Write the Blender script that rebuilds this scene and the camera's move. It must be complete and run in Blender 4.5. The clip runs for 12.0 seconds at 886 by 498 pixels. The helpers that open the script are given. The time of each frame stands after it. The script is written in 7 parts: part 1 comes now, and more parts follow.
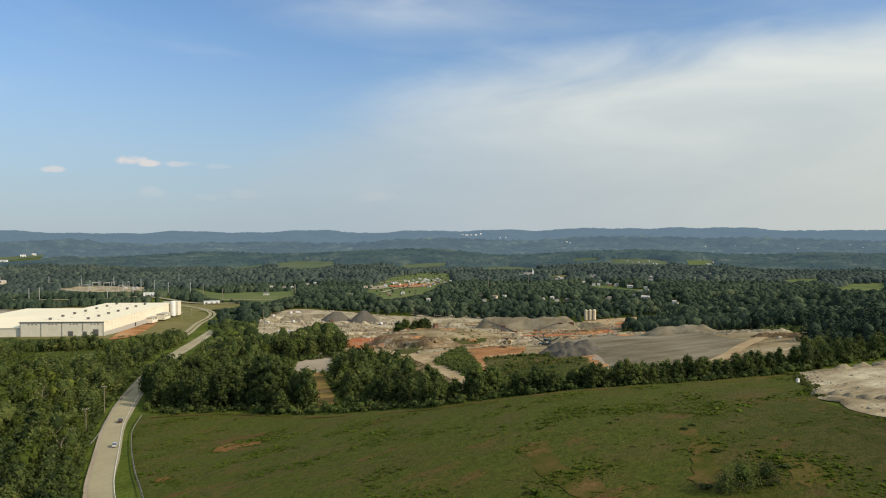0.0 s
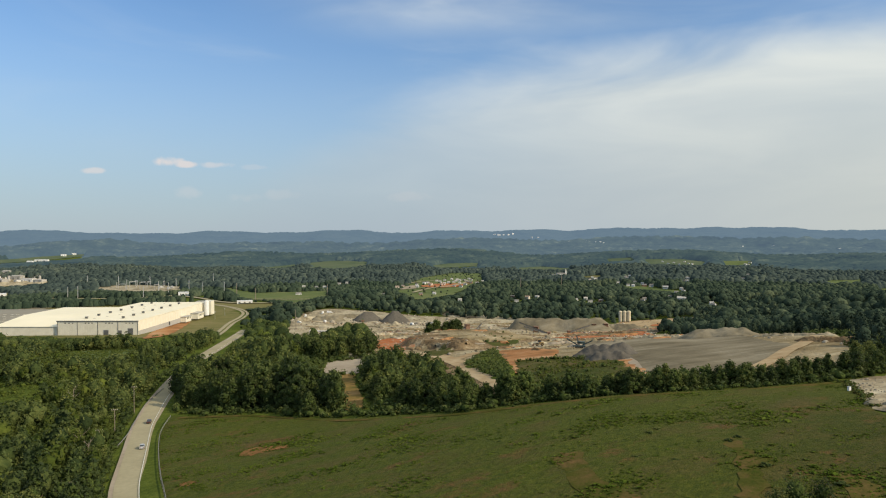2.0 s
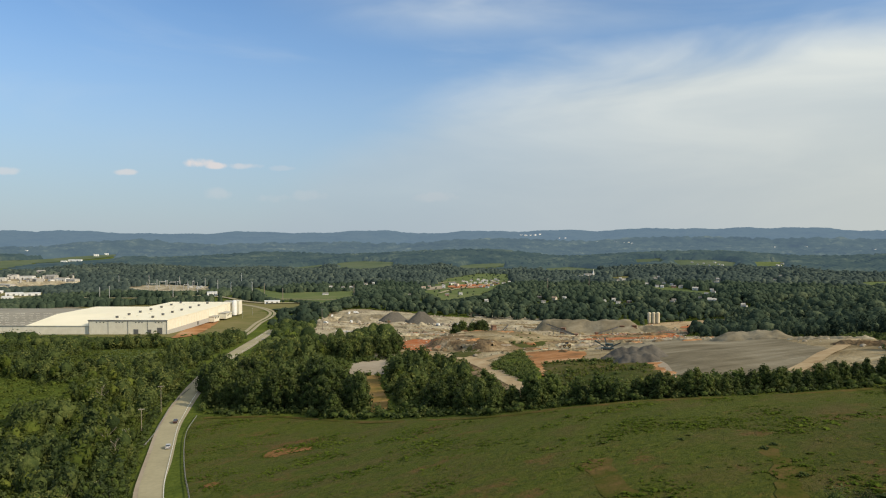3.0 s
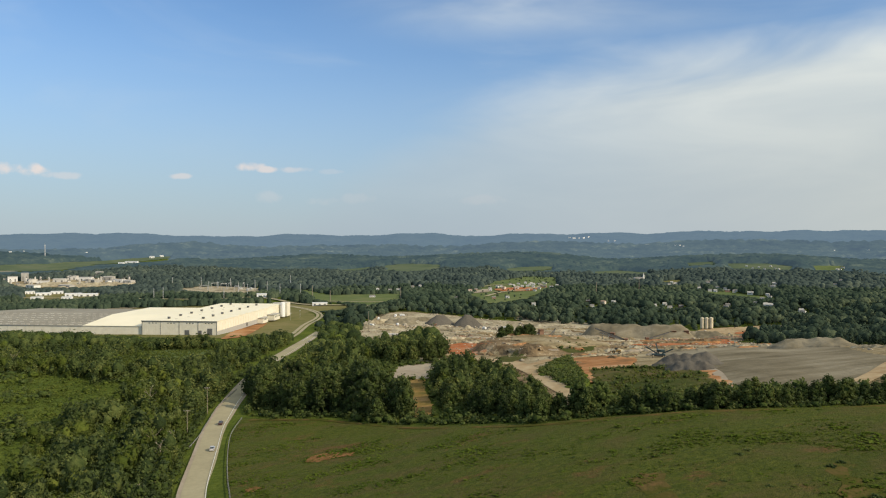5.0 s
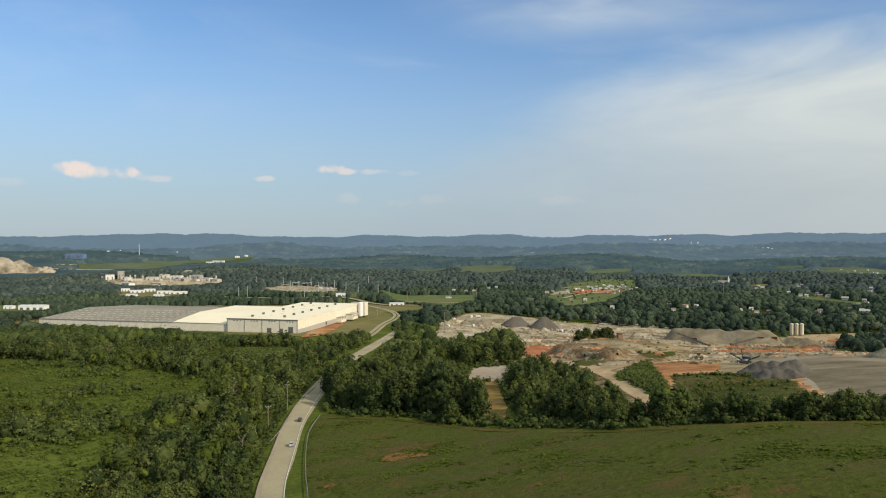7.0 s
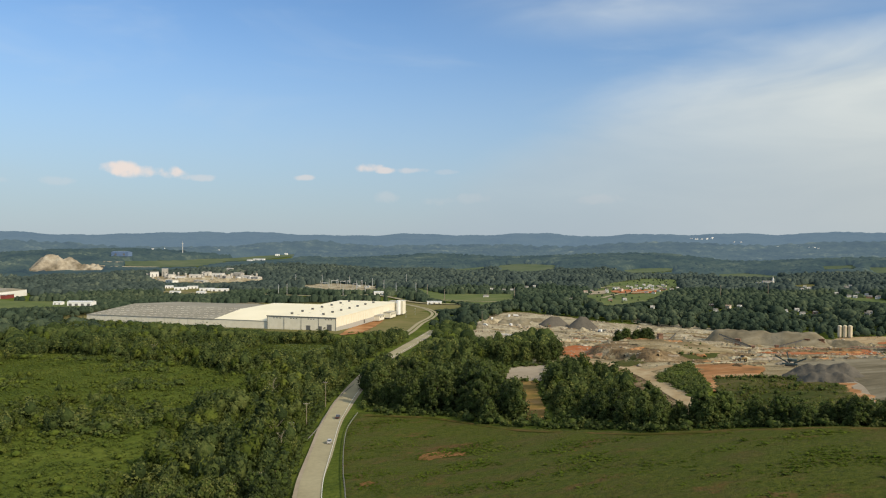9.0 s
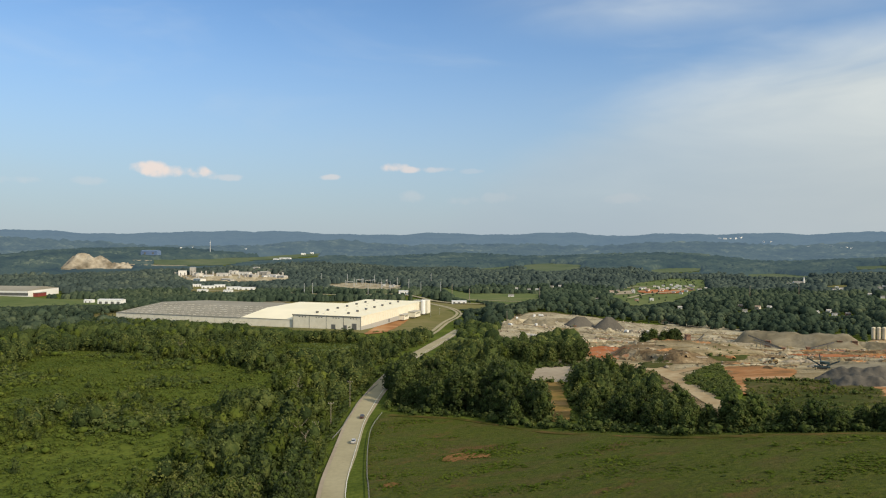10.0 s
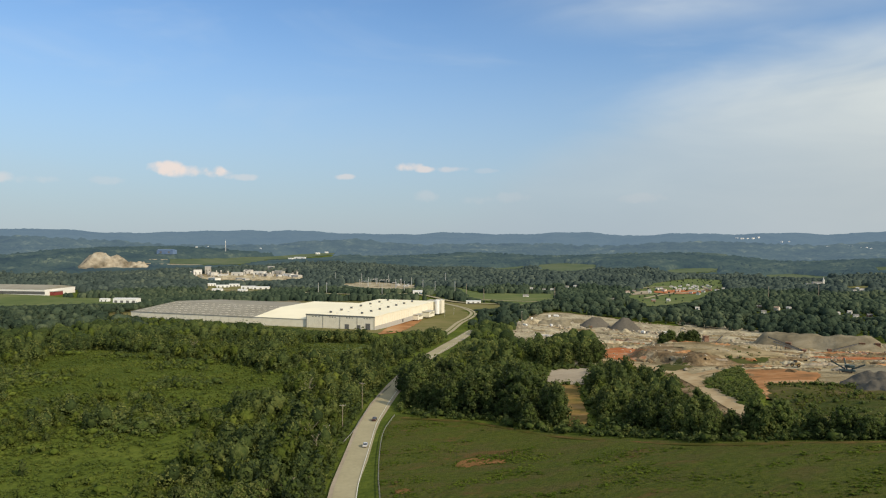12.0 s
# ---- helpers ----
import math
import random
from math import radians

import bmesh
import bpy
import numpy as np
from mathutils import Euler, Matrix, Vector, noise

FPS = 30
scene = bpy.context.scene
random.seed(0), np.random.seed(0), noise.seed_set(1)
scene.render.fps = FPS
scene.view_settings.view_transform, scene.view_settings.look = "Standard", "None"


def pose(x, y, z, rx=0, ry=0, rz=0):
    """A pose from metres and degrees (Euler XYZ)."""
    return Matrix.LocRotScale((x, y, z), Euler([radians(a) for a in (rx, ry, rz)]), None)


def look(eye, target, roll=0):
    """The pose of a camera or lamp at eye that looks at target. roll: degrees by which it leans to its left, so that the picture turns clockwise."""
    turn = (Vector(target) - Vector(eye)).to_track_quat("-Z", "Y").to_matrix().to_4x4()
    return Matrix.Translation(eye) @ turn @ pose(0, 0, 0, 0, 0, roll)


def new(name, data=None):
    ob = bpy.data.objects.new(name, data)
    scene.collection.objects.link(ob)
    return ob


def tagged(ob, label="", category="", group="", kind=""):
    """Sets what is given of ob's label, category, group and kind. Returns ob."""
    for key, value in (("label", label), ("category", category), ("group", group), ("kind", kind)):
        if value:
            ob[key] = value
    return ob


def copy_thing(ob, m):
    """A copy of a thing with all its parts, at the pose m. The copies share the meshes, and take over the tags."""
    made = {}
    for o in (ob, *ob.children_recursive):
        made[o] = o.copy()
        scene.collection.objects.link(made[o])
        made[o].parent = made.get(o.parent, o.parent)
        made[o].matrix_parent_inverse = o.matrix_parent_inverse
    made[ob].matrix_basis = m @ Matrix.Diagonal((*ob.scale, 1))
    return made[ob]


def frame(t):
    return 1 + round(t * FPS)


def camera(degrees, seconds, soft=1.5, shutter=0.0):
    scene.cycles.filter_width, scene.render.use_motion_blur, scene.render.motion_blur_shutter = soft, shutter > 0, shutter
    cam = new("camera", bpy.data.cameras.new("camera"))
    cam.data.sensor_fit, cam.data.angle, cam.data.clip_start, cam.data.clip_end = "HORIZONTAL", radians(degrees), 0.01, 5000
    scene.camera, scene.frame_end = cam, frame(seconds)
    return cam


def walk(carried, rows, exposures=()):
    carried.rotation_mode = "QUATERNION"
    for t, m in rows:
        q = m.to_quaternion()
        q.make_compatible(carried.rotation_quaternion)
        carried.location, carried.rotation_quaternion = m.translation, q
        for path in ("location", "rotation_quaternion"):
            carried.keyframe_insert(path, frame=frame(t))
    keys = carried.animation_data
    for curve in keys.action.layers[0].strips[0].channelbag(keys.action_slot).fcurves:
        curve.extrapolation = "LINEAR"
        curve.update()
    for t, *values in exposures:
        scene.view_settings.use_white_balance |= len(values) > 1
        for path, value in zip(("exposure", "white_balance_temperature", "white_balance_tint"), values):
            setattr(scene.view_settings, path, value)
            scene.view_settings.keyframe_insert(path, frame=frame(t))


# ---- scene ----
cam = camera(63.08, 12.0, soft=1.15)
PATH = [
    (0.0, pose(0.00, -0.00, 84.00, 88.857, 0, -27.463) @ pose(0, 0, 0, 0, 0, -0.167)),
    (0.5, pose(0.96, 1.75, 84.05, 88.841, 0, -26.926) @ pose(0, 0, 0, 0, 0, -0.174)),
    (1.0, pose(2.06, 3.55, 83.99, 88.842, 0, -26.371) @ pose(0, 0, 0, 0, 0, -0.179)),
    (1.5, pose(3.20, 5.13, 83.93, 88.851, 0, -25.740) @ pose(0, 0, 0, 0, 0, -0.180)),
    (2.0, pose(4.16, 6.80, 83.97, 88.855, 0, -24.916) @ pose(0, 0, 0, 0, 0, -0.181)),
    (2.5, pose(5.15, 8.38, 83.93, 88.865, 0, -23.922) @ pose(0, 0, 0, 0, 0, -0.177)),
    (3.0, pose(6.04, 9.93, 83.91, 88.899, 0, -22.803) @ pose(0, 0, 0, 0, 0, -0.176)),
    (5.0, pose(9.20, 15.25, 83.83, 89.122, 0, -19.055) @ pose(0, 0, 0, 0, 0, -0.129)),
    (5.5, pose(9.52, 15.56, 83.88, 89.164, 0, -17.638) @ pose(0, 0, 0, 0, 0, -0.085)),
    (6.0, pose(9.64, 15.66, 83.95, 89.171, 0, -15.610) @ pose(0, 0, 0, 0, 0, -0.038)),
    (6.5, pose(9.78, 15.75, 83.98, 89.171, 0, -14.169) @ pose(0, 0, 0, 0, 0, 0.002)),
    (7.0, pose(9.85, 15.82, 84.00, 89.216, 0, -12.986) @ pose(0, 0, 0, 0, 0, 0.040)),
    (9.0, pose(10.10, 16.90, 83.98, 89.109, 0, -9.992) @ pose(0, 0, 0, 0, 0, 0.167)),
    (9.5, pose(10.28, 17.74, 84.06, 89.076, 0, -8.810) @ pose(0, 0, 0, 0, 0, 0.198)),
    (10.0, pose(10.53, 18.84, 84.12, 89.044, 0, -8.017) @ pose(0, 0, 0, 0, 0, 0.226)),
    (10.5, pose(10.86, 20.18, 84.09, 89.036, 0, -7.540) @ pose(0, 0, 0, 0, 0, 0.251)),
    (11.0, pose(11.18, 21.76, 84.09, 89.015, 0, -7.273) @ pose(0, 0, 0, 0, 0, 0.275)),
    (11.5, pose(11.44, 23.55, 84.07, 89.005, 0, -7.002) @ pose(0, 0, 0, 0, 0, 0.286)),
    (12.0, pose(11.70, 25.52, 84.05, 89.005, 0, -6.869) @ pose(0, 0, 0, 0, 0, 0.291)),
]
walk(cam, PATH)

HILLS = [
    (60, -60, 160, 26.2), (230, 80, 140, 15.0), (130, 170, 80, 14.3), (330, 240, 120, 11.4), (230, 330, 90, 5.2),
    (420, 380, 150, 12.0), (600, 200, 220, 16.1), (120, 340, 90, 4.5), (20, 300, 110, -1.0), (-120, 320, 200, 15.2),
    (-250, 650, 250, 9.5), (0, 700, 220, 2.2), (220, 560, 150, 19.3), (400, 720, 220, -8.9), (650, 620, 260, -10.6),
    (900, 400, 300, 30.7), (700, 1000, 300, 4.7), (250, 1000, 260, 3.3), (-150, 1000, 300, -3.7), (-250, 0, 250, 12.0),
    (500, -100, 250, 51.6),
]


def step(a, b, v):
    u = np.clip((v - a) / (b - a), 0, 1)
    return u * u * (3 - 2 * u)


def height(x, y):
    """Height of the land: the near hill and valley, rolling country, and the ridges on the horizon."""
    x, y = np.asarray(x, float), np.asarray(y, float)
    z = np.full(np.broadcast(x, y).shape, -28.0)
    for hx, hy, s, a in HILLS:
        z = z + a * np.exp(-((x - hx) ** 2 + (y - hy) ** 2) / (2 * s * s))
    r = np.hypot(x, y)
    az = np.degrees(np.arctan2(x, y))
    roll = (np.sin(x / 310 + 1.3) * np.sin(y / 270 + 0.4) + 0.7 * np.sin(x / 173 - y / 230) + 0.6 * np.sin(x / 520 + y / 410 + 2.0)
            + 0.35 * np.sin(x / 97 + 2.1) * np.sin(y / 119))
    z = z + 8 * roll * step(1200, 2000, r) + 4 * roll * step(2300, 3200, r)
    z = z + 34 * step(2300, 3500, r)
    bump = (24 * np.exp(-((az - 46) / 5) ** 2) + 12 * np.exp(-((az - 38) / 4) ** 2) + 10 * np.exp(-((az - 62) / 9) ** 2)
            + 12 * np.exp(-((az + 24) / 9) ** 2) + 4 * np.sin(az / 3.1) + 4 * np.sin(az / 1.3 + 1) + 2 * np.sin(az / 0.47))
    for a, wide, rise in ((-20.5, 3.0, 22), (-10, 3.0, 12), (-3.8, 2.6, 30), (0.5, 2.0, 12), (14, 4.0, 10), (22, 4.0, 12), (33, 3.0, 26), (37.8, 2.6, 22), (45.6, 1.4, 14), (55, 2.5, 14)):
        bump = bump + rise * np.exp(-((az - a) / wide) ** 2)
    return z + (66 + bump) * step(3500, 4500, r)

# ---- world, sun ----
SUN_AZ, SUN_EL = 138.0, 31.0          # degrees: clockwise from +y, above the horizon


def build_world():
    w = bpy.data.worlds.new("world")
    scene.world = w
    w.use_nodes = True
    nt = w.node_tree
    nt.nodes.clear()
    N, L = nt.nodes.new, nt.links.new

    def math_node(op, a, b=None, c=None, clamp=False):
        n = N("ShaderNodeMath")
        n.operation, n.use_clamp = op, clamp
        for i, v in enumerate((a, b, c)):
            if v is None:
                continue
            if isinstance(v, (int, float)):
                n.inputs[i].default_value = v
            else:
                L(v, n.inputs[i])
        return n.outputs[0]

    def ramp(v, lo, hi):
        n = N("ShaderNodeMapRange")
        n.interpolation_type = "SMOOTHSTEP"
        L(v, n.inputs["Value"])
        n.inputs["From Min"].default_value, n.inputs["From Max"].default_value = lo, hi
        return n.outputs[0]

    def mix(fac, a, b):
        n = N("ShaderNodeMix")
        n.data_type = "RGBA"
        L(fac, n.inputs[0])
        for sock, v in ((n.inputs[6], a), (n.inputs[7], b)):
            if isinstance(v, tuple):
                sock.default_value = (*v, 1)
            else:
                L(v, sock)
        return n.outputs[2]

    sky = N("ShaderNodeTexSky")
    sky.sky_type, sky.sun_disc = "NISHITA", False
    sky.sun_elevation, sky.sun_rotation = radians(SUN_EL), radians(SUN_AZ)
    sky.air_density, sky.dust_density, sky.ozone_density = 1.0, 0.15, 3.0
    scaled = N("ShaderNodeVectorMath")
    scaled.operation = "SCALE"
    tint = N("ShaderNodeVectorMath")
    tint.operation = "MULTIPLY"
    L(sky.outputs[0], tint.inputs[0])
    tint.inputs[1].default_value = (0.88, 1.02, 1.13)
    L(tint.outputs[0], scaled.inputs[0])
    scaled.inputs["Scale"].default_value = SKY_STRENGTH
    co = N("ShaderNodeTexCoord").outputs["Generated"]
    sep = N("ShaderNodeSeparateXYZ")
    L(co, sep.inputs[0])
    x, y, z = sep.outputs
    az = math_node("ARCTAN2", x, y)
    # streaks of thin high cloud: noise stretched sideways
    comb = N("ShaderNodeCombineXYZ")
    L(math_node("MULTIPLY", az, 2.4), comb.inputs[0])
    L(math_node("MULTIPLY", z, 9.0), comb.inputs[1])
    cirrus = N("ShaderNodeTexNoise")
    cirrus.inputs["Scale"].default_value, cirrus.inputs["Detail"].default_value = 1.3, 4.5
    cirrus.inputs["Roughness"].default_value, cirrus.inputs["Distortion"].default_value = 0.55, 0.5
    L(comb.outputs[0], cirrus.inputs["Vector"])
    # a broad veil whose upper edge climbs from the horizon towards the sun
    edge = math_node("SUBTRACT", 1.0, math_node("POWER", 2.71828, math_node("DIVIDE", math_node("SUBTRACT", 0.131, az), 0.227)))
    edge = math_node("MULTIPLY", math_node("MAXIMUM", edge, -1.0), 0.245)
    wisp = math_node("SUBTRACT", cirrus.outputs[0], 0.5)
    depth = math_node("ADD", math_node("SUBTRACT", edge, z), math_node("MULTIPLY", wisp, 0.10))
    veil = math_node("MULTIPLY", ramp(depth, -0.050, 0.045), math_node("MULTIPLY_ADD", ramp(az, 0.10, 0.75), 0.55, 0.36))
    thin = math_node("MULTIPLY", ramp(cirrus.outputs[0], 0.46, 0.84), 0.20)
    high = math_node("MULTIPLY", math_node("MULTIPLY", ramp(z, 0.24, 0.30), ramp(az, 0.10, 0.40)), math_node("MULTIPLY_ADD", wisp, 0.8, 0.22))
    # Bright veil overhead, above what is seen, added to lift the shadows.
    over = math_node("MULTIPLY", ramp(z, 0.36, 0.75), math_node("MULTIPLY_ADD", wisp, 0.6, 0.85))
    veil = math_node("MAXIMUM", math_node("MAXIMUM", veil, over), math_node("MAXIMUM", thin, high))
    haze = math_node("SUBTRACT", 1.0, ramp(z, -0.02, 0.32))
    col = mix(veil, scaled.outputs[0], mix(ramp(cirrus.outputs[0], 0.22, 0.84), VEIL, VEIL_BRIGHT))
    col = mix(math_node("MULTIPLY", haze, 0.88), col, mix(ramp(az, 0.25, 1.3), HAZE, HAZE_WARM))
    # small heaped clouds low over the horizon
    puff = N("ShaderNodeTexNoise")
    puff.inputs["Scale"].default_value, puff.inputs["Detail"].default_value = 42.0, 7.0
    L(co, puff.inputs["Vector"])
    clouds = None
    for a, e, wa, we, full in CLOUDS:
        da = math_node("DIVIDE", math_node("SUBTRACT", az, radians(a)), radians(wa))
        de = math_node("DIVIDE", math_node("SUBTRACT", z, math.sin(radians(e))), radians(we))
        d = math_node("ADD", math_node("MULTIPLY", da, da), math_node("MULTIPLY", de, de))
        d = math_node("SUBTRACT", math_node("ADD", 1.0, math_node("MULTIPLY", math_node("SUBTRACT", puff.outputs[0], 0.5), 4.4)), d)
        d = math_node("MULTIPLY", ramp(d, -0.3, 1.2), full)
        clouds = d if clouds is None else math_node("MAXIMUM", clouds, d)
    col = mix(math_node("MULTIPLY", clouds, 0.85), col, CLOUD)
    bg = N("ShaderNodeBackground")
    L(col, bg.inputs[0])
    out = N("ShaderNodeOutputWorld")
    L(bg.outputs[0], out.inputs[0])


scene.view_settings.exposure = 0.5
SKY_STRENGTH = 0.088
VEIL_BRIGHT = (0.660, 0.670, 0.610)
HAZE_WARM = (0.395, 0.412, 0.382)
VEIL, HAZE, CLOUD = (0.43, 0.475, 0.485), (0.258, 0.314, 0.370), (0.64, 0.54, 0.48)
CLOUDS = [(-14.3, 4.98, 1.7, 0.46, 1.0), (-11.9, 4.80, 2.6, 0.48, 1.0), (-8.8, 4.45, 1.6, 0.25, 0.35), (4.1, 5.42, 1.0, 0.38, 0.85), (5.2, 5.28, 1.0, 0.24, 0.7), (7.6, 5.3, 1.3, 0.24, 0.4),
          (-1.0, 4.62, 0.8, 0.22, 0.5), (5.5, 3.1, 0.9, 0.5, 0.16), (9.6, 2.9, 1.2, 0.4, 0.10), (12.5, 3.1, 1.4, 0.4, 0.10), (-22.5, 3.8, 1.4, 0.35, 0.2), (-24.8, 3.9, 1.0, 0.4, 0.4), (-18.1, 3.9, 1.2, 0.3, 0.15), (10.2, 5.2, 1.0, 0.2, 0.15), (22.0, 3.0, 2.0, 0.4, 0.10)]
build_world()
sun_data = bpy.data.lights.new("sun", "SUN")
sun_data.energy, sun_data.angle, sun_data.color = 3.15, radians(0.6), (1.0, 0.855, 0.62)
sun = new("sun", sun_data)
_el, _az = radians(SUN_EL), radians(SUN_AZ)
sun.matrix_world = look((400 * math.sin(_az), 400 * math.cos(_az), 300), (400 * math.sin(_az) - math.sin(_az) * math.cos(_el), 400 * math.cos(_az) - math.cos(_az) * math.cos(_el), 300 - math.sin(_el)))

# ---- materials ----


def material(name, colors, rough=0.85, scale=1.0, detail=6.0, big=None, bump=0.0, bump_scale=None, metal=0.0, island=0.0, obj=0.0, translucent=0.0, spec=0.25, streak=None, hue=0.0):
    """A rough surface whose colour runs over the list by noise at two scales, with relief.
    scale and big: noise cells per metre; island, obj: how far single pieces or things differ in brightness; hue: how far pieces shift along the colours."""
    m = bpy.data.materials.new(name)
    m.use_nodes = True
    nt = m.node_tree
    nt.nodes.clear()
    N, L = nt.nodes.new, nt.links.new
    geo = N("ShaderNodeNewGeometry")
    n1 = N("ShaderNodeTexNoise")
    n1.inputs["Scale"].default_value, n1.inputs["Detail"].default_value, n1.inputs["Roughness"].default_value = scale, detail, 0.62
    if streak is None:
        L(geo.outputs["Position"], n1.inputs["Vector"])
    else:
        mp = N("ShaderNodeMapping")
        mp.inputs["Rotation"].default_value, mp.inputs["Scale"].default_value = (0, 0, radians(streak)), (0.16, 1, 1)
        L(geo.outputs["Position"], mp.inputs["Vector"])
        L(mp.outputs[0], n1.inputs["Vector"])
    fac = n1.outputs[0]
    if big:
        n2 = N("ShaderNodeTexNoise")
        n2.inputs["Scale"].default_value, n2.inputs["Detail"].default_value = big, 3.0
        L(geo.outputs["Position"], n2.inputs["Vector"])
        add = N("ShaderNodeMix")
        add.data_type = "FLOAT"
        add.inputs[0].default_value = 0.5
        L(fac, add.inputs[2])
        L(n2.outputs[0], add.inputs[3])
        fac = add.outputs[0]
    if hue or obj:
        sh = N("ShaderNodeMath")
        sh.operation = "MULTIPLY_ADD"
        L(geo.outputs["Random Per Island"] if hue else N("ShaderNodeObjectInfo").outputs["Random"], sh.inputs[0])
        sh.inputs[1].default_value, sh.inputs[2].default_value = hue or obj * 0.6, -(hue or obj * 0.6) / 2
        ad = N("ShaderNodeMath")
        L(fac, ad.inputs[0])
        L(sh.outputs[0], ad.inputs[1])
        fac = ad.outputs[0]
    rmp = N("ShaderNodeValToRGB")
    rmp.color_ramp.interpolation = "LINEAR"
    els = rmp.color_ramp.elements
    lo, hi = 0.34, 0.66
    while len(els) < len(colors):
        els.new(0.5)
    for i, c in enumerate(colors):
        els[i].position = lo + (hi - lo) * i / max(1, len(colors) - 1)
        els[i].color = (*c, 1)
    L(fac, rmp.inputs[0])
    col = rmp.outputs[0]
    if island or obj:
        info = N("ShaderNodeObjectInfo")
        val = N("ShaderNodeMath")
        val.operation = "MULTIPLY_ADD"
        L(geo.outputs["Random Per Island"], val.inputs[0])
        val.inputs[1].default_value, val.inputs[2].default_value = 2 * island, 1 - island
        val2 = N("ShaderNodeMath")
        val2.operation = "MULTIPLY_ADD"
        L(info.outputs["Random"], val2.inputs[0])
        val2.inputs[1].default_value, val2.inputs[2].default_value = 2 * obj, 1 - obj
        both = N("ShaderNodeMath")
        both.operation = "MULTIPLY"
        L(val.outputs[0], both.inputs[0])
        L(val2.outputs[0], both.inputs[1])
        sc = N("ShaderNodeVectorMath")
        sc.operation = "SCALE"
        L(col, sc.inputs[0])
        L(both.outputs[0], sc.inputs["Scale"])
        col = sc.outputs[0]
    bs = N("ShaderNodeBsdfPrincipled")
    L(col, bs.inputs["Base Color"])
    bs.inputs["Roughness"].default_value, bs.inputs["Metallic"].default_value = rough, metal
    bs.inputs["Specular IOR Level"].default_value = spec if rough < 0.84 else 0.02
    if bump:
        n3 = N("ShaderNodeTexNoise")
        n3.inputs["Scale"].default_value, n3.inputs["Detail"].default_value = bump_scale or scale, 5.0
        L(geo.outputs["Position"], n3.inputs["Vector"])
        b = N("ShaderNodeBump")
        b.inputs["Strength"].default_value, b.inputs["Distance"].default_value = 0.8, bump
        L(n3.outputs[0], b.inputs["Height"])
        L(b.outputs[0], bs.inputs["Normal"])
    out = N("ShaderNodeOutputMaterial")
    if translucent:
        tr = N("ShaderNodeBsdfTranslucent")
        L(col, tr.inputs[0])
        mx = N("ShaderNodeMixShader")
        mx.inputs[0].default_value = translucent
        L(bs.outputs[0], mx.inputs[1])
        L(tr.outputs[0], mx.inputs[2])
        L(mx.outputs[0], out.inputs[0])
    else:
        L(bs.outputs[0], out.inputs[0])
    return m


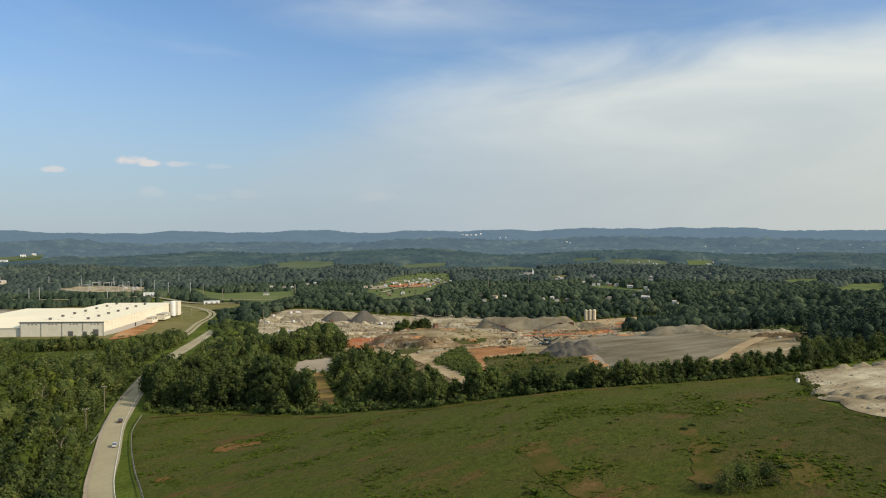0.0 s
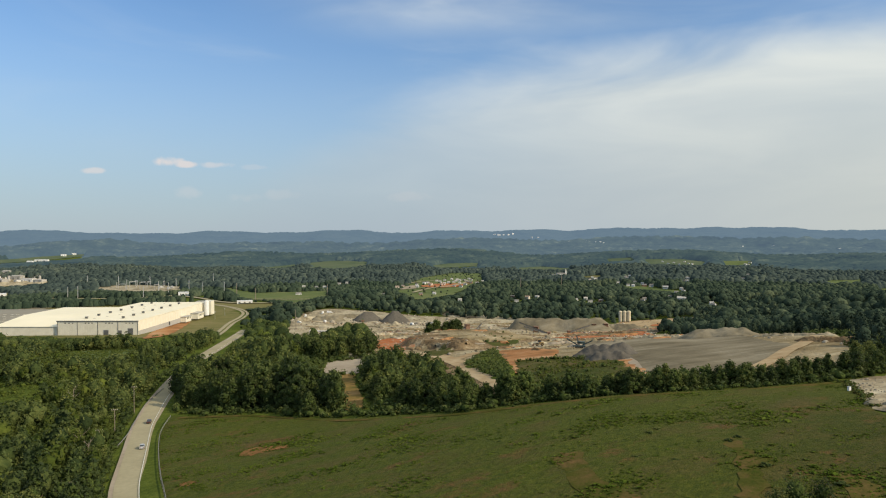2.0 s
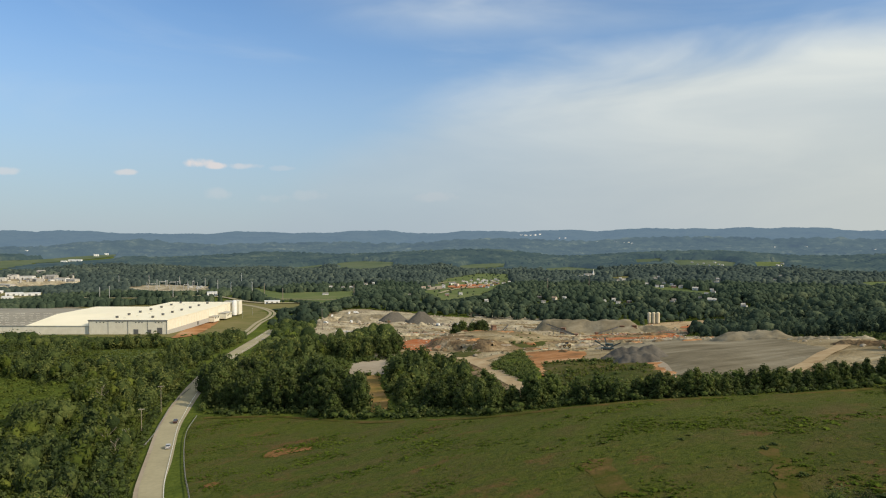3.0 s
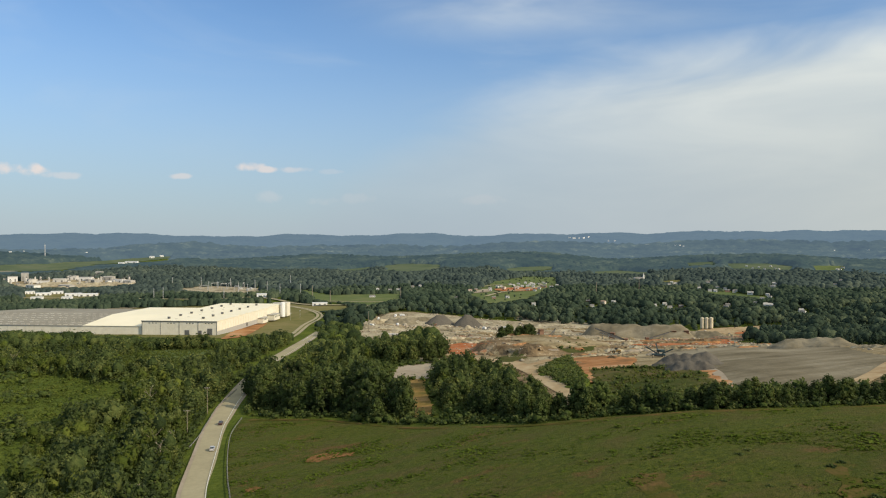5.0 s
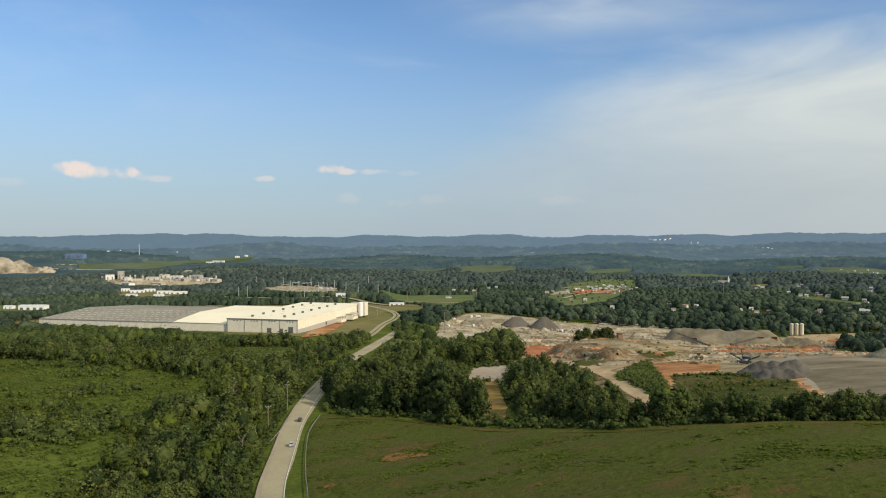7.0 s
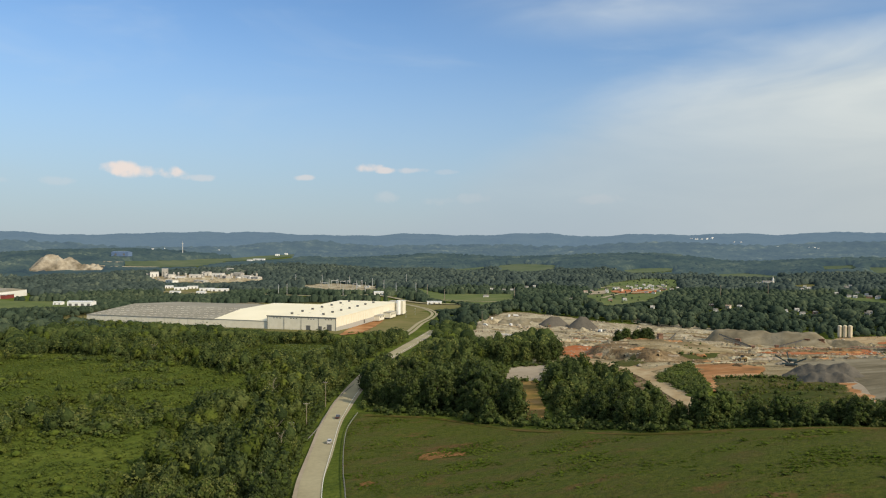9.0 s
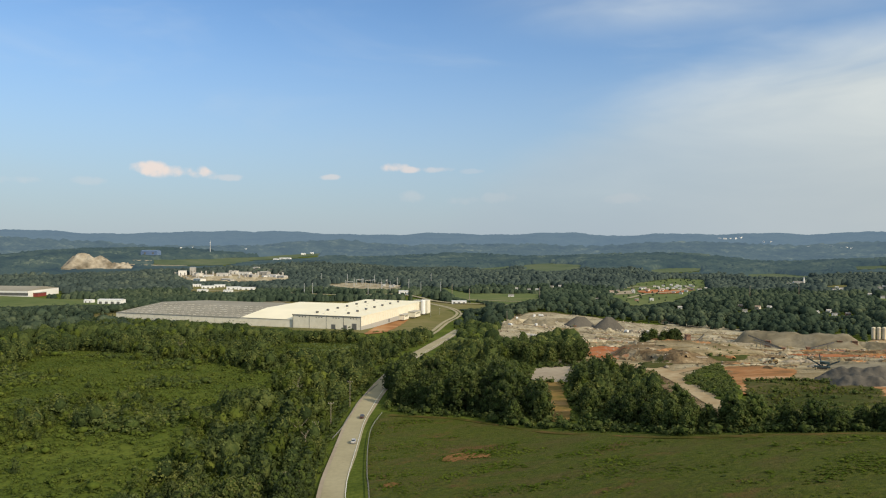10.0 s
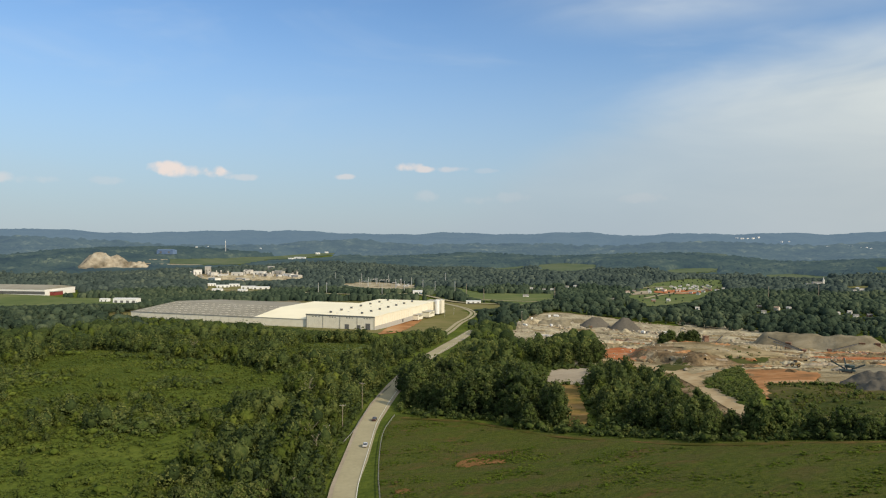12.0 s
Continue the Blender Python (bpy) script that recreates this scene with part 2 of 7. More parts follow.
MAT = {
    "soil": material("soil_under_scrub", [(0.044, 0.064, 0.012), (0.074, 0.098, 0.017), (0.115, 0.136, 0.026)], 0.95, 0.5, 9.0, big=0.035, bump=0.8, bump_scale=0.6),
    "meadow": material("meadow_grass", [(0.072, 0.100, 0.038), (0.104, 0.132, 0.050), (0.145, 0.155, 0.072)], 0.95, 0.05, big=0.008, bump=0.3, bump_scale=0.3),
    # Far copy of the meadow grass, its colour made bluer to paint in haze.
    "meadow_far_hazed": material("far_meadow_haze_tint", [(0.066, 0.092, 0.056), (0.092, 0.118, 0.068), (0.125, 0.140, 0.088)], 0.95, 0.03, 8.0, big=0.006),
    "lawn": material("dry_lawn", [(0.095, 0.100, 0.034), (0.145, 0.136, 0.054), (0.185, 0.160, 0.076)], 0.95, 0.08, 8.0, big=0.012),
    "asphalt": material("worn_asphalt", [(0.270, 0.242, 0.158), (0.350, 0.315, 0.208)], 0.9, 0.6, 8.0, big=0.06, bump=0.05, bump_scale=2.0),
    "paint": material("white_road_paint", [(0.55, 0.54, 0.50), (0.72, 0.71, 0.66)], 0.7, 2.0),
    "quarry": material("tan_quarry_floor", [(0.105, 0.076, 0.040), (0.20, 0.158, 0.090), (0.285, 0.236, 0.148), (0.46, 0.405, 0.290)], 0.95, 0.16, 10.0, big=0.03, streak=35, bump=1.4, bump_scale=0.4),
    "gravel": material("grey_crushed_stone", [(0.106, 0.090, 0.059), (0.176, 0.153, 0.106), (0.264, 0.234, 0.171)], 0.95, 0.12, 9.0, big=0.03, streak=20, bump=0.7, bump_scale=0.3),
    "darkgravel": material("dark_crushed_stone", [(0.080, 0.073, 0.062), (0.125, 0.114, 0.096)], 0.95, 0.5, big=0.06, bump=0.5, bump_scale=0.5),
    "tan": material("pale_dirt_track", [(0.26, 0.215, 0.16), (0.36, 0.31, 0.24)], 0.95, 0.3, big=0.04, bump=0.15, bump_scale=0.5),
    "red": material("red_clay", [(0.24, 0.080, 0.035), (0.34, 0.115, 0.045), (0.34, 0.17, 0.09), (0.42, 0.32, 0.23)], 0.95, 0.09, big=0.03, bump=0.6, bump_scale=0.3),
    "worn_field": material("thin_grass_on_earth", [(0.038, 0.051, 0.009), (0.064, 0.064, 0.014), (0.100, 0.074, 0.026), (0.152, 0.090, 0.038)], 0.95, 0.3, 9.0, big=0.09, bump=0.3, bump_scale=0.9),
    "fieldclay": material("bare_clay_in_grass", [(0.085, 0.070, 0.018), (0.15, 0.085, 0.032), (0.24, 0.118, 0.050), (0.30, 0.165, 0.085)], 0.95, 0.5, 8.0, big=0.12, bump=0.2, bump_scale=1.0),
    "white_stone": material("pale_limestone", [(0.132, 0.105, 0.066), (0.299, 0.258, 0.178), (0.475, 0.426, 0.312)], 0.95, 0.28, 9.0, big=0.05, bump=1.0, bump_scale=0.3),
    "leaf": material("broad_leaves", [(0.031, 0.050, 0.015), (0.054, 0.077, 0.021), (0.085, 0.108, 0.029), (0.137, 0.150, 0.040)], 0.7, 0.13, big=0.03, island=0.12, obj=0.28, translucent=0.4),
    "leaf_light": material("young_leaves", [(0.050, 0.072, 0.013), (0.078, 0.100, 0.018), (0.120, 0.136, 0.027)], 0.75, 0.13, big=0.03, island=0.12, translucent=0.4),
    # Inner leaves darker than the outer: shade within the crowns put into colour.
    "leaf_core": material("shaded_inner_foliage", [(0.030, 0.045, 0.015), (0.048, 0.069, 0.019), (0.078, 0.099, 0.026)], 0.9, 1.1, 8.0, bump=0.9, bump_scale=1.3),
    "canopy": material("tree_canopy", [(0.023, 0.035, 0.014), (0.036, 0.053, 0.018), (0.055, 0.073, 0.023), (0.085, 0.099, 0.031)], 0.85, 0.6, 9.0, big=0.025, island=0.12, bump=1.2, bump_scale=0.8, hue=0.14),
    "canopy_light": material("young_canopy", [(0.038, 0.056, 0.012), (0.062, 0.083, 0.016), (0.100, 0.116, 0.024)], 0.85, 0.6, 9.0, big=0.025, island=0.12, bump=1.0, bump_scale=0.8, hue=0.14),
    "scrub": material("scrub_leaves", [(0.062, 0.090, 0.014), (0.092, 0.120, 0.019), (0.140, 0.158, 0.030)], 0.8, 0.2, big=0.02, island=0.14, translucent=0.4),
    # Scrub core colour darkened likewise, for shade inside the bushes.
    "scrub_core": material("shaded_scrub_inner_leaves", [(0.044, 0.066, 0.013), (0.068, 0.092, 0.017), (0.104, 0.124, 0.024)], 0.9, 0.8, 8.0, big=0.03, island=0.1, bump=0.5, bump_scale=1.0),
    # Both farther canopies carry haze in their base colour, bluer and paler outwards.
    "woods": material("wood_canopy_hazed", [(0.023, 0.037, 0.026), (0.034, 0.051, 0.034), (0.047, 0.066, 0.042), (0.078, 0.095, 0.055)], 0.95, 0.25, 8.0, big=0.008, island=0.13, bump=1.4, bump_scale=0.4, hue=0.15),
    "woods_far_hazed": material("far_wood_canopy_hazed", [(0.031, 0.046, 0.044), (0.042, 0.059, 0.054), (0.054, 0.073, 0.063), (0.084, 0.102, 0.076)], 0.95, 0.15, 8.0, big=0.006, island=0.12, bump=1.2, bump_scale=0.25, hue=0.15),
    "spoil": material("brown_spoil", [(0.070, 0.048, 0.027), (0.140, 0.098, 0.056), (0.205, 0.152, 0.090), (0.37, 0.30, 0.20)], 0.95, 0.2, 10.0, big=0.06, bump=1.8, bump_scale=0.45),
    "drygrass": material("orange_dry_grass", [(0.085, 0.080, 0.024), (0.15, 0.115, 0.036), (0.24, 0.155, 0.055), (0.32, 0.21, 0.095)], 0.95, 0.14, big=0.045, bump=0.3, bump_scale=0.6),
    "track": material("tan_haul_track", [(0.26, 0.175, 0.098), (0.345, 0.262, 0.155), (0.43, 0.348, 0.23)], 0.95, 0.16, big=0.04, bump=0.3, bump_scale=0.4),
    "pit": material("tan_limestone_pit", [(0.17, 0.132, 0.080), (0.26, 0.215, 0.142), (0.36, 0.312, 0.215), (0.47, 0.42, 0.31)], 0.95, 0.22, 9.0, big=0.07, streak=70, bump=1.2, bump_scale=0.3),
    "orange": material("orange_clay", [(0.18, 0.105, 0.052), (0.29, 0.140, 0.060), (0.37, 0.205, 0.10), (0.42, 0.29, 0.18)], 0.95, 0.16, 8.0, big=0.05, streak=60, bump=0.8, bump_scale=0.3),
    "weedy": material("weedy_brown_ground", [(0.032, 0.046, 0.012), (0.050, 0.062, 0.017), (0.075, 0.074, 0.026), (0.13, 0.10, 0.05)], 0.95, 0.14, big=0.03, bump=0.6, bump_scale=0.5),
    "weeds_olive": material("olive_weeds", [(0.058, 0.068, 0.018), (0.090, 0.092, 0.028), (0.135, 0.118, 0.044)], 0.85, 0.2, big=0.03, island=0.16, translucent=0.3),
    "bark": material("grey_brown_bark", [(0.08, 0.06, 0.045), (0.16, 0.13, 0.10)], 0.9, 2.0),
}



def field_material():
    """Rough hay grass: tufted green, brown streaks along the mowing, worn reddish spots."""
    m = bpy.data.materials.new("rough_field_grass")
    m.use_nodes = True
    nt = m.node_tree
    nt.nodes.clear()
    N, L = nt.nodes.new, nt.links.new
    geo = N("ShaderNodeNewGeometry")

    def tex(scale, stretch, detail=6.0, rough=0.62):
        mp = N("ShaderNodeMapping")
        mp.inputs["Rotation"].default_value = (0, 0, radians(43))
        mp.inputs["Scale"].default_value = stretch
        L(geo.outputs["Position"], mp.inputs["Vector"])
        n = N("ShaderNodeTexNoise")
        n.inputs["Scale"].default_value, n.inputs["Detail"].default_value, n.inputs["Roughness"].default_value = scale, detail, rough
        L(mp.outputs[0], n.inputs["Vector"])
        return n.outputs[0]

    def ramp(fac, stops):
        r = N("ShaderNodeValToRGB")
        els = r.color_ramp.elements
        while len(els) < len(stops):
            els.new(0.5)
        for e, (p, c) in zip(els, stops):
            e.position, e.color = p, (*c, 1)
        L(fac, r.inputs[0])
        return r.outputs[0]

    def mix(fac, a, b):
        x = N("ShaderNodeMix")
        x.data_type = "RGBA"
        L(fac, x.inputs[0])
        L(a, x.inputs[6])
        L(b, x.inputs[7])
        return x.outputs[2]

    green = ramp(tex(0.55, (0.7, 1, 1), 10.0, 0.78), [(0.28, (0.028, 0.037, 0.006)), (0.46, (0.056, 0.072, 0.009)), (0.70, (0.103, 0.110, 0.018))])
    straw = ramp(tex(0.5, (1, 1, 1), 6.0), [(0.35, (0.059, 0.055, 0.013)), (0.65, (0.109, 0.085, 0.031))])
    streak = ramp(tex(0.085, (0.55, 1.0, 1), 10.0, 0.74), [(0.47, (0, 0, 0)), (0.63, (0.75, 0.75, 0.75))])
    clay = ramp(tex(0.7, (1, 1, 1), 5.0), [(0.3, (0.092, 0.053, 0.019)), (0.7, (0.164, 0.084, 0.036))])
    worn = ramp(tex(0.06, (0.8, 1.0, 1), 9.0, 0.74), [(0.56, (0, 0, 0)), (0.66, (0.80, 0.80, 0.80))])
    # a darker, browner stretch towards the far corner of the field
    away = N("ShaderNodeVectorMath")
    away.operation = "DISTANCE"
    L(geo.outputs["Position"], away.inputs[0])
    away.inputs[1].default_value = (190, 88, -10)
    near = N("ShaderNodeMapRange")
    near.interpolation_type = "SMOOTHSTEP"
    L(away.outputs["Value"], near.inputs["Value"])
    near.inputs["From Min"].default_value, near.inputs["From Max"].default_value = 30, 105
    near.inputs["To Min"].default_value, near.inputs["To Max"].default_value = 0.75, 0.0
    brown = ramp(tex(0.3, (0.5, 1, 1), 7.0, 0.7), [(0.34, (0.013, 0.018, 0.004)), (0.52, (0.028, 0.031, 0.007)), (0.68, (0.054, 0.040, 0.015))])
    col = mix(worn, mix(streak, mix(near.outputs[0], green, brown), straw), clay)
    bs = N("ShaderNodeBsdfPrincipled")
    L(col, bs.inputs["Base Color"])
    bs.inputs["Roughness"].default_value, bs.inputs["Specular IOR Level"].default_value = 0.95, 0.1
    bp = N("ShaderNodeBump")
    bp.inputs["Strength"].default_value, bp.inputs["Distance"].default_value = 0.9, 1.1
    L(tex(0.7, (0.8, 1, 1), 7.0, 0.7), bp.inputs["Height"])
    L(bp.outputs[0], bs.inputs["Normal"])
    out = N("ShaderNodeOutputMaterial")
    L(bs.outputs[0], out.inputs[0])
    return m


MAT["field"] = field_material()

# ---- shapes ----


def mesh_of(name, V, F, smooth=False):
    """A mesh from arrays of vertices and of faces with equal corner counts (one array, or a list of them)."""
    me = bpy.data.meshes.new(name)
    groups = F if isinstance(F, list) else [F]
    groups = [np.asarray(g, np.int32) for g in groups if len(g)]
    loops = np.concatenate([g.ravel() for g in groups]).astype(np.int32)
    sizes = np.concatenate([np.full(len(g), g.shape[1], np.int32) for g in groups])
    starts = np.concatenate([[0], np.cumsum(sizes)[:-1]]).astype(np.int32)
    me.vertices.add(len(V))
    me.vertices.foreach_set("co", np.asarray(V, np.float32).ravel())
    me.loops.add(len(loops))
    me.loops.foreach_set("vertex_index", loops)
    me.polygons.add(len(sizes))
    me.polygons.foreach_set("loop_start", starts)
    me.polygons.foreach_set("loop_total", sizes)
    if smooth:
        me.polygons.foreach_set("use_smooth", np.ones(len(sizes), bool))
    me.update(calc_edges=True)
    return me


def thing(name, label, category="", kind="", group="", at=(0, 0, 0), rz=0.0):
    ob = new(name)
    ob.empty_display_size = 0.5
    ob.matrix_basis = pose(*at, 0, 0, rz)
    return tagged(ob, label, category, group, kind)


def part(name, data, mat, parent=None, label="", m=None):
    """Links a bmesh or a mesh as one mesh object under a thing or part."""
    if isinstance(data, bmesh.types.BMesh):
        me = bpy.data.meshes.new(name)
        data.normal_update()
        data.to_mesh(me)
        data.free()
    else:
        me = data
    if not me.materials:
        me.materials.append(mat)
    ob = new(name, me)
    ob.parent = parent
    if m is not None:
        ob.matrix_basis = m
    return tagged(ob, label)


def box(x0, x1, y0, y1, z0, z1, bevel=0.0, bm=None):
    bm = bm or bmesh.new()
    r = bmesh.ops.create_cube(bm, size=1)
    vs = r["verts"]
    bmesh.ops.scale(bm, vec=(x1 - x0, y1 - y0, z1 - z0), verts=vs)
    bmesh.ops.translate(bm, vec=((x0 + x1) / 2, (y0 + y1) / 2, (z0 + z1) / 2), verts=vs)
    if bevel:
        es = {e for v in vs for e in v.link_edges}
        bmesh.ops.bevel(bm, geom=list(es), offset=bevel, segments=1, affect="EDGES")
    return bm


def tube(r0, r1, h, n=12, z=0.0, x=0.0, y=0.0, bm=None):
    bm = bm or bmesh.new()
    r = bmesh.ops.create_cone(bm, cap_ends=True, segments=n, radius1=r0, radius2=r1, depth=h)
    bmesh.ops.translate(bm, vec=(x, y, z + h / 2), verts=r["verts"])
    return bm


def bar(a, b, w, bm=None):
    """A square bar from a to b."""
    bm = bm or bmesh.new()
    a, b = Vector(a), Vector(b)
    d = b - a
    r = bmesh.ops.create_cube(bm, size=1)
    m = Matrix.Translation((a + b) / 2) @ d.to_track_quat("Z", "Y").to_matrix().to_4x4() @ Matrix.Diagonal((w, w, d.length, 1))
    bmesh.ops.transform(bm, matrix=m, verts=r["verts"])
    return bm


def smooth_loop(pts, steps=4, closed=True):
    """A Catmull-Rom curve through the points."""
    P = np.array(pts, float)
    n = len(P)
    out = []
    for i in range(n if closed else n - 1):
        p = [P[(i + k) % n] if closed else P[min(max(i + k, 0), n - 1)] for k in (-1, 0, 1, 2)]
        for s in range(steps):
            u = s / steps
            out.append(0.5 * (2 * p[1] + (p[2] - p[0]) * u + (2 * p[0] - 5 * p[1] + 4 * p[2] - p[3]) * u * u + (3 * p[1] - p[0] - 3 * p[2] + p[3]) * u ** 3))
    if not closed:
        out.append(P[-1])
    return np.array(out)


def inside(poly, x, y):
    """Which of the points lie in the polygon."""
    P = np.asarray(poly, float)
    r = np.zeros(np.shape(x), bool)
    j = len(P) - 1
    for i in range(len(P)):
        (xi, yi), (xj, yj) = P[i], P[j]
        c = ((yi > y) != (yj > y)) & (x < (xj - xi) * (y - yi) / ((yj - yi) or 1e-9) + xi)
        r ^= c
        j = i
    return r


def fray(line, amount, rng):
    """Makes a boundary uneven."""
    out = []
    for a, b in zip(line, np.roll(line, -1, 0)):
        k = max(1, int(np.hypot(*(b - a)) / (amount * 4)))
        for s in range(k):
            out.append(a + (b - a) * s / k + rng.normal(0, amount, 2))
    return np.array(out)


def quarry_top(x, y):
    """How far the worked quarry floor stands above the land: uneven, with a high bank of dumped earth."""
    z = 1.3 * max(0.0, noise.noise((x / 44, y / 44, 0.3)) + 0.35)
    if 190 < x < 360 and 400 < y < 620:
        d = min(seg_dist(x, y, *a, *b) for a, b in zip(BANK, BANK[1:] + BANK[:1])) if inside(BANK, np.array([x]), np.array([y]))[0] else 0.0
        wide = 8 + 46 * float(step(222, 262, x)) * (1 - float(step(520, 560, y)))
        u = min(1.0, d / wide + 0.10 * noise.noise((x / 11, y / 11, 7.0))) if d > 0 else 0.0
        u = max(0.0, u)
        u = (math.floor(u * 3) + float(step(0.25, 0.95, u * 3 % 1))) / 3
        gully = 0.8 * abs(noise.noise((x / 6, y / 6, 2.0))) + 0.4 * noise.noise((x / 16, y / 16, 5.0))
        z += 5.6 * u * (1 - gully * (1 - 0.75 * u)) * min(1.0, d / 5)
    return z


BANK = [(198, 500), (203, 484), (209, 469), (213, 452), (219, 443), (234, 444), (258, 452), (290, 462), (330, 500), (340, 545), (318, 580), (280, 586), (238, 566), (208, 528)]


def seg_dist(x, y, ax, ay, bx, by):
    """Distance from a point to a line between two points."""
    dx, dy = bx - ax, by - ay
    u = min(1.0, max(0.0, ((x - ax) * dx + (y - ay) * dy) / (dx * dx + dy * dy)))
    return math.hypot(x - ax - u * dx, y - ay - u * dy)


def patch(name, pts, mat, label, lift=0.2, cell=6.0, rough=0.0, ragged=0.0, curve=4, kind="structure", category="", over=None):
    """A piece of ground that lies on the land, cut from a polygon."""
    rng = np.random.default_rng(len(pts) * 7 + int(abs(pts[0][0])))
    line = smooth_loop(pts, curve) if curve else np.array(pts, float)
    if ragged:
        line = fray(line, ragged, rng)
    bm = bmesh.new()
    bm.faces.new([bm.verts.new((x, y, 0)) for x, y in line])
    lo, hi = line.min(0), line.max(0)
    for k in (0, 1):
        for v in np.arange(lo[k] + cell, hi[k], cell):
            co, no = [0, 0, 0], [0, 0, 0]
            co[k], no[k] = v, 1
            bmesh.ops.bisect_plane(bm, geom=bm.verts[:] + bm.edges[:] + bm.faces[:], plane_co=co, plane_no=no)
    bm.verts.ensure_lookup_table()
    xy = np.array([v.co[:2] for v in bm.verts])
    z = height(xy[:, 0], xy[:, 1]) + lift
    for v, h in zip(bm.verts, z):
        e = over(v.co.x, v.co.y) if over and (lift > 0.26 or not v.is_boundary) else 0.0
        if rough and not v.is_boundary:
            e += max(0.0, rough * (noise.fractal((v.co.x / 22, v.co.y / 22, 0.3), 1.0, 2.0, 4) + 0.4))
        v.co.z = h + e
    bm.normal_update()
    if sum(f.normal.z for f in bm.faces) < 0:
        bmesh.ops.reverse_faces(bm, faces=bm.faces[:])
    for f in bm.faces:
        f.smooth = True
    return tagged(part(name, bm, mat), label, category, kind=kind)


def strip_mesh(name, line, half, lift, side=0.0, over=None):
    """A band along a line on the land, side metres to its right."""
    line = np.asarray(line, float)
    t = np.gradient(line, axis=0)
    t /= np.hypot(t[:, 0], t[:, 1])[:, None]
    nrm = np.stack([t[:, 1], -t[:, 0]], 1)
    cuts = 7 if over else 3
    offs = np.linspace(side - half, side + half, cuts)
    V = []
    for o in offs:
        p = line + nrm * o
        c = line + nrm * side
        if over:
            V.append(np.column_stack([p, height(p[:, 0], p[:, 1]) + lift + np.array([over(*q) for q in p])]))
        else:
            V.append(np.column_stack([p, height(c[:, 0], c[:, 1]) + lift]))
    n = len(line)
    V = np.concatenate(V)
    F = [(i + k * n, i + 1 + k * n, i + 1 + (k + 1) * n, i + (k + 1) * n) for k in range(cuts - 1) for i in range(n - 1)]
    F = np.array(F)[:, ::-1]
    return mesh_of(name, V, F, True)


def resample(line, gap):
    line = np.asarray(line, float)
    s = np.concatenate([[0], np.cumsum(np.hypot(*np.diff(line, axis=0).T))])
    u = np.arange(0, s[-1], gap)
    return np.column_stack([np.interp(u, s, line[:, 0]), np.interp(u, s, line[:, 1])])


# ---- the land ----
AZ0, AZ1 = -28.5, 63.0                # the part of the round that is built finely


def build_ground():
    fine = np.radians(np.arange(AZ0, AZ1, 0.4))
    rest = np.radians(np.arange(AZ1, AZ0 + 360, 4.0))
    az = np.concatenate([fine, rest])
    rad = np.concatenate([[4.0, 12.0, 22.0], 30 * 1.024 ** np.arange(230)])
    rad = rad[rad < 4870]
    A, R = np.meshgrid(az, rad)
    X, Y = R * np.sin(A), R * np.cos(A)
    V = np.column_stack([X.ravel(), Y.ravel(), height(X, Y).ravel()])
    n, m = len(az), len(rad)
    i = np.arange(m - 1)[:, None] * n
    j = np.arange(n)[None]
    k = (j + 1) % n
    F = np.stack([i + j, i + n + j, i + n + k, i + k], -1).reshape(-1, 4)
    V = np.concatenate([V, [[0, 0, float(height(0.0, 0.0))]]])
    c = len(V) - 1
    T = np.column_stack([np.full(n, c), np.arange(n), (np.arange(n) + 1) % n])
    me = mesh_of("ground", V, [F, T], True)
    return tagged(part("ground", me, MAT["soil"]), "uneven land under scrub and woods", kind="structure")


build_ground()

FIELD = [(19, 243), (19, 265), (21, 304), (24, 338), (31, 370), (64, 343), (92, 294), (107, 273), (122, 247), (145, 226), (162, 214), (193, 190), (240, 179),
         (214, 153), (196, 136), (192, 112), (250, 60), (300, -60), (150, -160), (-20, -160), (8, 0), (17, 120)]
QUARRY = [(154, 731), (241, 987), (305, 1056), (396, 933), (489, 837), (571, 732), (671, 714), (640, 660), (548, 623), (450, 480), (421, 419), (396, 330),
          (384, 283), (278, 200), (246, 214), (211, 250), (196, 250), (206, 320), (190, 345), (168, 290), (162, 268), (158, 275), (178, 350), (181, 397), (177, 473), (157, 485), (150, 580)]
GRAVEL = [(305, 427), (388, 386), (332, 284), (311, 255), (258, 226), (240, 222), (212, 250), (246, 306)]
PIT = [(240, 177), (262, 175), (286, 172), (345, 185), (345, 120), (250, 96), (194, 114), (198, 130), (202, 141), (218, 156)]
YARD = [(134, 470), (160, 466), (144, 425), (134, 410), (121, 427)]
ORANGE = [(110, 420), (132, 408), (122, 370), (111, 325), (105, 308), (98, 313), (102, 366)]
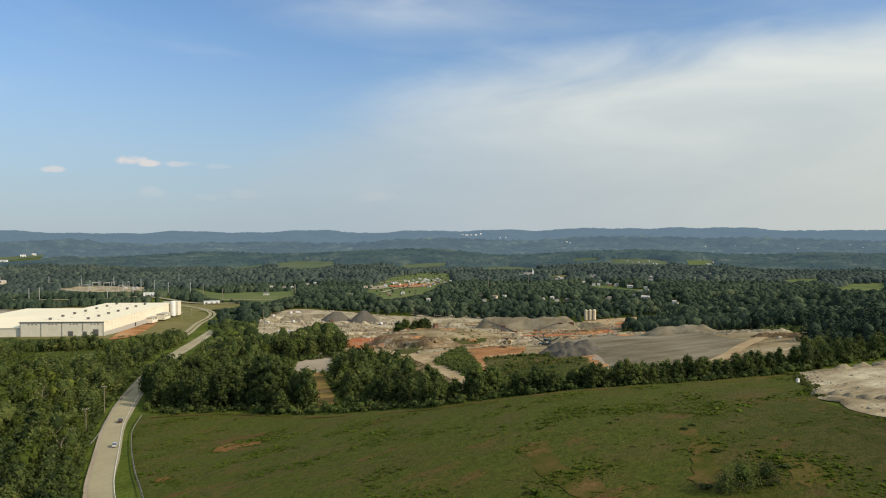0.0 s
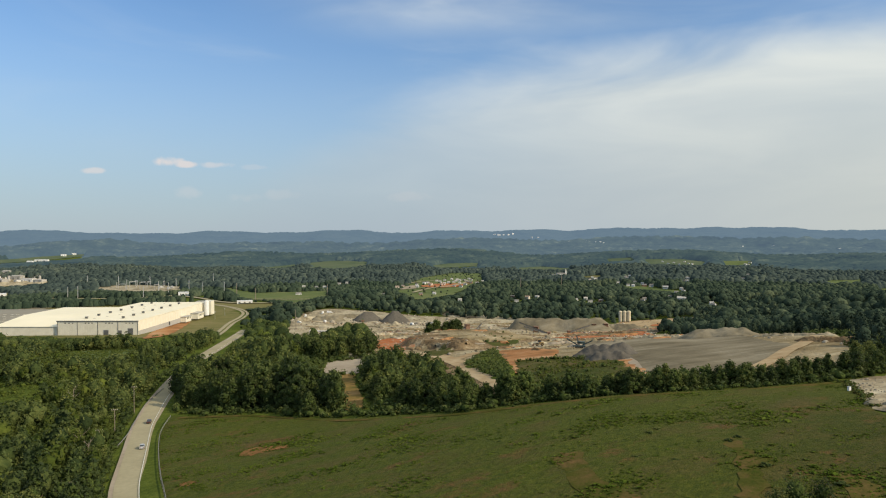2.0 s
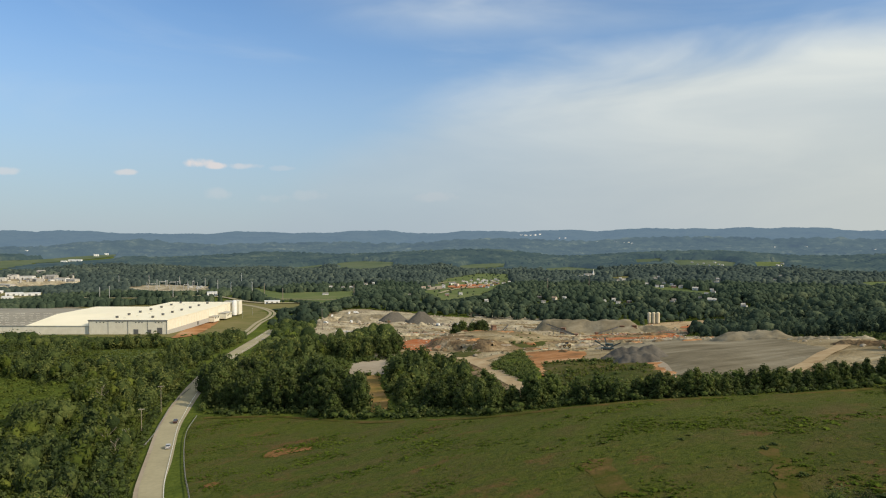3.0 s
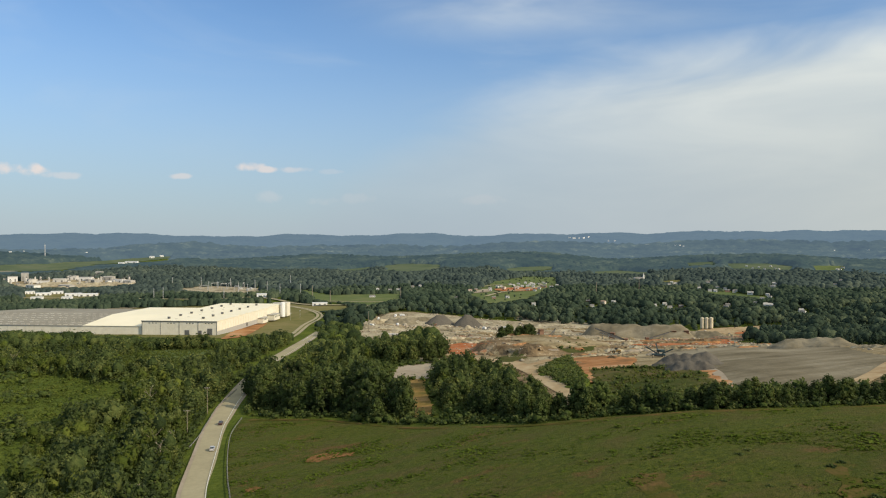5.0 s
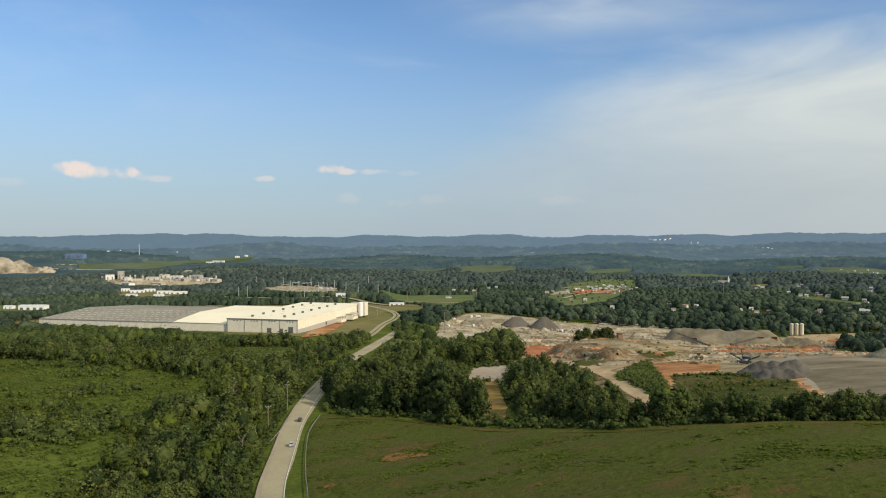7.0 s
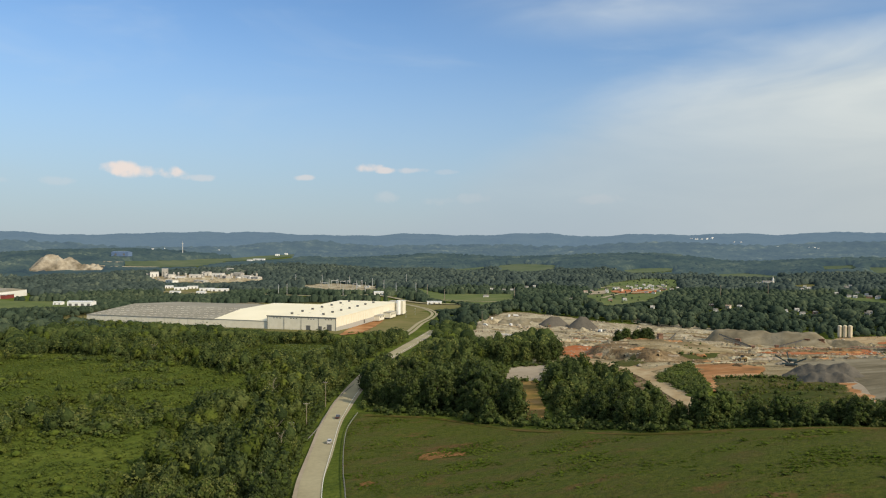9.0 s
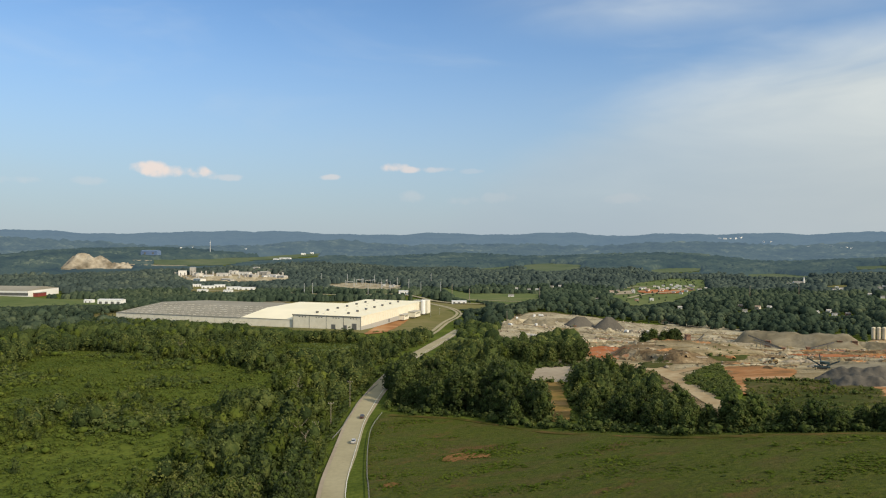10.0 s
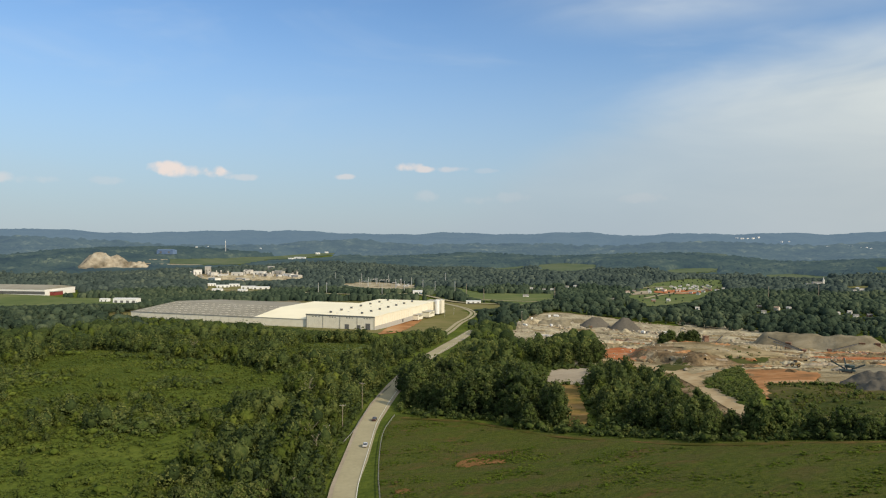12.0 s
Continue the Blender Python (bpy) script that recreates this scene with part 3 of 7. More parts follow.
MEADOWS = [
    [(699, 2717), (808, 2700), (890, 2568), (817, 2375), (600, 2060), (575, 2195)],
    [(1808, 2128), (1896, 2012), (1891, 1885), (1746, 1763), (1665, 1934)],
    [(1976, 1910), (2109, 1888), (1977, 1770), (1804, 1739)],
    [(1322, 2227), (1435, 2228), (1421, 2026), (1325, 1933), (1268, 2100)],
    [(224, 1606), (261, 1396), (396, 1375), (353, 1247), (282, 1160), (221, 1291)],
    [(-476, 2870), (-313, 3177), (-71, 3488), (-101, 3291), (-279, 3043), (-408, 2721)],
    [(1067, 1477), (1135, 1493), (1081, 1412), (1005, 1391)],
    [(949, 1190), (967, 1125), (958, 1032), (924, 1001), (913, 1105)],
    [(-34, 691), (-4, 707), (27, 677), (24, 637), (-1, 601), (-20, 614)],
    [(1302, 887), (1563, 1024), (1645, 987), (1134, 681), (1143, 749)],
    [(1447, 1103), (1832, 1282), (1547, 1076), (1325, 997)],
    [(1741, 2268), (1837, 2216), (1775, 2122), (1686, 2180)],
    [(1004, 2303), (1128, 2363), (1270, 2397), (1209, 2303), (1021, 2224)],
    [(475, 2465), (650, 2699), (597, 2477), (458, 2279)],
    [(-669, 2755), (-485, 2866), (-339, 2875), (-399, 2665), (-636, 2621)],
    [(206, 1324), (306, 1401), (340, 1358), (309, 1272), (232, 1236)],
    [(-660, 1480), (-503, 1394), (-388, 1368), (-335, 1248), (-451, 1235), (-560, 1190), (-700, 1200)],
]
SUBURB = [(502, 1295), (708, 1656), (918, 1921), (1047, 1958), (844, 1578), (568, 1163), (471, 1111)]
WH_LOT = [(20, 815), (60, 830), (103, 800), (172, 1043), (165, 1090), (230, 1100), (240, 1180), (150, 1260), (-100, 1290), (-290, 1250), (-330, 1050), (-90, 880)]

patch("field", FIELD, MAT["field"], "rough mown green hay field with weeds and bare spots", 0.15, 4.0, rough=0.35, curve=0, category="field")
patch("quarry_floor", QUARRY, MAT["quarry"], "tan and grey worked floor of a quarry", 0.25, 4.5, over=quarry_top, ragged=2.0, category="quarry")
patch("gravel_yard", GRAVEL, MAT["gravel"], "wide grey crushed stone stockpile floor", 0.42, 4.0, over=quarry_top, ragged=1.0, category="gravel")
patch("stone_pit", PIT, MAT["pit"], "pale limestone pit floor beside the field", 0.3, 4.0, rough=0.9, ragged=1.0, category="quarry")
patch("gravel_lot", YARD, MAT["tan"], "pale gravel yard between trees", 0.4, 5.0, ragged=0.8, category="yard")
patch("clay_clearing", ORANGE, MAT["drygrass"], "dry orange grass clearing", 0.4, 5.0, ragged=0.8, category="clearing")
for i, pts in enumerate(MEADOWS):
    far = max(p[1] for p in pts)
    patch("meadow", pts, MAT["meadow_far_hazed"] if far > 2000 else MAT["meadow"] if i != 6 else MAT["lawn"], "far green meadow among woods" if i not in (5, 6) else "far pale stubble meadow", 1.2 if far > 1300 else 0.3, 30.0 if far > 1300 else 12.0, ragged=3.0, category="meadow")
patch("substation_yard", [(-27, 1709), (52, 1762), (150, 1660), (140, 1560), (95, 1540), (24, 1600)], MAT["white_stone"], "pale gravel yard of a far substation", 1.0, 25.0, ragged=2.0, category="yard")
patch("suburb_ground", SUBURB, MAT["meadow"], "cleared housing plots with lawns", 1.0, 25.0, ragged=9.0, category="lawn")
patch("suburb_clay", [(600, 1400), (650, 1455), (720, 1440), (690, 1385), (640, 1360)], MAT["red"], "bare clay between new houses", 1.8, 20.0, ragged=5.0, category="clay")
patch("suburb_clay", [(520, 1350), (560, 1420), (600, 1430), (570, 1360)], MAT["tan"], "pale bare ground between houses", 1.8, 20.0, ragged=5.0, category="clay")
patch("factory_lot", WH_LOT, MAT["lawn"], "grass and bare clay round the warehouse", 0.3, 12.0, ragged=1.5, category="lawn")

patch("pale_floor", [(168, 760), (243, 980), (303, 1040), (390, 930), (480, 836), (556, 735), (520, 705), (450, 672), (370, 640), (322, 652), (262, 700), (214, 690)], MAT["white_stone"], "pale dusty limestone floor of the quarry", 0.36, 4.5, over=quarry_top, rough=1.4, ragged=2.5, category="quarry")
patch("orange_clay", [(-126, 756), (-111, 764), (-97, 749), (-110, 738)], MAT["orange"], "bare orange clay patch in scrub", 0.5, 4.0, ragged=1.0, category="clay")
patch("red_clay", [(430, 655), (488, 676), (515, 655), (528, 620), (470, 545), (407, 520), (365, 540)], MAT["red"], "band of bare red clay in the quarry", 0.42, 4.0, over=quarry_top, rough=0.6, ragged=1.8, category="clay")
patch("red_clay", [(230, 618), (250, 690), (270, 745), (316, 800), (330, 760), (268, 655)], MAT["red"], "band of bare red clay in the quarry", 0.42, 4.0, over=quarry_top, rough=0.6, ragged=1.8, category="clay")
patch("red_clay", [(186, 512), (205, 566), (226, 588), (231, 545), (206, 486)], MAT["red"], "band of bare red clay in the quarry", 0.42, 4.0, over=quarry_top, rough=0.5, ragged=1.4, category="clay")
patch("red_clay", [(222, 632), (246, 690), (266, 742), (292, 742), (294, 690), (264, 640), (240, 608)], MAT["red"], "band of bare red clay in the quarry", 0.60, 4.0, over=quarry_top, rough=0.7, ragged=2.0, category="clay")
patch("orange_clay", [(222, 405), (248, 414), (264, 398), (250, 372), (227, 346), (211, 352), (192, 318), (188, 322), (208, 368)], MAT["orange"], "orange clay bank worn by machines", 0.46, 3.0, over=quarry_top, rough=0.7, ragged=0.7, category="clay")
patch("red_clay", [(36, 808), (60, 918), (90, 985), (96, 960), (62, 832), (46, 806)], MAT["orange"], "bare orange clay along the warehouse", 0.7, 8.0, ragged=0.8, category="clay")
patch("red_clay", [(-32, 1366), (36, 1380), (36, 1300), (-18, 1322)], MAT["orange"], "bare orange clay behind the warehouse", 1.0, 14.0, ragged=1.5, category="clay")
for pts in ([(205, 660), (225, 700), (262, 705), (250, 650)], [(300, 640), (330, 655), (372, 610), (330, 590)], [(560, 650), (600, 690), (640, 670), (590, 630)]):
    patch("red_clay", pts, MAT["red"], "bare red clay slope in the quarry", 0.50, 3.5, over=quarry_top, rough=0.8, ragged=1.6, category="clay")
patch("orange_clay", [(243, 296), (232, 284), (222, 262), (206, 243), (200, 252), (212, 266), (226, 290), (236, 306)], MAT["orange"], "orange clay slope under the gravel floor", 0.47, 3.0, over=quarry_top, rough=0.5, ragged=0.8, category="clay")
patch("paved_yard", [(-130, 1408), (-70, 1375), (-78, 1290), (-112, 1225), (-170, 1270)], MAT["gravel"], "grey paved yard behind the warehouse", 1.0, 14.0, ragged=1.0, category="yard")
patch("spoil_bank", BANK, MAT["spoil"], "rough brown bank of dumped earth with a dark steep face", 0.50, 2.2, over=quarry_top, rough=0.5, ragged=0.6, category="bank")
patch("bank_top", [(238, 512), (250, 545), (275, 570), (312, 566), (328, 540), (318, 505), (288, 480), (256, 474), (240, 484)], MAT["quarry"], "tan worn top of the earth bank", 0.72, 2.2, over=quarry_top, rough=1.5, ragged=1.6, category="bank")
patch("weedy_flat", [(200, 459), (214, 466), (216, 446), (206, 433), (194, 432)], MAT["weedy"], "weeds on a flat beside the haul track", 0.70, 2.5, over=quarry_top, rough=0.5, ragged=1.0, category="weeds")
patch("pale_strip", [(459, 965), (505, 850), (489, 820), (430, 905)], MAT["white_stone"], "pale strip of levelled stone", 0.60, 4.0, over=quarry_top, rough=0.8, ragged=2.5, category="quarry")
patch("pale_strip", [(414, 811), (419, 722), (372, 684), (352, 700), (366, 752)], MAT["white_stone"], "pale strip of levelled stone", 0.66, 4.0, over=quarry_top, rough=0.8, ragged=2.5, category="quarry")
patch("sandy_ground", [(585, 735), (672, 706), (650, 668), (560, 662)], MAT["track"], "sandy yellow ground round the silos", 0.50, 4.0, over=quarry_top, rough=0.5, ragged=2.0, category="quarry")
patch("green_mound", [(252, 462), (266, 496), (300, 545), (328, 548), (300, 500), (272, 458)], MAT["weedy"], "brown and green weeds over a spoil mound", 0.62, 2.2, over=quarry_top, rough=0.8, ragged=1.2, category="mound")
patch("weedy_slope", [(186, 372), (214, 408), (236, 424), (206, 358), (186, 315), (172, 296), (176, 330)], MAT["soil"], "dark green shrubby hump beside the haul track", 0.50, 3.0, over=quarry_top, rough=1.6, ragged=0.8, category="slope")
patch("weedy_slope", [(208, 350), (221, 345), (236, 338), (240, 310), (228, 280), (205, 250), (178, 248), (176, 275), (188, 315)], MAT["weedy"], "olive and brown weeds on the quarry slope", 0.50, 3.0, over=quarry_top, rough=0.8, ragged=0.8, category="slope")

# ---- roads ----
ROAD = smooth_loop([(-38, -170), (-12, 0), (-1, 120), (7.0, 200), (8.7, 247), (9.8, 268), (13.3, 307), (17.5, 351), (21, 374), (29, 420), (40, 470), (59, 546), (83, 622), (115, 741), (131, 800), (148, 856)], 10, False)
LOOP = smooth_loop([(100, 786), (114, 838), (140, 936), (165, 1004), (178, 1060), (176, 1121), (165, 1170), (154, 1206), (140, 1250)], 8, False)


def road(name, line, half, mat, label, lift, lines=(), category="road", over=None):
    line = resample(line, 4.0)
    ob = tagged(part(name, strip_mesh(name, line, half, lift, 0.0, over), mat), label, category, kind="structure")
    for s, w in lines:
        part("painted_line", strip_mesh("painted_line", line, w, lift + 0.05, s), MAT["paint"], ob)
    return ob


road("shoulder", ROAD, 5.6, MAT["tan"], "worn gravel shoulder along the road", 0.22, category="shoulder")
road("road", ROAD, 4.2, MAT["asphalt"], "pale worn two-lane country road with white edge lines", 0.30, ((-3.35, 0.10), (3.35, 0.10)))
road("access_road", LOOP + (5.6, -2.6), 1.9, MAT["asphalt"], "pale second lane curving round the warehouse", 0.6)
road("access_road", LOOP, 2.1, MAT["asphalt"], "pale access road curving round the warehouse", 0.6)
HAUL = smooth_loop([(180, 505), (189, 466), (196, 436), (195, 410), (190, 386), (179, 344), (169, 304), (159, 262)], 6, False)
road("track_verge", HAUL - (8.0, -2.0), 5.0, MAT["spoil"], "brown earth slope along the haul track", 0.42, category="verge", over=quarry_top)
road("haul_track", HAUL, 5.6, MAT["track"], "wide tan dirt haul track through the quarry", 0.62, category="track", over=quarry_top)
road("haul_track", smooth_loop([(192, 404), (206, 411), (222, 420), (240, 432), (258, 437), (272, 430)], 6, False), 3.6, MAT["track"], "tan dirt haul track through the quarry", 0.60, category="track", over=quarry_top)
road("haul_track", smooth_loop([(258, 345), (256, 332), (244, 300), (224, 269), (205, 243)], 6, False), 2.2, MAT["tan"], "pale dirt haul track round the gravel floor", 0.60, category="track", over=quarry_top)
road("haul_track", smooth_loop([(252, 226), (283, 242), (333, 268), (372, 290)], 6, False), 3.6, MAT["track"], "pale dirt haul track through the quarry", 0.60, category="track", over=quarry_top)

HIGHWAY = smooth_loop([(-320, 1640), (-102, 1511), (-44, 1468), (23, 1420), (75, 1416), (114, 1420), (148, 1349), (168, 1252), (197, 1199), (244, 1175), (339, 1100), (420, 1030)], 6, False)
road("highway", HIGHWAY, 5.0, MAT["asphalt"], "pale far highway crossing the valley", 1.6)
road("highway", smooth_loop([(120, 1590), (145, 1507), (180, 1368), (218, 1273), (300, 1210), (420, 1180)], 6, False), 3.2, MAT["asphalt"], "pale far highway crossing the valley", 1.8)
road("field_edge_track", smooth_loop([(33, 362), (64, 338), (90, 289), (105, 268), (120, 242), (143, 222), (160, 210), (192, 186), (236, 176)], 6, False), 1.5, MAT["worn_field"], "worn dry track along the field edge", 0.36, category="track")

road("suburb_street", smooth_loop([(520, 1250), (600, 1350), (690, 1410), (760, 1500), (800, 1600)], 6, False), 4.0, MAT["asphalt"], "pale street between far houses", 2.2)
road("suburb_street", smooth_loop([(600, 1350), (560, 1400), (620, 1500), (720, 1560)], 6, False), 3.5, MAT["asphalt"], "pale street between far houses", 2.2)

# ---- foliage ----


def ico(sub):
    bm = bmesh.new()
    bmesh.ops.create_icosphere(bm, subdivisions=sub, radius=1)
    V = np.array([v.co[:] for v in bm.verts])
    F = np.array([[v.index for v in f.verts] for f in bm.faces])
    bm.free()
    return V, F


ICO1, ICO2 = ico(1), ico(2)


def leaf_quads(rng, P, D, size, loose=0.36):
    """Small bent diamonds at P, facing about D."""
    n = len(P)
    D = D + rng.normal(0, loose, (n, 3))
    D /= np.linalg.norm(D, axis=1)[:, None]
    u = np.cross(D, rng.normal(0, 1, (n, 3)))
    u /= np.linalg.norm(u, axis=1)[:, None]
    w = np.cross(D, u)
    s = size * rng.uniform(0.6, 1.4, (n, 1))
    V = np.stack([P + u * s, P + w * s * 0.7 + D * s * 0.2, P - u * s, P - w * s * 0.7 + D * s * 0.2], 1).reshape(-1, 3)
    return V, np.arange(4 * n).reshape(n, 4)


def crown(seed, h, w, lobes, quads, size, core=ICO1, low=0.28, shell=0.12, top=0.93, body=1.0, heart=0.34):
    """Arrays of a crown for a tree of height h and width w: leafy lobes over an egg-shaped envelope (triangles), and sprays of leaves on them (quads)."""
    rng = np.random.default_rng(seed)
    VV, TT, base = [], [], 0
    C, R = [], []
    for i in range(lobes):
        u = (i + 0.5) / lobes
        rr = w * rng.uniform(0.17, 0.25) * (1.12 - 0.35 * u) * (1.35 if lobes < 6 else 1.0)
        zc = h * (low + (top - low) * u) - rr * 0.6 * u
        reach = w * 0.5 * math.sin(math.pi * (0.20 + 0.74 * u) ** 0.9) ** 0.7
        a = i * 2.4 + rng.uniform(-0.5, 0.5)
        d = max(0.0, reach - rr * 0.8) * rng.uniform(0.75, 1.12)
        C.append((d * math.cos(a), d * math.sin(a), zc))
        R.append(rr)
    C, R = np.array(C), np.array(R)
    # the filled heart of the crown
    V = core[0] * rng.uniform(0.66, 1.0, (len(core[0]), 1)) * (w * heart, w * heart, h * (top - low) * (heart + 0.12)) + (0, 0, h * (low + top) * 0.47)
    VV.append(V)
    TT.append(core[1])
    base = len(V)
    for c, r in zip(C, R):
        if not body:
            break
        V = core[0] * rng.uniform(0.80, 1.0, (len(core[0]), 1)) * r * body * (1, 1, 1.08) + c
        VV.append(V)
        TT.append(core[1] + base)
        base += len(V)
    pick = rng.choice(lobes, quads, p=R ** 2 / (R ** 2).sum())
    D = rng.normal(0, 1, (quads, 3)) + (C[pick] - (0, 0, h * 0.45)) / w * (1.6, 1.6, 0.8)
    D /= np.linalg.norm(D, axis=1)[:, None]
    P = C[pick] + D * (R[pick] * rng.uniform(0.94 - shell * 0.4, 0.96 + shell, quads))[:, None] * (1, 1, 1.08)
    V, Q = leaf_quads(rng, P, D, size, 0.42)
    VV.append(V)
    return np.concatenate(VV), np.concatenate(TT), Q + base


def blob_crown(seed, h, w, quads, size):
    """A simpler round crown for trees farther off: one lumpy body and some sprays of leaves."""
    rng = np.random.default_rng(seed)
    N0 = ICO2[0]
    bumps = rng.normal(0, 1, (7, 3))
    bumps /= np.linalg.norm(bumps, axis=1)[:, None]
    swell = np.maximum(0, (N0 @ bumps.T - 0.45) / 0.55).max(1)
    k = 0.70 + 0.38 * swell + rng.uniform(-0.10, 0.10, len(N0))
    taper = np.where(N0[:, 2:] > 0, 1.0 - 0.22 * N0[:, 2:], 1.0)
    V = N0 * k[:, None] * (w * 0.5, w * 0.5, h * 0.5) * np.hstack([taper, taper, np.ones_like(taper)]) + (0, 0, h * 0.5)
    D = rng.normal(0, 1, (quads, 3))
    D[:, 2] = np.abs(D[:, 2]) * 0.9
    D /= np.linalg.norm(D, axis=1)[:, None]
    i = (D @ N0.T).argmax(1)
    P = (V[i] - (0, 0, h * 0.5)) * rng.uniform(0.92, 1.14, (quads, 1)) + rng.normal(0, w * 0.08, (quads, 3)) + (0, 0, h * 0.5)
    LV, Q = leaf_quads(rng, P, D, size, 0.3)
    seen = N0[ICO2[1], 2].max(1) > -0.3
    return np.concatenate([V, LV]), ICO2[1][seen], Q + len(V)


def two_material_mesh(name, V, T, Q, core, leaf):
    me = mesh_of(name, V, [T, Q])
    me.materials.append(core)
    me.materials.append(leaf)
    idx = np.concatenate([np.zeros(len(T), np.int32), np.ones(len(Q), np.int32)])
    me.polygons.foreach_set("use_smooth", idx == 0)
    me.polygons.foreach_set("material_index", idx)
    return me


def scatter(name, template, places, core, leaf, label, category, lean=0.06):
    """Many copies of a crown in one mesh. places: rows of x, y, ground height, turn, width factor, height factor."""
    V0, T0, Q0 = template
    P = np.asarray(places, float)
    n = len(P)
    c, s = np.cos(P[:, 3])[:, None], np.sin(P[:, 3])[:, None]
    X = (V0[:, 0] * c - V0[:, 1] * s) * P[:, 4:5] + P[:, 0:1]
    Y = (V0[:, 0] * s + V0[:, 1] * c) * P[:, 4:5] + P[:, 1:2]
    Z = V0[:, 2] * P[:, 5:6] + P[:, 2:3]
    V = np.stack([X, Y, Z], -1).reshape(-1, 3)
    off = (np.arange(n) * len(V0))[:, None, None]
    T = (T0[None] + off).reshape(-1, 3)
    Q = (Q0[None] + off).reshape(-1, 4)
    me = two_material_mesh(name, V, T, Q, core, leaf)
    return tagged(part(name, me, leaf), label, category, kind="stuff")


def grid_points(rng, x0, x1, y0, y1, gap):
    gx, gy = np.meshgrid(np.arange(x0, x1, gap), np.arange(y0, y1, gap))
    p = np.column_stack([gx.ravel(), gy.ravel()])
    return p + rng.uniform(-0.42, 0.42, p.shape) * gap


def road_gap(x, y, line, least):
    """Whether points keep that far from a line."""
    line = resample(line, 6.0)
    d2 = np.full(len(x), 1e12)
    for px, py in line:
        d2 = np.minimum(d2, (x - px) ** 2 + (y - py) ** 2)
    return d2 > least * least


def zone(poly, gap, seed):
    rng = np.random.default_rng(seed)
    P = np.array(poly, float)
    lo, hi = P.min(0), P.max(0)
    p = grid_points(rng, lo[0], hi[0], lo[1], hi[1], gap)
    return p[inside(poly, p[:, 0], p[:, 1])], rng


LAWN = [(60, 830), (89, 924), (125, 1070), (145, 1250), (165, 1260), (182, 1150), (190, 1060), (172, 985), (130, 880), (112, 800)]
SUBSTATION = [(-27, 1709), (52, 1762), (150, 1660), (140, 1560), (95, 1540), (24, 1600)]
POLES = [(-63, 1488), (-47, 1499), (25, 1765), (-38, 1807), (62, 1426), (96, 1567), (134, 1622), (170, 1470), (225, 1746), (207, 1446), (221, 1387), (228, 1237), (88, 1726), (39, 1639), (153, 1553), (110, 1502), (202, 840), (358, 1258), (226, 944), (755, 1254), (859, 1263)]
OPEN = [FIELD, LAWN, SUBSTATION, QUARRY, PIT, YARD, ORANGE, SUBURB, WH_LOT] + MEADOWS
LEFT_STRIP = [(-3, 190), (2, 300), (3, 335), (10, 400), (22, 452), (34, 500), (0, 520), (-30, 500), (-26, 440), (-48, 390), (-46, 330), (-56, 260), (-50, 190)]
GLADE = [(-185, 483), (-233, 625), (-201, 700), (-112, 595), (-56, 550), (-29, 470), (-46, 420), (-62, 395), (-102, 415), (-138, 408)]
GLADE_LOW = [(-130, 331), (-100, 365), (-57, 334), (-31, 315), (-32, 240), (-110, 262)]
GROVE = [(-125, 358), (-140, 428), (-98, 455), (-69, 355)]
BELT_FAR = [(-357, 986), (-104, 1000), (-30, 827), (32, 840), (86, 742), (67, 695), (30, 700), (-18, 715), (-152, 782), (-290, 871)]
BELT_NEAR = [(-251, 705), (-180, 787), (-119, 698), (-66, 664), (-22, 640), (0, 600), (26, 610), (16, 529), (-41, 518), (-112, 595), (-197, 671)]
MASS_A = [(38, 381), (64, 352), (90, 305), (96, 308), (99, 370), (107, 420), (110, 480), (90, 530), (62, 510), (44, 450)]
MASS_B = [(114, 270), (128, 250), (150, 232), (156, 262), (166, 304), (174, 345), (176, 400), (168, 455), (140, 408), (128, 372), (115, 322)]
HEDGE = [(148, 229), (164, 217), (194, 193), (238, 182), (242, 188), (198, 203), (170, 226), (152, 240)]
WOOD_RN = [(240, 186), (262, 180), (300, 183), (350, 194), (410, 300), (390, 278), (330, 236), (288, 207), (256, 198)]
CLUMP = [(258, 592), (278, 616), (306, 634), (312, 622), (292, 598), (268, 582)]
MASS_C = [(138, 482), (172, 476), (192, 540), (184, 610), (158, 600), (132, 530)]
WOOD_R = [(256, 190), (300, 184), (350, 196), (420, 160), (640, 90), (900, 300), (760, 560), (560, 560), (440, 400), (404, 300), (388, 272), (330, 234), (288, 206)]


def tree_kind(name, seed, h, w, lobes, quads, size, label):
    """One tree as a thing: a tapered trunk with limbs, and a crown of lobes and leaves."""
    t = thing(name, label, "tree", group="trees")
    bm = bmesh.new()
    tube(w * 0.04, w * 0.022, h * 0.55, 7, bm=bm)
    rng = random.Random(seed)
    for i in range(5):
        a = i * 1.3 + rng.random()
        bar((0, 0, h * (0.25 + 0.06 * i)), (math.cos(a) * w * 0.3, math.sin(a) * w * 0.3, h * (0.42 + 0.08 * i)), w * 0.018, bm)
    part("trunk", bm, MAT["bark"], t)
    V, T, Q = crown(seed, h, w, lobes, quads, size, ICO1, 0.08, 0.40, body=0.86)
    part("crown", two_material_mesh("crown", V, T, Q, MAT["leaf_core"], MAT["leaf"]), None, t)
    return t


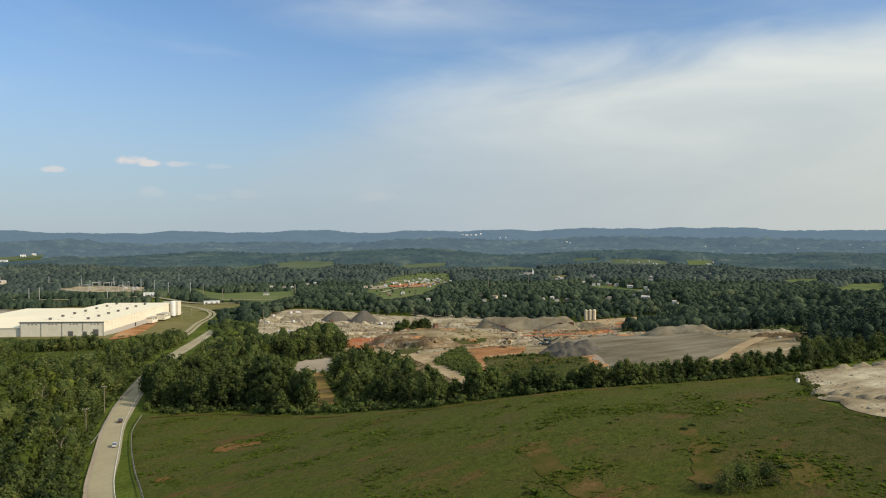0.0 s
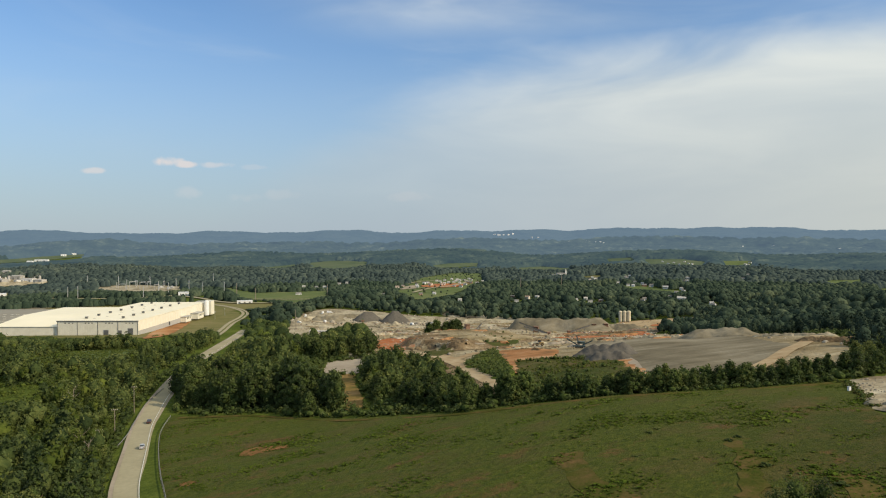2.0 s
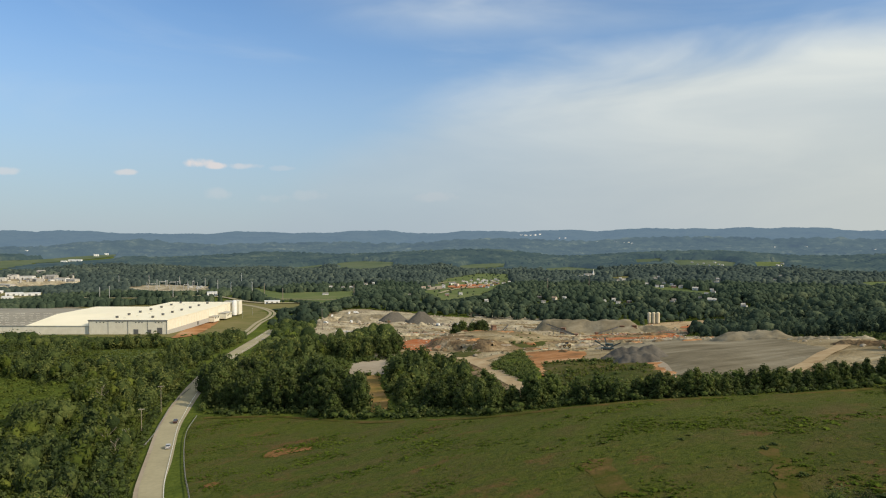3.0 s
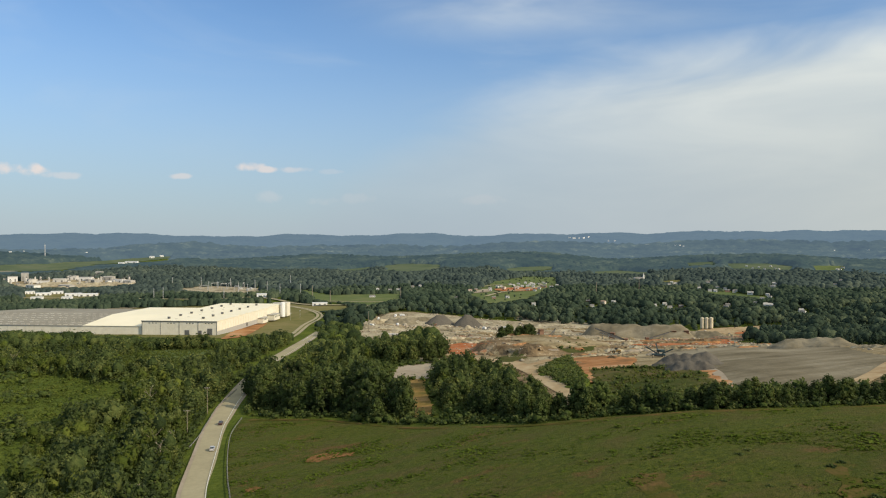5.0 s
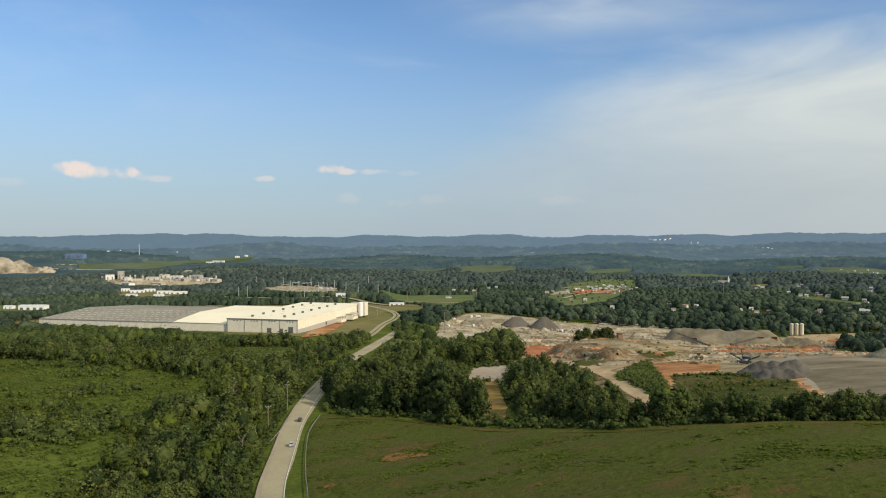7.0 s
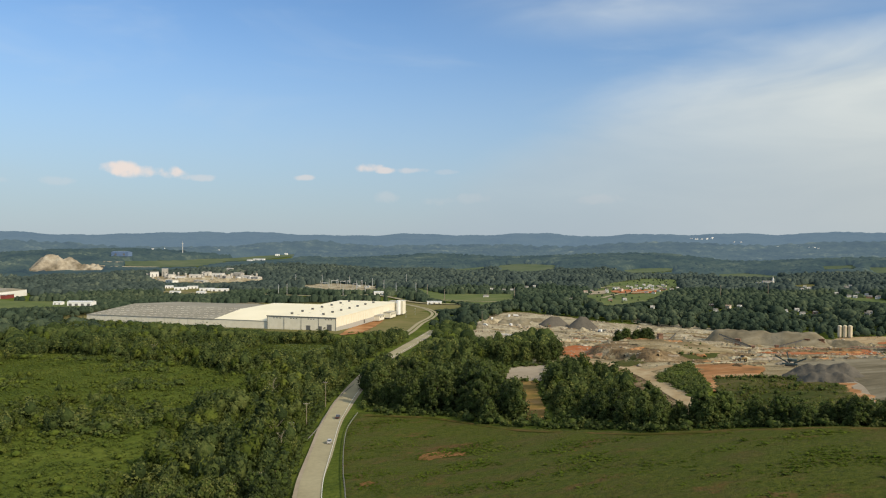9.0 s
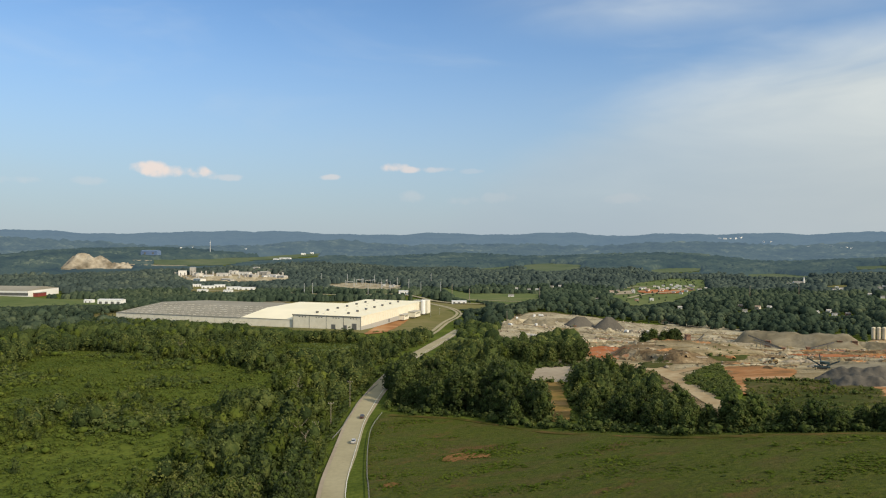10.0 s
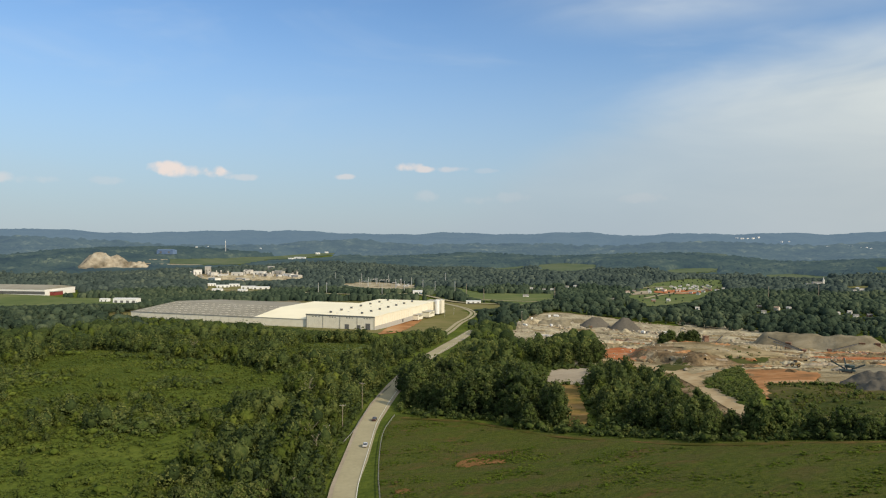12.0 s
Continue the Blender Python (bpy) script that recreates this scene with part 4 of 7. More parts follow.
TREE_KINDS = [tree_kind("broadleaf_tree", 11 + i, 14.0, w, n, 900, 0.47, "broad green summer tree at the edge of the woods")
              for i, (w, n) in enumerate([(9.5, 20), (8.5, 17), (10.5, 22), (8.0, 16), (9.0, 19), (6.6, 15)])]
MID = [crown(50 + i, 13.0, w, 11, 205, 0.72, ICO1, 0.12, 0.24, body=0, heart=0.36) for i, w in enumerate((9.0, 10.0, 8.0, 11.0))]
SHRUB = [crown(80 + i, 3.2, 4.8, 4, 38, 0.50, ICO1, 0.06, 0.35, body=0, heart=0.34) for i in range(3)]



def plant(points, rng, hlo, hhi):
    """Trees as things, by copying one of the kinds."""
    for x, y in points:
        k = TREE_KINDS[int(rng.integers(len(TREE_KINDS)))]
        h = rng.uniform(hlo, hhi)
        m = pose(x, y, float(height(x, y)) - 0.2, 0, 0, rng.uniform(0, 360))
        t = copy_thing(k, m)
        s = h / 14.0
        t.scale = (s * rng.uniform(0.9, 1.15), s * rng.uniform(0.9, 1.15), s)


def rows_of(points, rng, hlo, hhi, base):
    x, y = points[:, 0], points[:, 1]
    s = rng.uniform(hlo, hhi, len(x)) / base
    return np.column_stack([x, y, height(x, y) - 0.3, rng.uniform(0, 6.28, len(x)), s * rng.uniform(0.75, 1.35, len(x)), s])


rest = []
for poly, gap, seed, lo, hi, front in ((LEFT_STRIP, 7.0, 1, 8, 13, 60), (MASS_A, 8.0, 2, 11, 21, 80), (MASS_B, 7.0, 3, 6.5, 13, 60), (HEDGE, 4.8, 4, 5, 10.5, 80), (MASS_C, 8.0, 5, 10, 15, 20), (CLUMP, 9.5, 15, 12, 21, 20), (WOOD_RN, 7.5, 7, 6, 10.5, 25)):
    p, rng = zone(poly, gap, seed)
    ok = road_gap(p[:, 0], p[:, 1], ROAD, 7.5)
    for line, w, k0 in (([(190, 400), (186, 370), (177, 335), (168, 300)], 6.0, 0.86), ([(108, 322), (113, 345), (118, 370), (125, 412)], 8.5, 0.95), (ROAD[116:139], 9.0, 0.82)):
        for px, py in resample(line, 5.0):
            d = math.hypot(px, py)
            along = (p[:, 0] * px + p[:, 1] * py) / d
            ok &= ~((np.abs(p[:, 0] * py - p[:, 1] * px) / d < w) & (along > d * k0) & (along < d + w))
    ok &= ~inside(np.array(ORANGE) + (5, -7), p[:, 0], p[:, 1]) & ~inside(np.array(ORANGE) + (1, -16), p[:, 0], p[:, 1])
    p = p[ok]
    p = p[np.argsort(np.hypot(p[:, 0], p[:, 1]))]
    plant(p[:front], rng, lo, hi)
    if len(p) > front:
        rest.append(rows_of(p[front:], rng, lo, hi, 14.0))
plant([(39.5, 432), (42, 441), (44.5, 451), (47, 461), (49.5, 471), (52, 481)], rng, 14, 17)
for k in TREE_KINDS:
    for o in (*k.children_recursive, k):
        bpy.data.objects.remove(o)

p, rng = zone(WOOD_R, 10.0, 6)
p = p[(np.degrees(np.arctan2(p[:, 0], p[:, 1])) < AZ1) & ~inside(WOOD_RN, p[:, 0], p[:, 1])]
rest.append(rows_of(p, rng, 9, 14, 14.0))


HOUSES = [(635, 1430, 13, 0), (660, 1421, 13, 0), (700, 1476, 6, 1), (539, 1382, 13, 0), (567, 1420, 9, 0), (451, 1222, 12, 1), (526, 1065, 10, 1), (320, 1315, 18, 1), (372, 1484, 8, 1), (393, 1463, 10, 1), (409, 1458, 12, 1), (460, 1524, 9, 1), (480, 1532, 8, 1), (662, 1368, 8, 1), (667, 1347, 9, 0), (704, 1400, 8, 1), (738, 1440, 9, 0), (750, 1433, 12, 0), (780, 1463, 7, 1), (776, 1548, 7, 1), (770, 1574, 8, 1), (767, 1599, 7, 0), (629, 1071, 10, 0), (601, 1011, 6, 1)]
HOUSES += [(1030, 1388, 7, 1), (1017, 1356, 6, 1), (1129, 1376, 8, 1), (1005, 1207, 7, 1), (993, 1170, 8, 1), (985, 1133, 7, 1), (975, 1040, 8, 1), (944, 1003, 7, 1), (1160, 1216, 7, 1), (1112, 1170, 7, 0), (806, 799, 7, 1), (788, 924, 7, 1), (715, 982, 7, 1), (844, 926, 9, 1), (840, 901, 8, 1), (913, 987, 8, 1), (1096, 1349, 7, 0), (1259, 1157, 6, 1), (1757, 1965, 6, 1), (1699, 1873, 6, 1), (1738, 1889, 6, 1), (1696, 1819, 5, 1), (1806, 1910, 6, 1), (1744, 1827, 6, 1), (1727, 1793, 6, 1), (1965, 1782, 6, 1)]
HOUSES += [(640, 1475, 7, 1), (655, 1490, 7, 1), (690, 1500, 7, 1), (720, 1490, 7, 1), (740, 1520, 7, 1), (700, 1540, 6, 1), (680, 1455, 7, 1), (610, 1445, 7, 1), (590, 1395, 7, 1), (730, 1560, 6, 1), (760, 1540, 6, 1), (745, 1470, 7, 0), (715, 1450, 7, 1), (800, 1560, 6, 1), (820, 1610, 6, 1)]
HOUSES += [(638, 1038, 15, 0), (663, 1047, 9, 0), (979, 1328, 7, 1), (999, 1336, 10, 1), (1079, 1324, 11, 1), (963, 1210, 9, 1), (950, 1162, 9, 1), (951, 1148, 9, 1), (970, 1137, 14, 0), (973, 1122, 9, 0), (968, 1075, 18, 0), (826, 881, 28, 1), (1108, 1170, 8, 1), (1175, 1236, 7, 1), (770, 907, 9, 1), (1947, 1777, 9, 1), (2030, 1833, 9, 1), (1956, 1750, 9, 0), (791, 781, 6, 1), (688, 971, 10, 0), (714, 940, 8, 0), (695, 942, 8, 0), (541, 1201, 8, 0), (513, 1198, 8, 0), (1373, 1246, 8, 0)]
PLANT = [(-406, 2008, 14), (-380, 2010, 10), (-424, 2025, 6), (-325, 1920, 16), (-294, 1945, 18), (-274, 2005, 14), (-241, 1978, 20), (-225, 2093, 10), (-191, 1990, 16), (-163, 1935, 18), (-138, 1893, 16), (-263, 1838, 24), (-333, 1851, 20), (-215, 1925, 14), (-355, 1955, 12), (-180, 1900, 10)]
SHEDS = [(-315, 1724, 14), (-283, 1683, 22), (-262, 1707, 18), (-222, 1644, 24), (-192, 1622, 28), (-275, 1575, 16), (-220, 1551, 14)]
PLANT_GROUND = [(-435, 2020), (-150, 2030), (-115, 1900), (-200, 1840), (-350, 1860)]
DEPOT_GROUND = [(-335, 1745), (-170, 1680), (-165, 1590), (-215, 1535), (-300, 1560)]
SPOTS = [(x, y, 10) for x, y, *_ in HOUSES] + [(x, y, 5) for x, y in POLES] + [(131, 1424, 9), (204, 1198, 12)] + [(1079, 1586, 26), (1060, 1590, 20), (-368, 1284, 30), (-411, 1308, 14), (-640, 1500, 110), (-560, 1480, 60), (593, 732, 14), (-800, 2490, 90), (-700, 2470, 50)]


def cleared(x, y):
    """Open ground, and the low growth on its near side."""
    r = np.zeros(len(x), bool)
    for poly in OPEN + [PLANT_GROUND, DEPOT_GROUND]:
        r |= inside(poly, x, y)
    for poly in MEADOWS + [SUBURB, SUBSTATION, PLANT_GROUND, DEPOT_GROUND]:
        r |= inside(np.array(poly) * 0.985, x, y)
    for sx, sy, w in SPOTS:
        d = math.hypot(sx, sy)
        along = (x * sx + y * sy) / d
        across = np.abs(x * sy - y * sx) / d
        r |= (across < w * 0.8) & (along > d * 0.985 - w) & (along < d + w)
    for line, w, k0 in ((ROAD[115:142], 7.5, 0.83), (LOOP, 9.0, 0.92), (HIGHWAY[6:50], 9.0, 0.935)):
        for px, py in resample(line, 8.0):
            d = math.hypot(px, py)
            along = (x * px + y * py) / d
            r |= (np.abs(x * py - y * px) / d < w) & (along > d * k0) & (along < d + w)
    return r


def height_cap(x, y):
    """How tall trees may stand so that the open ground and the houses behind them stay in sight from the hill."""
    cap = np.full(len(x), 60.0)
    for poly in MEADOWS + [SUBURB, SUBSTATION, PLANT_GROUND, DEPOT_GROUND, WH_LOT]:
        P = np.array(poly, float)
        eye = 84.0 - float(height(*P.mean(0)))
        for k in (0.98, 0.96, 0.94, 0.91, 0.88, 0.85, 0.82, 0.79, 0.76):
            cap = np.where(inside(P * k, x, y), np.minimum(cap, (1 - k) * eye + 1.0), cap)
    for sx, sy, w in SPOTS:
        d = math.hypot(sx, sy)
        along, across = (x * sx + y * sy) / d, np.abs(x * sy - y * sx) / d
        eye = 84.0 - float(height(sx, sy))
        cap = np.where((across < w * 0.9) & (along > d * 0.8) & (along < d), np.minimum(cap, (1 - along / d) * eye + 2.5), cap)
    return np.maximum(cap, 1.5)


def woods(rng, r0, r1, gap, skip=(), thin=0.25):
    """Places for trees in a ring of the land, clear of all that lies open; thinner in patches."""
    p = grid_points(rng, -r1, r1, -200, r1, gap)
    r, az = np.hypot(p[:, 0], p[:, 1]), np.degrees(np.arctan2(p[:, 0], p[:, 1]))
    p = p[(r > r0) & (r <= r1) & (az > AZ0) & (az < AZ1)]
    ok = ~cleared(p[:, 0], p[:, 1])
    for poly in skip:
        ok &= ~inside(poly, p[:, 0], p[:, 1])
    ok &= road_gap(p[:, 0], p[:, 1], ROAD, 11.0) & road_gap(p[:, 0], p[:, 1], LOOP, 14.0)
    patchy = 0.5 + 0.9 * np.sin(p[:, 0] / 61 + 1.7 * np.sin(p[:, 1] / 83)) * np.sin(p[:, 1] / 71 + 1.3 * np.sin(p[:, 0] / 97))
    ok &= rng.random(len(p)) > thin * np.clip(patchy, 0, 1.4)
    return p[ok]


rng = np.random.default_rng(21)
p = woods(rng, 470, 900, 9.6, (WOOD_R, LEFT_STRIP, MASS_A))
r = np.hypot(p[:, 0], p[:, 1])
p = p[~((p[:, 0] > 60) & (r < 520)) & ~((p[:, 0] < -10) & (r < 640)) & ~inside(BELT_NEAR, p[:, 0], p[:, 1]) & ~inside(BELT_FAR, p[:, 0], p[:, 1]) & ~inside(GLADE, p[:, 0], p[:, 1])]
rest.append(rows_of(p, rng, 7, 13, 14.0))
# belts and groups of trees on the slope beside the road, round two open stretches
rng = np.random.default_rng(24)
p = grid_points(rng, -480, 24, 230, 1000, 6.8)
r, az = np.hypot(p[:, 0], p[:, 1]), np.degrees(np.arctan2(p[:, 0], p[:, 1]))
clump = np.array([noise.fractal((x / 55, y / 55, 12.0), 1.0, 2.0, 3) for x, y in p])
belt = inside(BELT_NEAR, p[:, 0], p[:, 1]) | inside(BELT_FAR, p[:, 0], p[:, 1])
grove = inside(GROVE, p[:, 0], p[:, 1])
open_ = inside(GLADE, p[:, 0], p[:, 1]) | inside(GLADE_LOW, p[:, 0], p[:, 1])
chance = np.where(belt, 0.9, np.where(grove, 0.75, np.where(open_, 0.02, 0.28 + 1.1 * clump)))
ok = (r > 240) & (az > AZ0) & (r < 1000) & (belt | (r < 640)) & (rng.random(len(p)) < chance) & ~inside(LEFT_STRIP, p[:, 0], p[:, 1]) & ~cleared(p[:, 0], p[:, 1]) & (road_gap(p[:, 0], p[:, 1], ROAD, 14.0))
p, belt = p[ok], belt[ok]
tall_ = rows_of(p, rng, 8, 13, 14.0)
tall_[~belt, 4:] *= rng.uniform(0.42, 0.78, ((~belt).sum(), 1))
rest.append(tall_)
rest = np.concatenate(rest)
pick = np.random.default_rng(5)
tone = np.array([noise.fractal((x / 46, y / 46, 8.0), 1.0, 2.0, 3) for x, y in rest[:, :2]])
rest[:, 4:] *= np.clip((1.0 + 0.55 * tone) * pick.lognormal(0, 0.2, len(rest)), 0.5, 1.35)[:, None]
rest[:, 5] = np.minimum(rest[:, 5], height_cap(rest[:, 0], rest[:, 1]) / 13.0)
light = pick.random(len(rest)) < np.clip(0.13 - 0.8 * tone, 0.03, 0.5)
light |= (rest[:, 0] < 0) & (np.hypot(rest[:, 0], rest[:, 1]) < 700) & (pick.random(len(rest)) < np.clip(0.42 - 0.8 * tone, 0.1, 0.8))
light &= ~((rest[:, 0] > 150) & (pick.random(len(rest)) < 0.75))
which = pick.integers(0, 2, len(rest)) + 2 * light
front = (rest[:, 0] > -90) & (rest[:, 0] < 70) & (rest[:, 1] > 730) & (rest[:, 1] < 850)
rest[front, 4:] *= 0.62
LOW = [blob_crown(60 + i, 13.0, w, 38, 0.85) for i, w in enumerate((9.5, 11.5, 8.5, 10.5))]
far = np.hypot(rest[:, 0], rest[:, 1]) > np.where(rest[:, 0] < 90, 760, 580)
for i in range(4):
    for kind, ok in ((MID[i], ~far), (LOW[i], far)):
        young = i > 1
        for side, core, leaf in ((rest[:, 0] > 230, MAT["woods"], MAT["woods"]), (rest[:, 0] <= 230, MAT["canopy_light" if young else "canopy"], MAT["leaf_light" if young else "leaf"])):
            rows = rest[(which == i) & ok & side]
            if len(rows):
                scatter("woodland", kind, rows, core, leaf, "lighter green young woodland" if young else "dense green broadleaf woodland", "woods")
# low growth that fills the gaps between the stands of trees
rng = np.random.default_rng(33)
p = grid_points(rng, 34, 420, 182, 500, 5.2)
ok = ~inside(FIELD, p[:, 0], p[:, 1]) & ~inside(np.array(QUARRY), p[:, 0], p[:, 1]) & ~inside(PIT, p[:, 0], p[:, 1]) & ~inside(YARD, p[:, 0], p[:, 1]) & ~inside(ORANGE, p[:, 0], p[:, 1])
ok &= road_gap(p[:, 0], p[:, 1], ROAD, 8.0) & road_gap(p[:, 0], p[:, 1], HAUL, 9.0) & road_gap(p[:, 0], p[:, 1], [(33, 362), (64, 338), (90, 289), (120, 242), (160, 210), (236, 176)], 4.0)
for poly in (MASS_A, MASS_B, MASS_C):
    c = np.array(poly).mean(0)
    ok &= ~inside((np.array(poly) - c) * 0.8 + c, p[:, 0], p[:, 1])
ok &= ((p[:, 0] < 260) | (p[:, 1] < 320)) & ~inside([(208, 352), (224, 347), (240, 340), (243, 310), (228, 276), (205, 246), (180, 246), (176, 275), (188, 318)], p[:, 0], p[:, 1])
p = p[ok]
fill = rows_of(p, rng, 1.6, 4.6, 3.2)
for i in range(2):
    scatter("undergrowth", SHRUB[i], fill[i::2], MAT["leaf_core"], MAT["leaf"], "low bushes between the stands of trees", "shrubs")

# scrub on the slope beside the road: light weeds, darker bushes in drifts, saplings
rng = np.random.default_rng(31)
p = grid_points(rng, -480, 0, 40, 660, 3.7)
r, az = np.hypot(p[:, 0], p[:, 1]), np.degrees(np.arctan2(p[:, 0], p[:, 1]))
dens = np.array([noise.fractal((x / 60, y / 60, 2.0), 1.0, 2.0, 3) for x, y in p])
open_ = inside(GLADE, p[:, 0], p[:, 1]) | inside(GLADE_LOW, p[:, 0], p[:, 1])
dens = dens - np.where(open_, 0.14, 0.0)
ok = (r > 120) & (r < 700) & (az > -28) & ~inside(LEFT_STRIP, p[:, 0], p[:, 1]) & (p[:, 0] < -8) & (rng.random(len(p)) < np.where(r < 500, 0.62, 0.5) + dens * 0.9)
p, dens = p[ok], dens[ok]
hs = np.clip(1.0 + 5.0 * np.maximum(0, dens) + rng.gamma(1.0, 0.7, len(p)), 0.8, 6.5) / 3.2
shrubs = np.column_stack([p[:, 0], p[:, 1], height(p[:, 0], p[:, 1]) - 0.3, rng.uniform(0, 6.28, len(p)), hs * rng.uniform(1.0, 1.7, len(p)), hs])
dark = rng.random(len(p)) < np.clip(0.16 + dens * 1.3, 0.02, 0.9)
HUMP = [(188, 374), (214, 406), (234, 422), (206, 360), (187, 318), (173, 300), (178, 330)]
SLOPE = [(208, 350), (221, 345), (234, 337), (238, 310), (226, 280), (203, 250), (178, 248), (178, 275), (189, 315)]
pb, rb = zone(HUMP, 2.6, 8)
hump = rows_of(pb, rb, 1.4, 3.0, 3.2)
pb = np.concatenate([zone(SLOPE, 1.9, 9)[0], resample([(209, 347), (221, 342), (231, 335)], 2.0)])
low_weeds = rows_of(pb, rb, 0.5, 1.5, 3.2)
pb = np.concatenate([pb[::40], resample([(207, 346), (219, 341), (231, 333), (236, 322)], 2.2), zone([(250, 462), (262, 490), (296, 540), (318, 542), (296, 500), (270, 460)], 9.0, 10)[0]])
tall = rows_of(pb, rb, 1.4, 3.0, 3.2)
for rows in (hump, low_weeds, tall):
    rows[:, 2] += np.array([quarry_top(x, y) for x, y in rows[:, :2]]) + 0.6
bush = np.concatenate([hump, tall])
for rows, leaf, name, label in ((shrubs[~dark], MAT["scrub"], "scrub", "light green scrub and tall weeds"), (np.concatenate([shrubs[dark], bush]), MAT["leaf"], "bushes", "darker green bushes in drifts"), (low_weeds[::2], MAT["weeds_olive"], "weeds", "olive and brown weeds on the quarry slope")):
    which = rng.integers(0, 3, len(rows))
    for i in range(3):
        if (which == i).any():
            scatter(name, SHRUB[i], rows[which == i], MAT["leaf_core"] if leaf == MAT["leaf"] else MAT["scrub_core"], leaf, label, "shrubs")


pb = zone(MEADOWS[8], 3.4, 12)[0]
s = rb.uniform(0.12, 0.45, len(pb))
scatter("weeds", SHRUB[1], np.column_stack([pb, height(pb[:, 0], pb[:, 1]), rb.uniform(0, 6.28, len(pb)), s * 2.5, s]), MAT["scrub"], MAT["scrub"], "rough grass and weeds on a small meadow", "weeds")
edge = resample(smooth_loop(PIT[8:] + PIT[:1], 6, False), 0.7)
edge = edge + rb.normal(0, 1.0, edge.shape)
s = rb.uniform(0.12, 0.4, len(edge))
scatter("weeds", SHRUB[2], np.column_stack([edge, height(edge[:, 0], edge[:, 1]) + 0.1, rb.uniform(0, 6.28, len(edge)), s * 1.6, s]), MAT["leaf_core"], MAT["weeds_olive"], "dark weeds along the rim of the pit", "weeds")
# tall weeds between the bushes
WV, WQ = leaf_quads(np.random.default_rng(190), np.random.default_rng(191).normal(0, (0.8, 0.8, 0.2), (10, 3)) + (0, 0, 0.5), np.random.default_rng(192).normal(0, 0.4, (10, 3)) + (0, 0, 1.2), 0.50)
p = grid_points(rng, -260, -8, 100, 690, 3.0)
r, az = np.hypot(p[:, 0], p[:, 1]), np.degrees(np.arctan2(p[:, 0], p[:, 1]))
p = p[(r > 130) & (r < 700) & (az > -27) & ~inside(LEFT_STRIP, p[:, 0], p[:, 1]) & (rng.random(len(p)) < 0.7)]
s = rng.uniform(0.5, 1.2, len(p))
scatter("tall_weeds", (WV, np.zeros((0, 3), int), WQ), np.column_stack([p[:, 0], p[:, 1], height(p[:, 0], p[:, 1]), rng.uniform(0, 6.28, len(p)), s, s]), MAT["scrub"], MAT["scrub"], "tall light green weeds between bushes", "weeds")


def dome_template(seed, single=False):
    """A tree crown seen from afar: a rounded dome with a smaller one at its shoulder."""
    rng = np.random.default_rng(seed)
    V, F = [], []
    for cx, cy, cw, ch in ((0.0, 0.0, 1.0, 1.0), (0.55, 0.25, 0.62, 0.78))[:1 if single else 2]:
        b = len(V)
        V.append((cx, cy, ch))
        for k, (rr, z) in enumerate(((0.66, 0.80), (1.0, 0.12))):
            for i in range(6):
                a = (i + 0.5 * k) * math.pi / 3
                q = rr * cw * rng.uniform(0.85, 1.15)
                V.append((cx + q * math.cos(a), cy + q * math.sin(a), z * ch * rng.uniform(0.9, 1.1)))
        F += [(b, b + 1 + i, b + 1 + (i + 1) % 6) for i in range(6)]
        for i in range(6):
            j = (i + 1) % 6
            F += [(b + 1 + i, b + 7 + i, b + 1 + j), (b + 1 + j, b + 7 + i, b + 7 + j)]
    return np.array(V), np.array(F)


def far_woods(r0, r1, gap, hlo, hhi, mat, seed):
    rng = np.random.default_rng(seed)
    p = woods(rng, r0, r1, gap)
    n = len(p)
    V0, F0 = dome_template(seed, r0 > 1500)
    s = gap * rng.uniform(0.42, 0.74, n)
    a = rng.uniform(0, 6.28, n)
    stand = np.array([noise.fractal((x / 130, y / 130, seed), 1.0, 2.0, 3) for x, y in p])
    h = (hlo + (hhi - hlo) * rng.beta(1.6, 2.2, n)) * np.clip(1.0 + 0.6 * stand, 0.6, 1.4)
    h = np.minimum(h, height_cap(p[:, 0], p[:, 1]))
    jit = rng.uniform(0.93, 1.07, (n, len(V0)))
    X = (V0[:, 0] * np.cos(a)[:, None] - V0[:, 1] * np.sin(a)[:, None]) * s[:, None] * jit + p[:, 0:1]
    Y = (V0[:, 0] * np.sin(a)[:, None] + V0[:, 1] * np.cos(a)[:, None]) * s[:, None] * jit + p[:, 1:2]
    Z = (V0[:, 2] * h[:, None]) * jit + height(p[:, 0], p[:, 1])[:, None]
    V = np.stack([X, Y, Z], -1).reshape(-1, 3)
    F = (F0[None] + (np.arange(n) * len(V0))[:, None, None]).reshape(-1, 3)
    me = mesh_of("far_woodland", V, F, True)
    tagged(part("far_woodland", me, mat), "far wooded country seen from above", "woods", kind="stuff")


p = woods(np.random.default_rng(43), 900, 1240, 10.4)
rng = np.random.default_rng(44)
rows = rows_of(p, rng, 7, 13, 13.0)
tone = np.array([noise.fractal((x / 60, y / 60, 8.0), 1.0, 2.0, 3) for x, y in p])
rows[:, 4:] *= (np.clip(1.0 + 0.5 * tone, 0.6, 1.5) * np.clip(rng.lognormal(0.0, 0.24, len(p)), 0.55, 1.35))[:, None]
rows[:, 5] = np.minimum(rows[:, 5], height_cap(p[:, 0], p[:, 1]) / 13.0)
rows[:, 4] *= 1.15
which = rng.integers(0, 4, len(rows))
for i in range(4):
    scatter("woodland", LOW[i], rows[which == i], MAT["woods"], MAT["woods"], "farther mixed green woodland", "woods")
rng = np.random.default_rng(47)
p = zone(SUBURB, 24.0, 47)[0]
p = p[rng.random(len(p)) < 0.55]
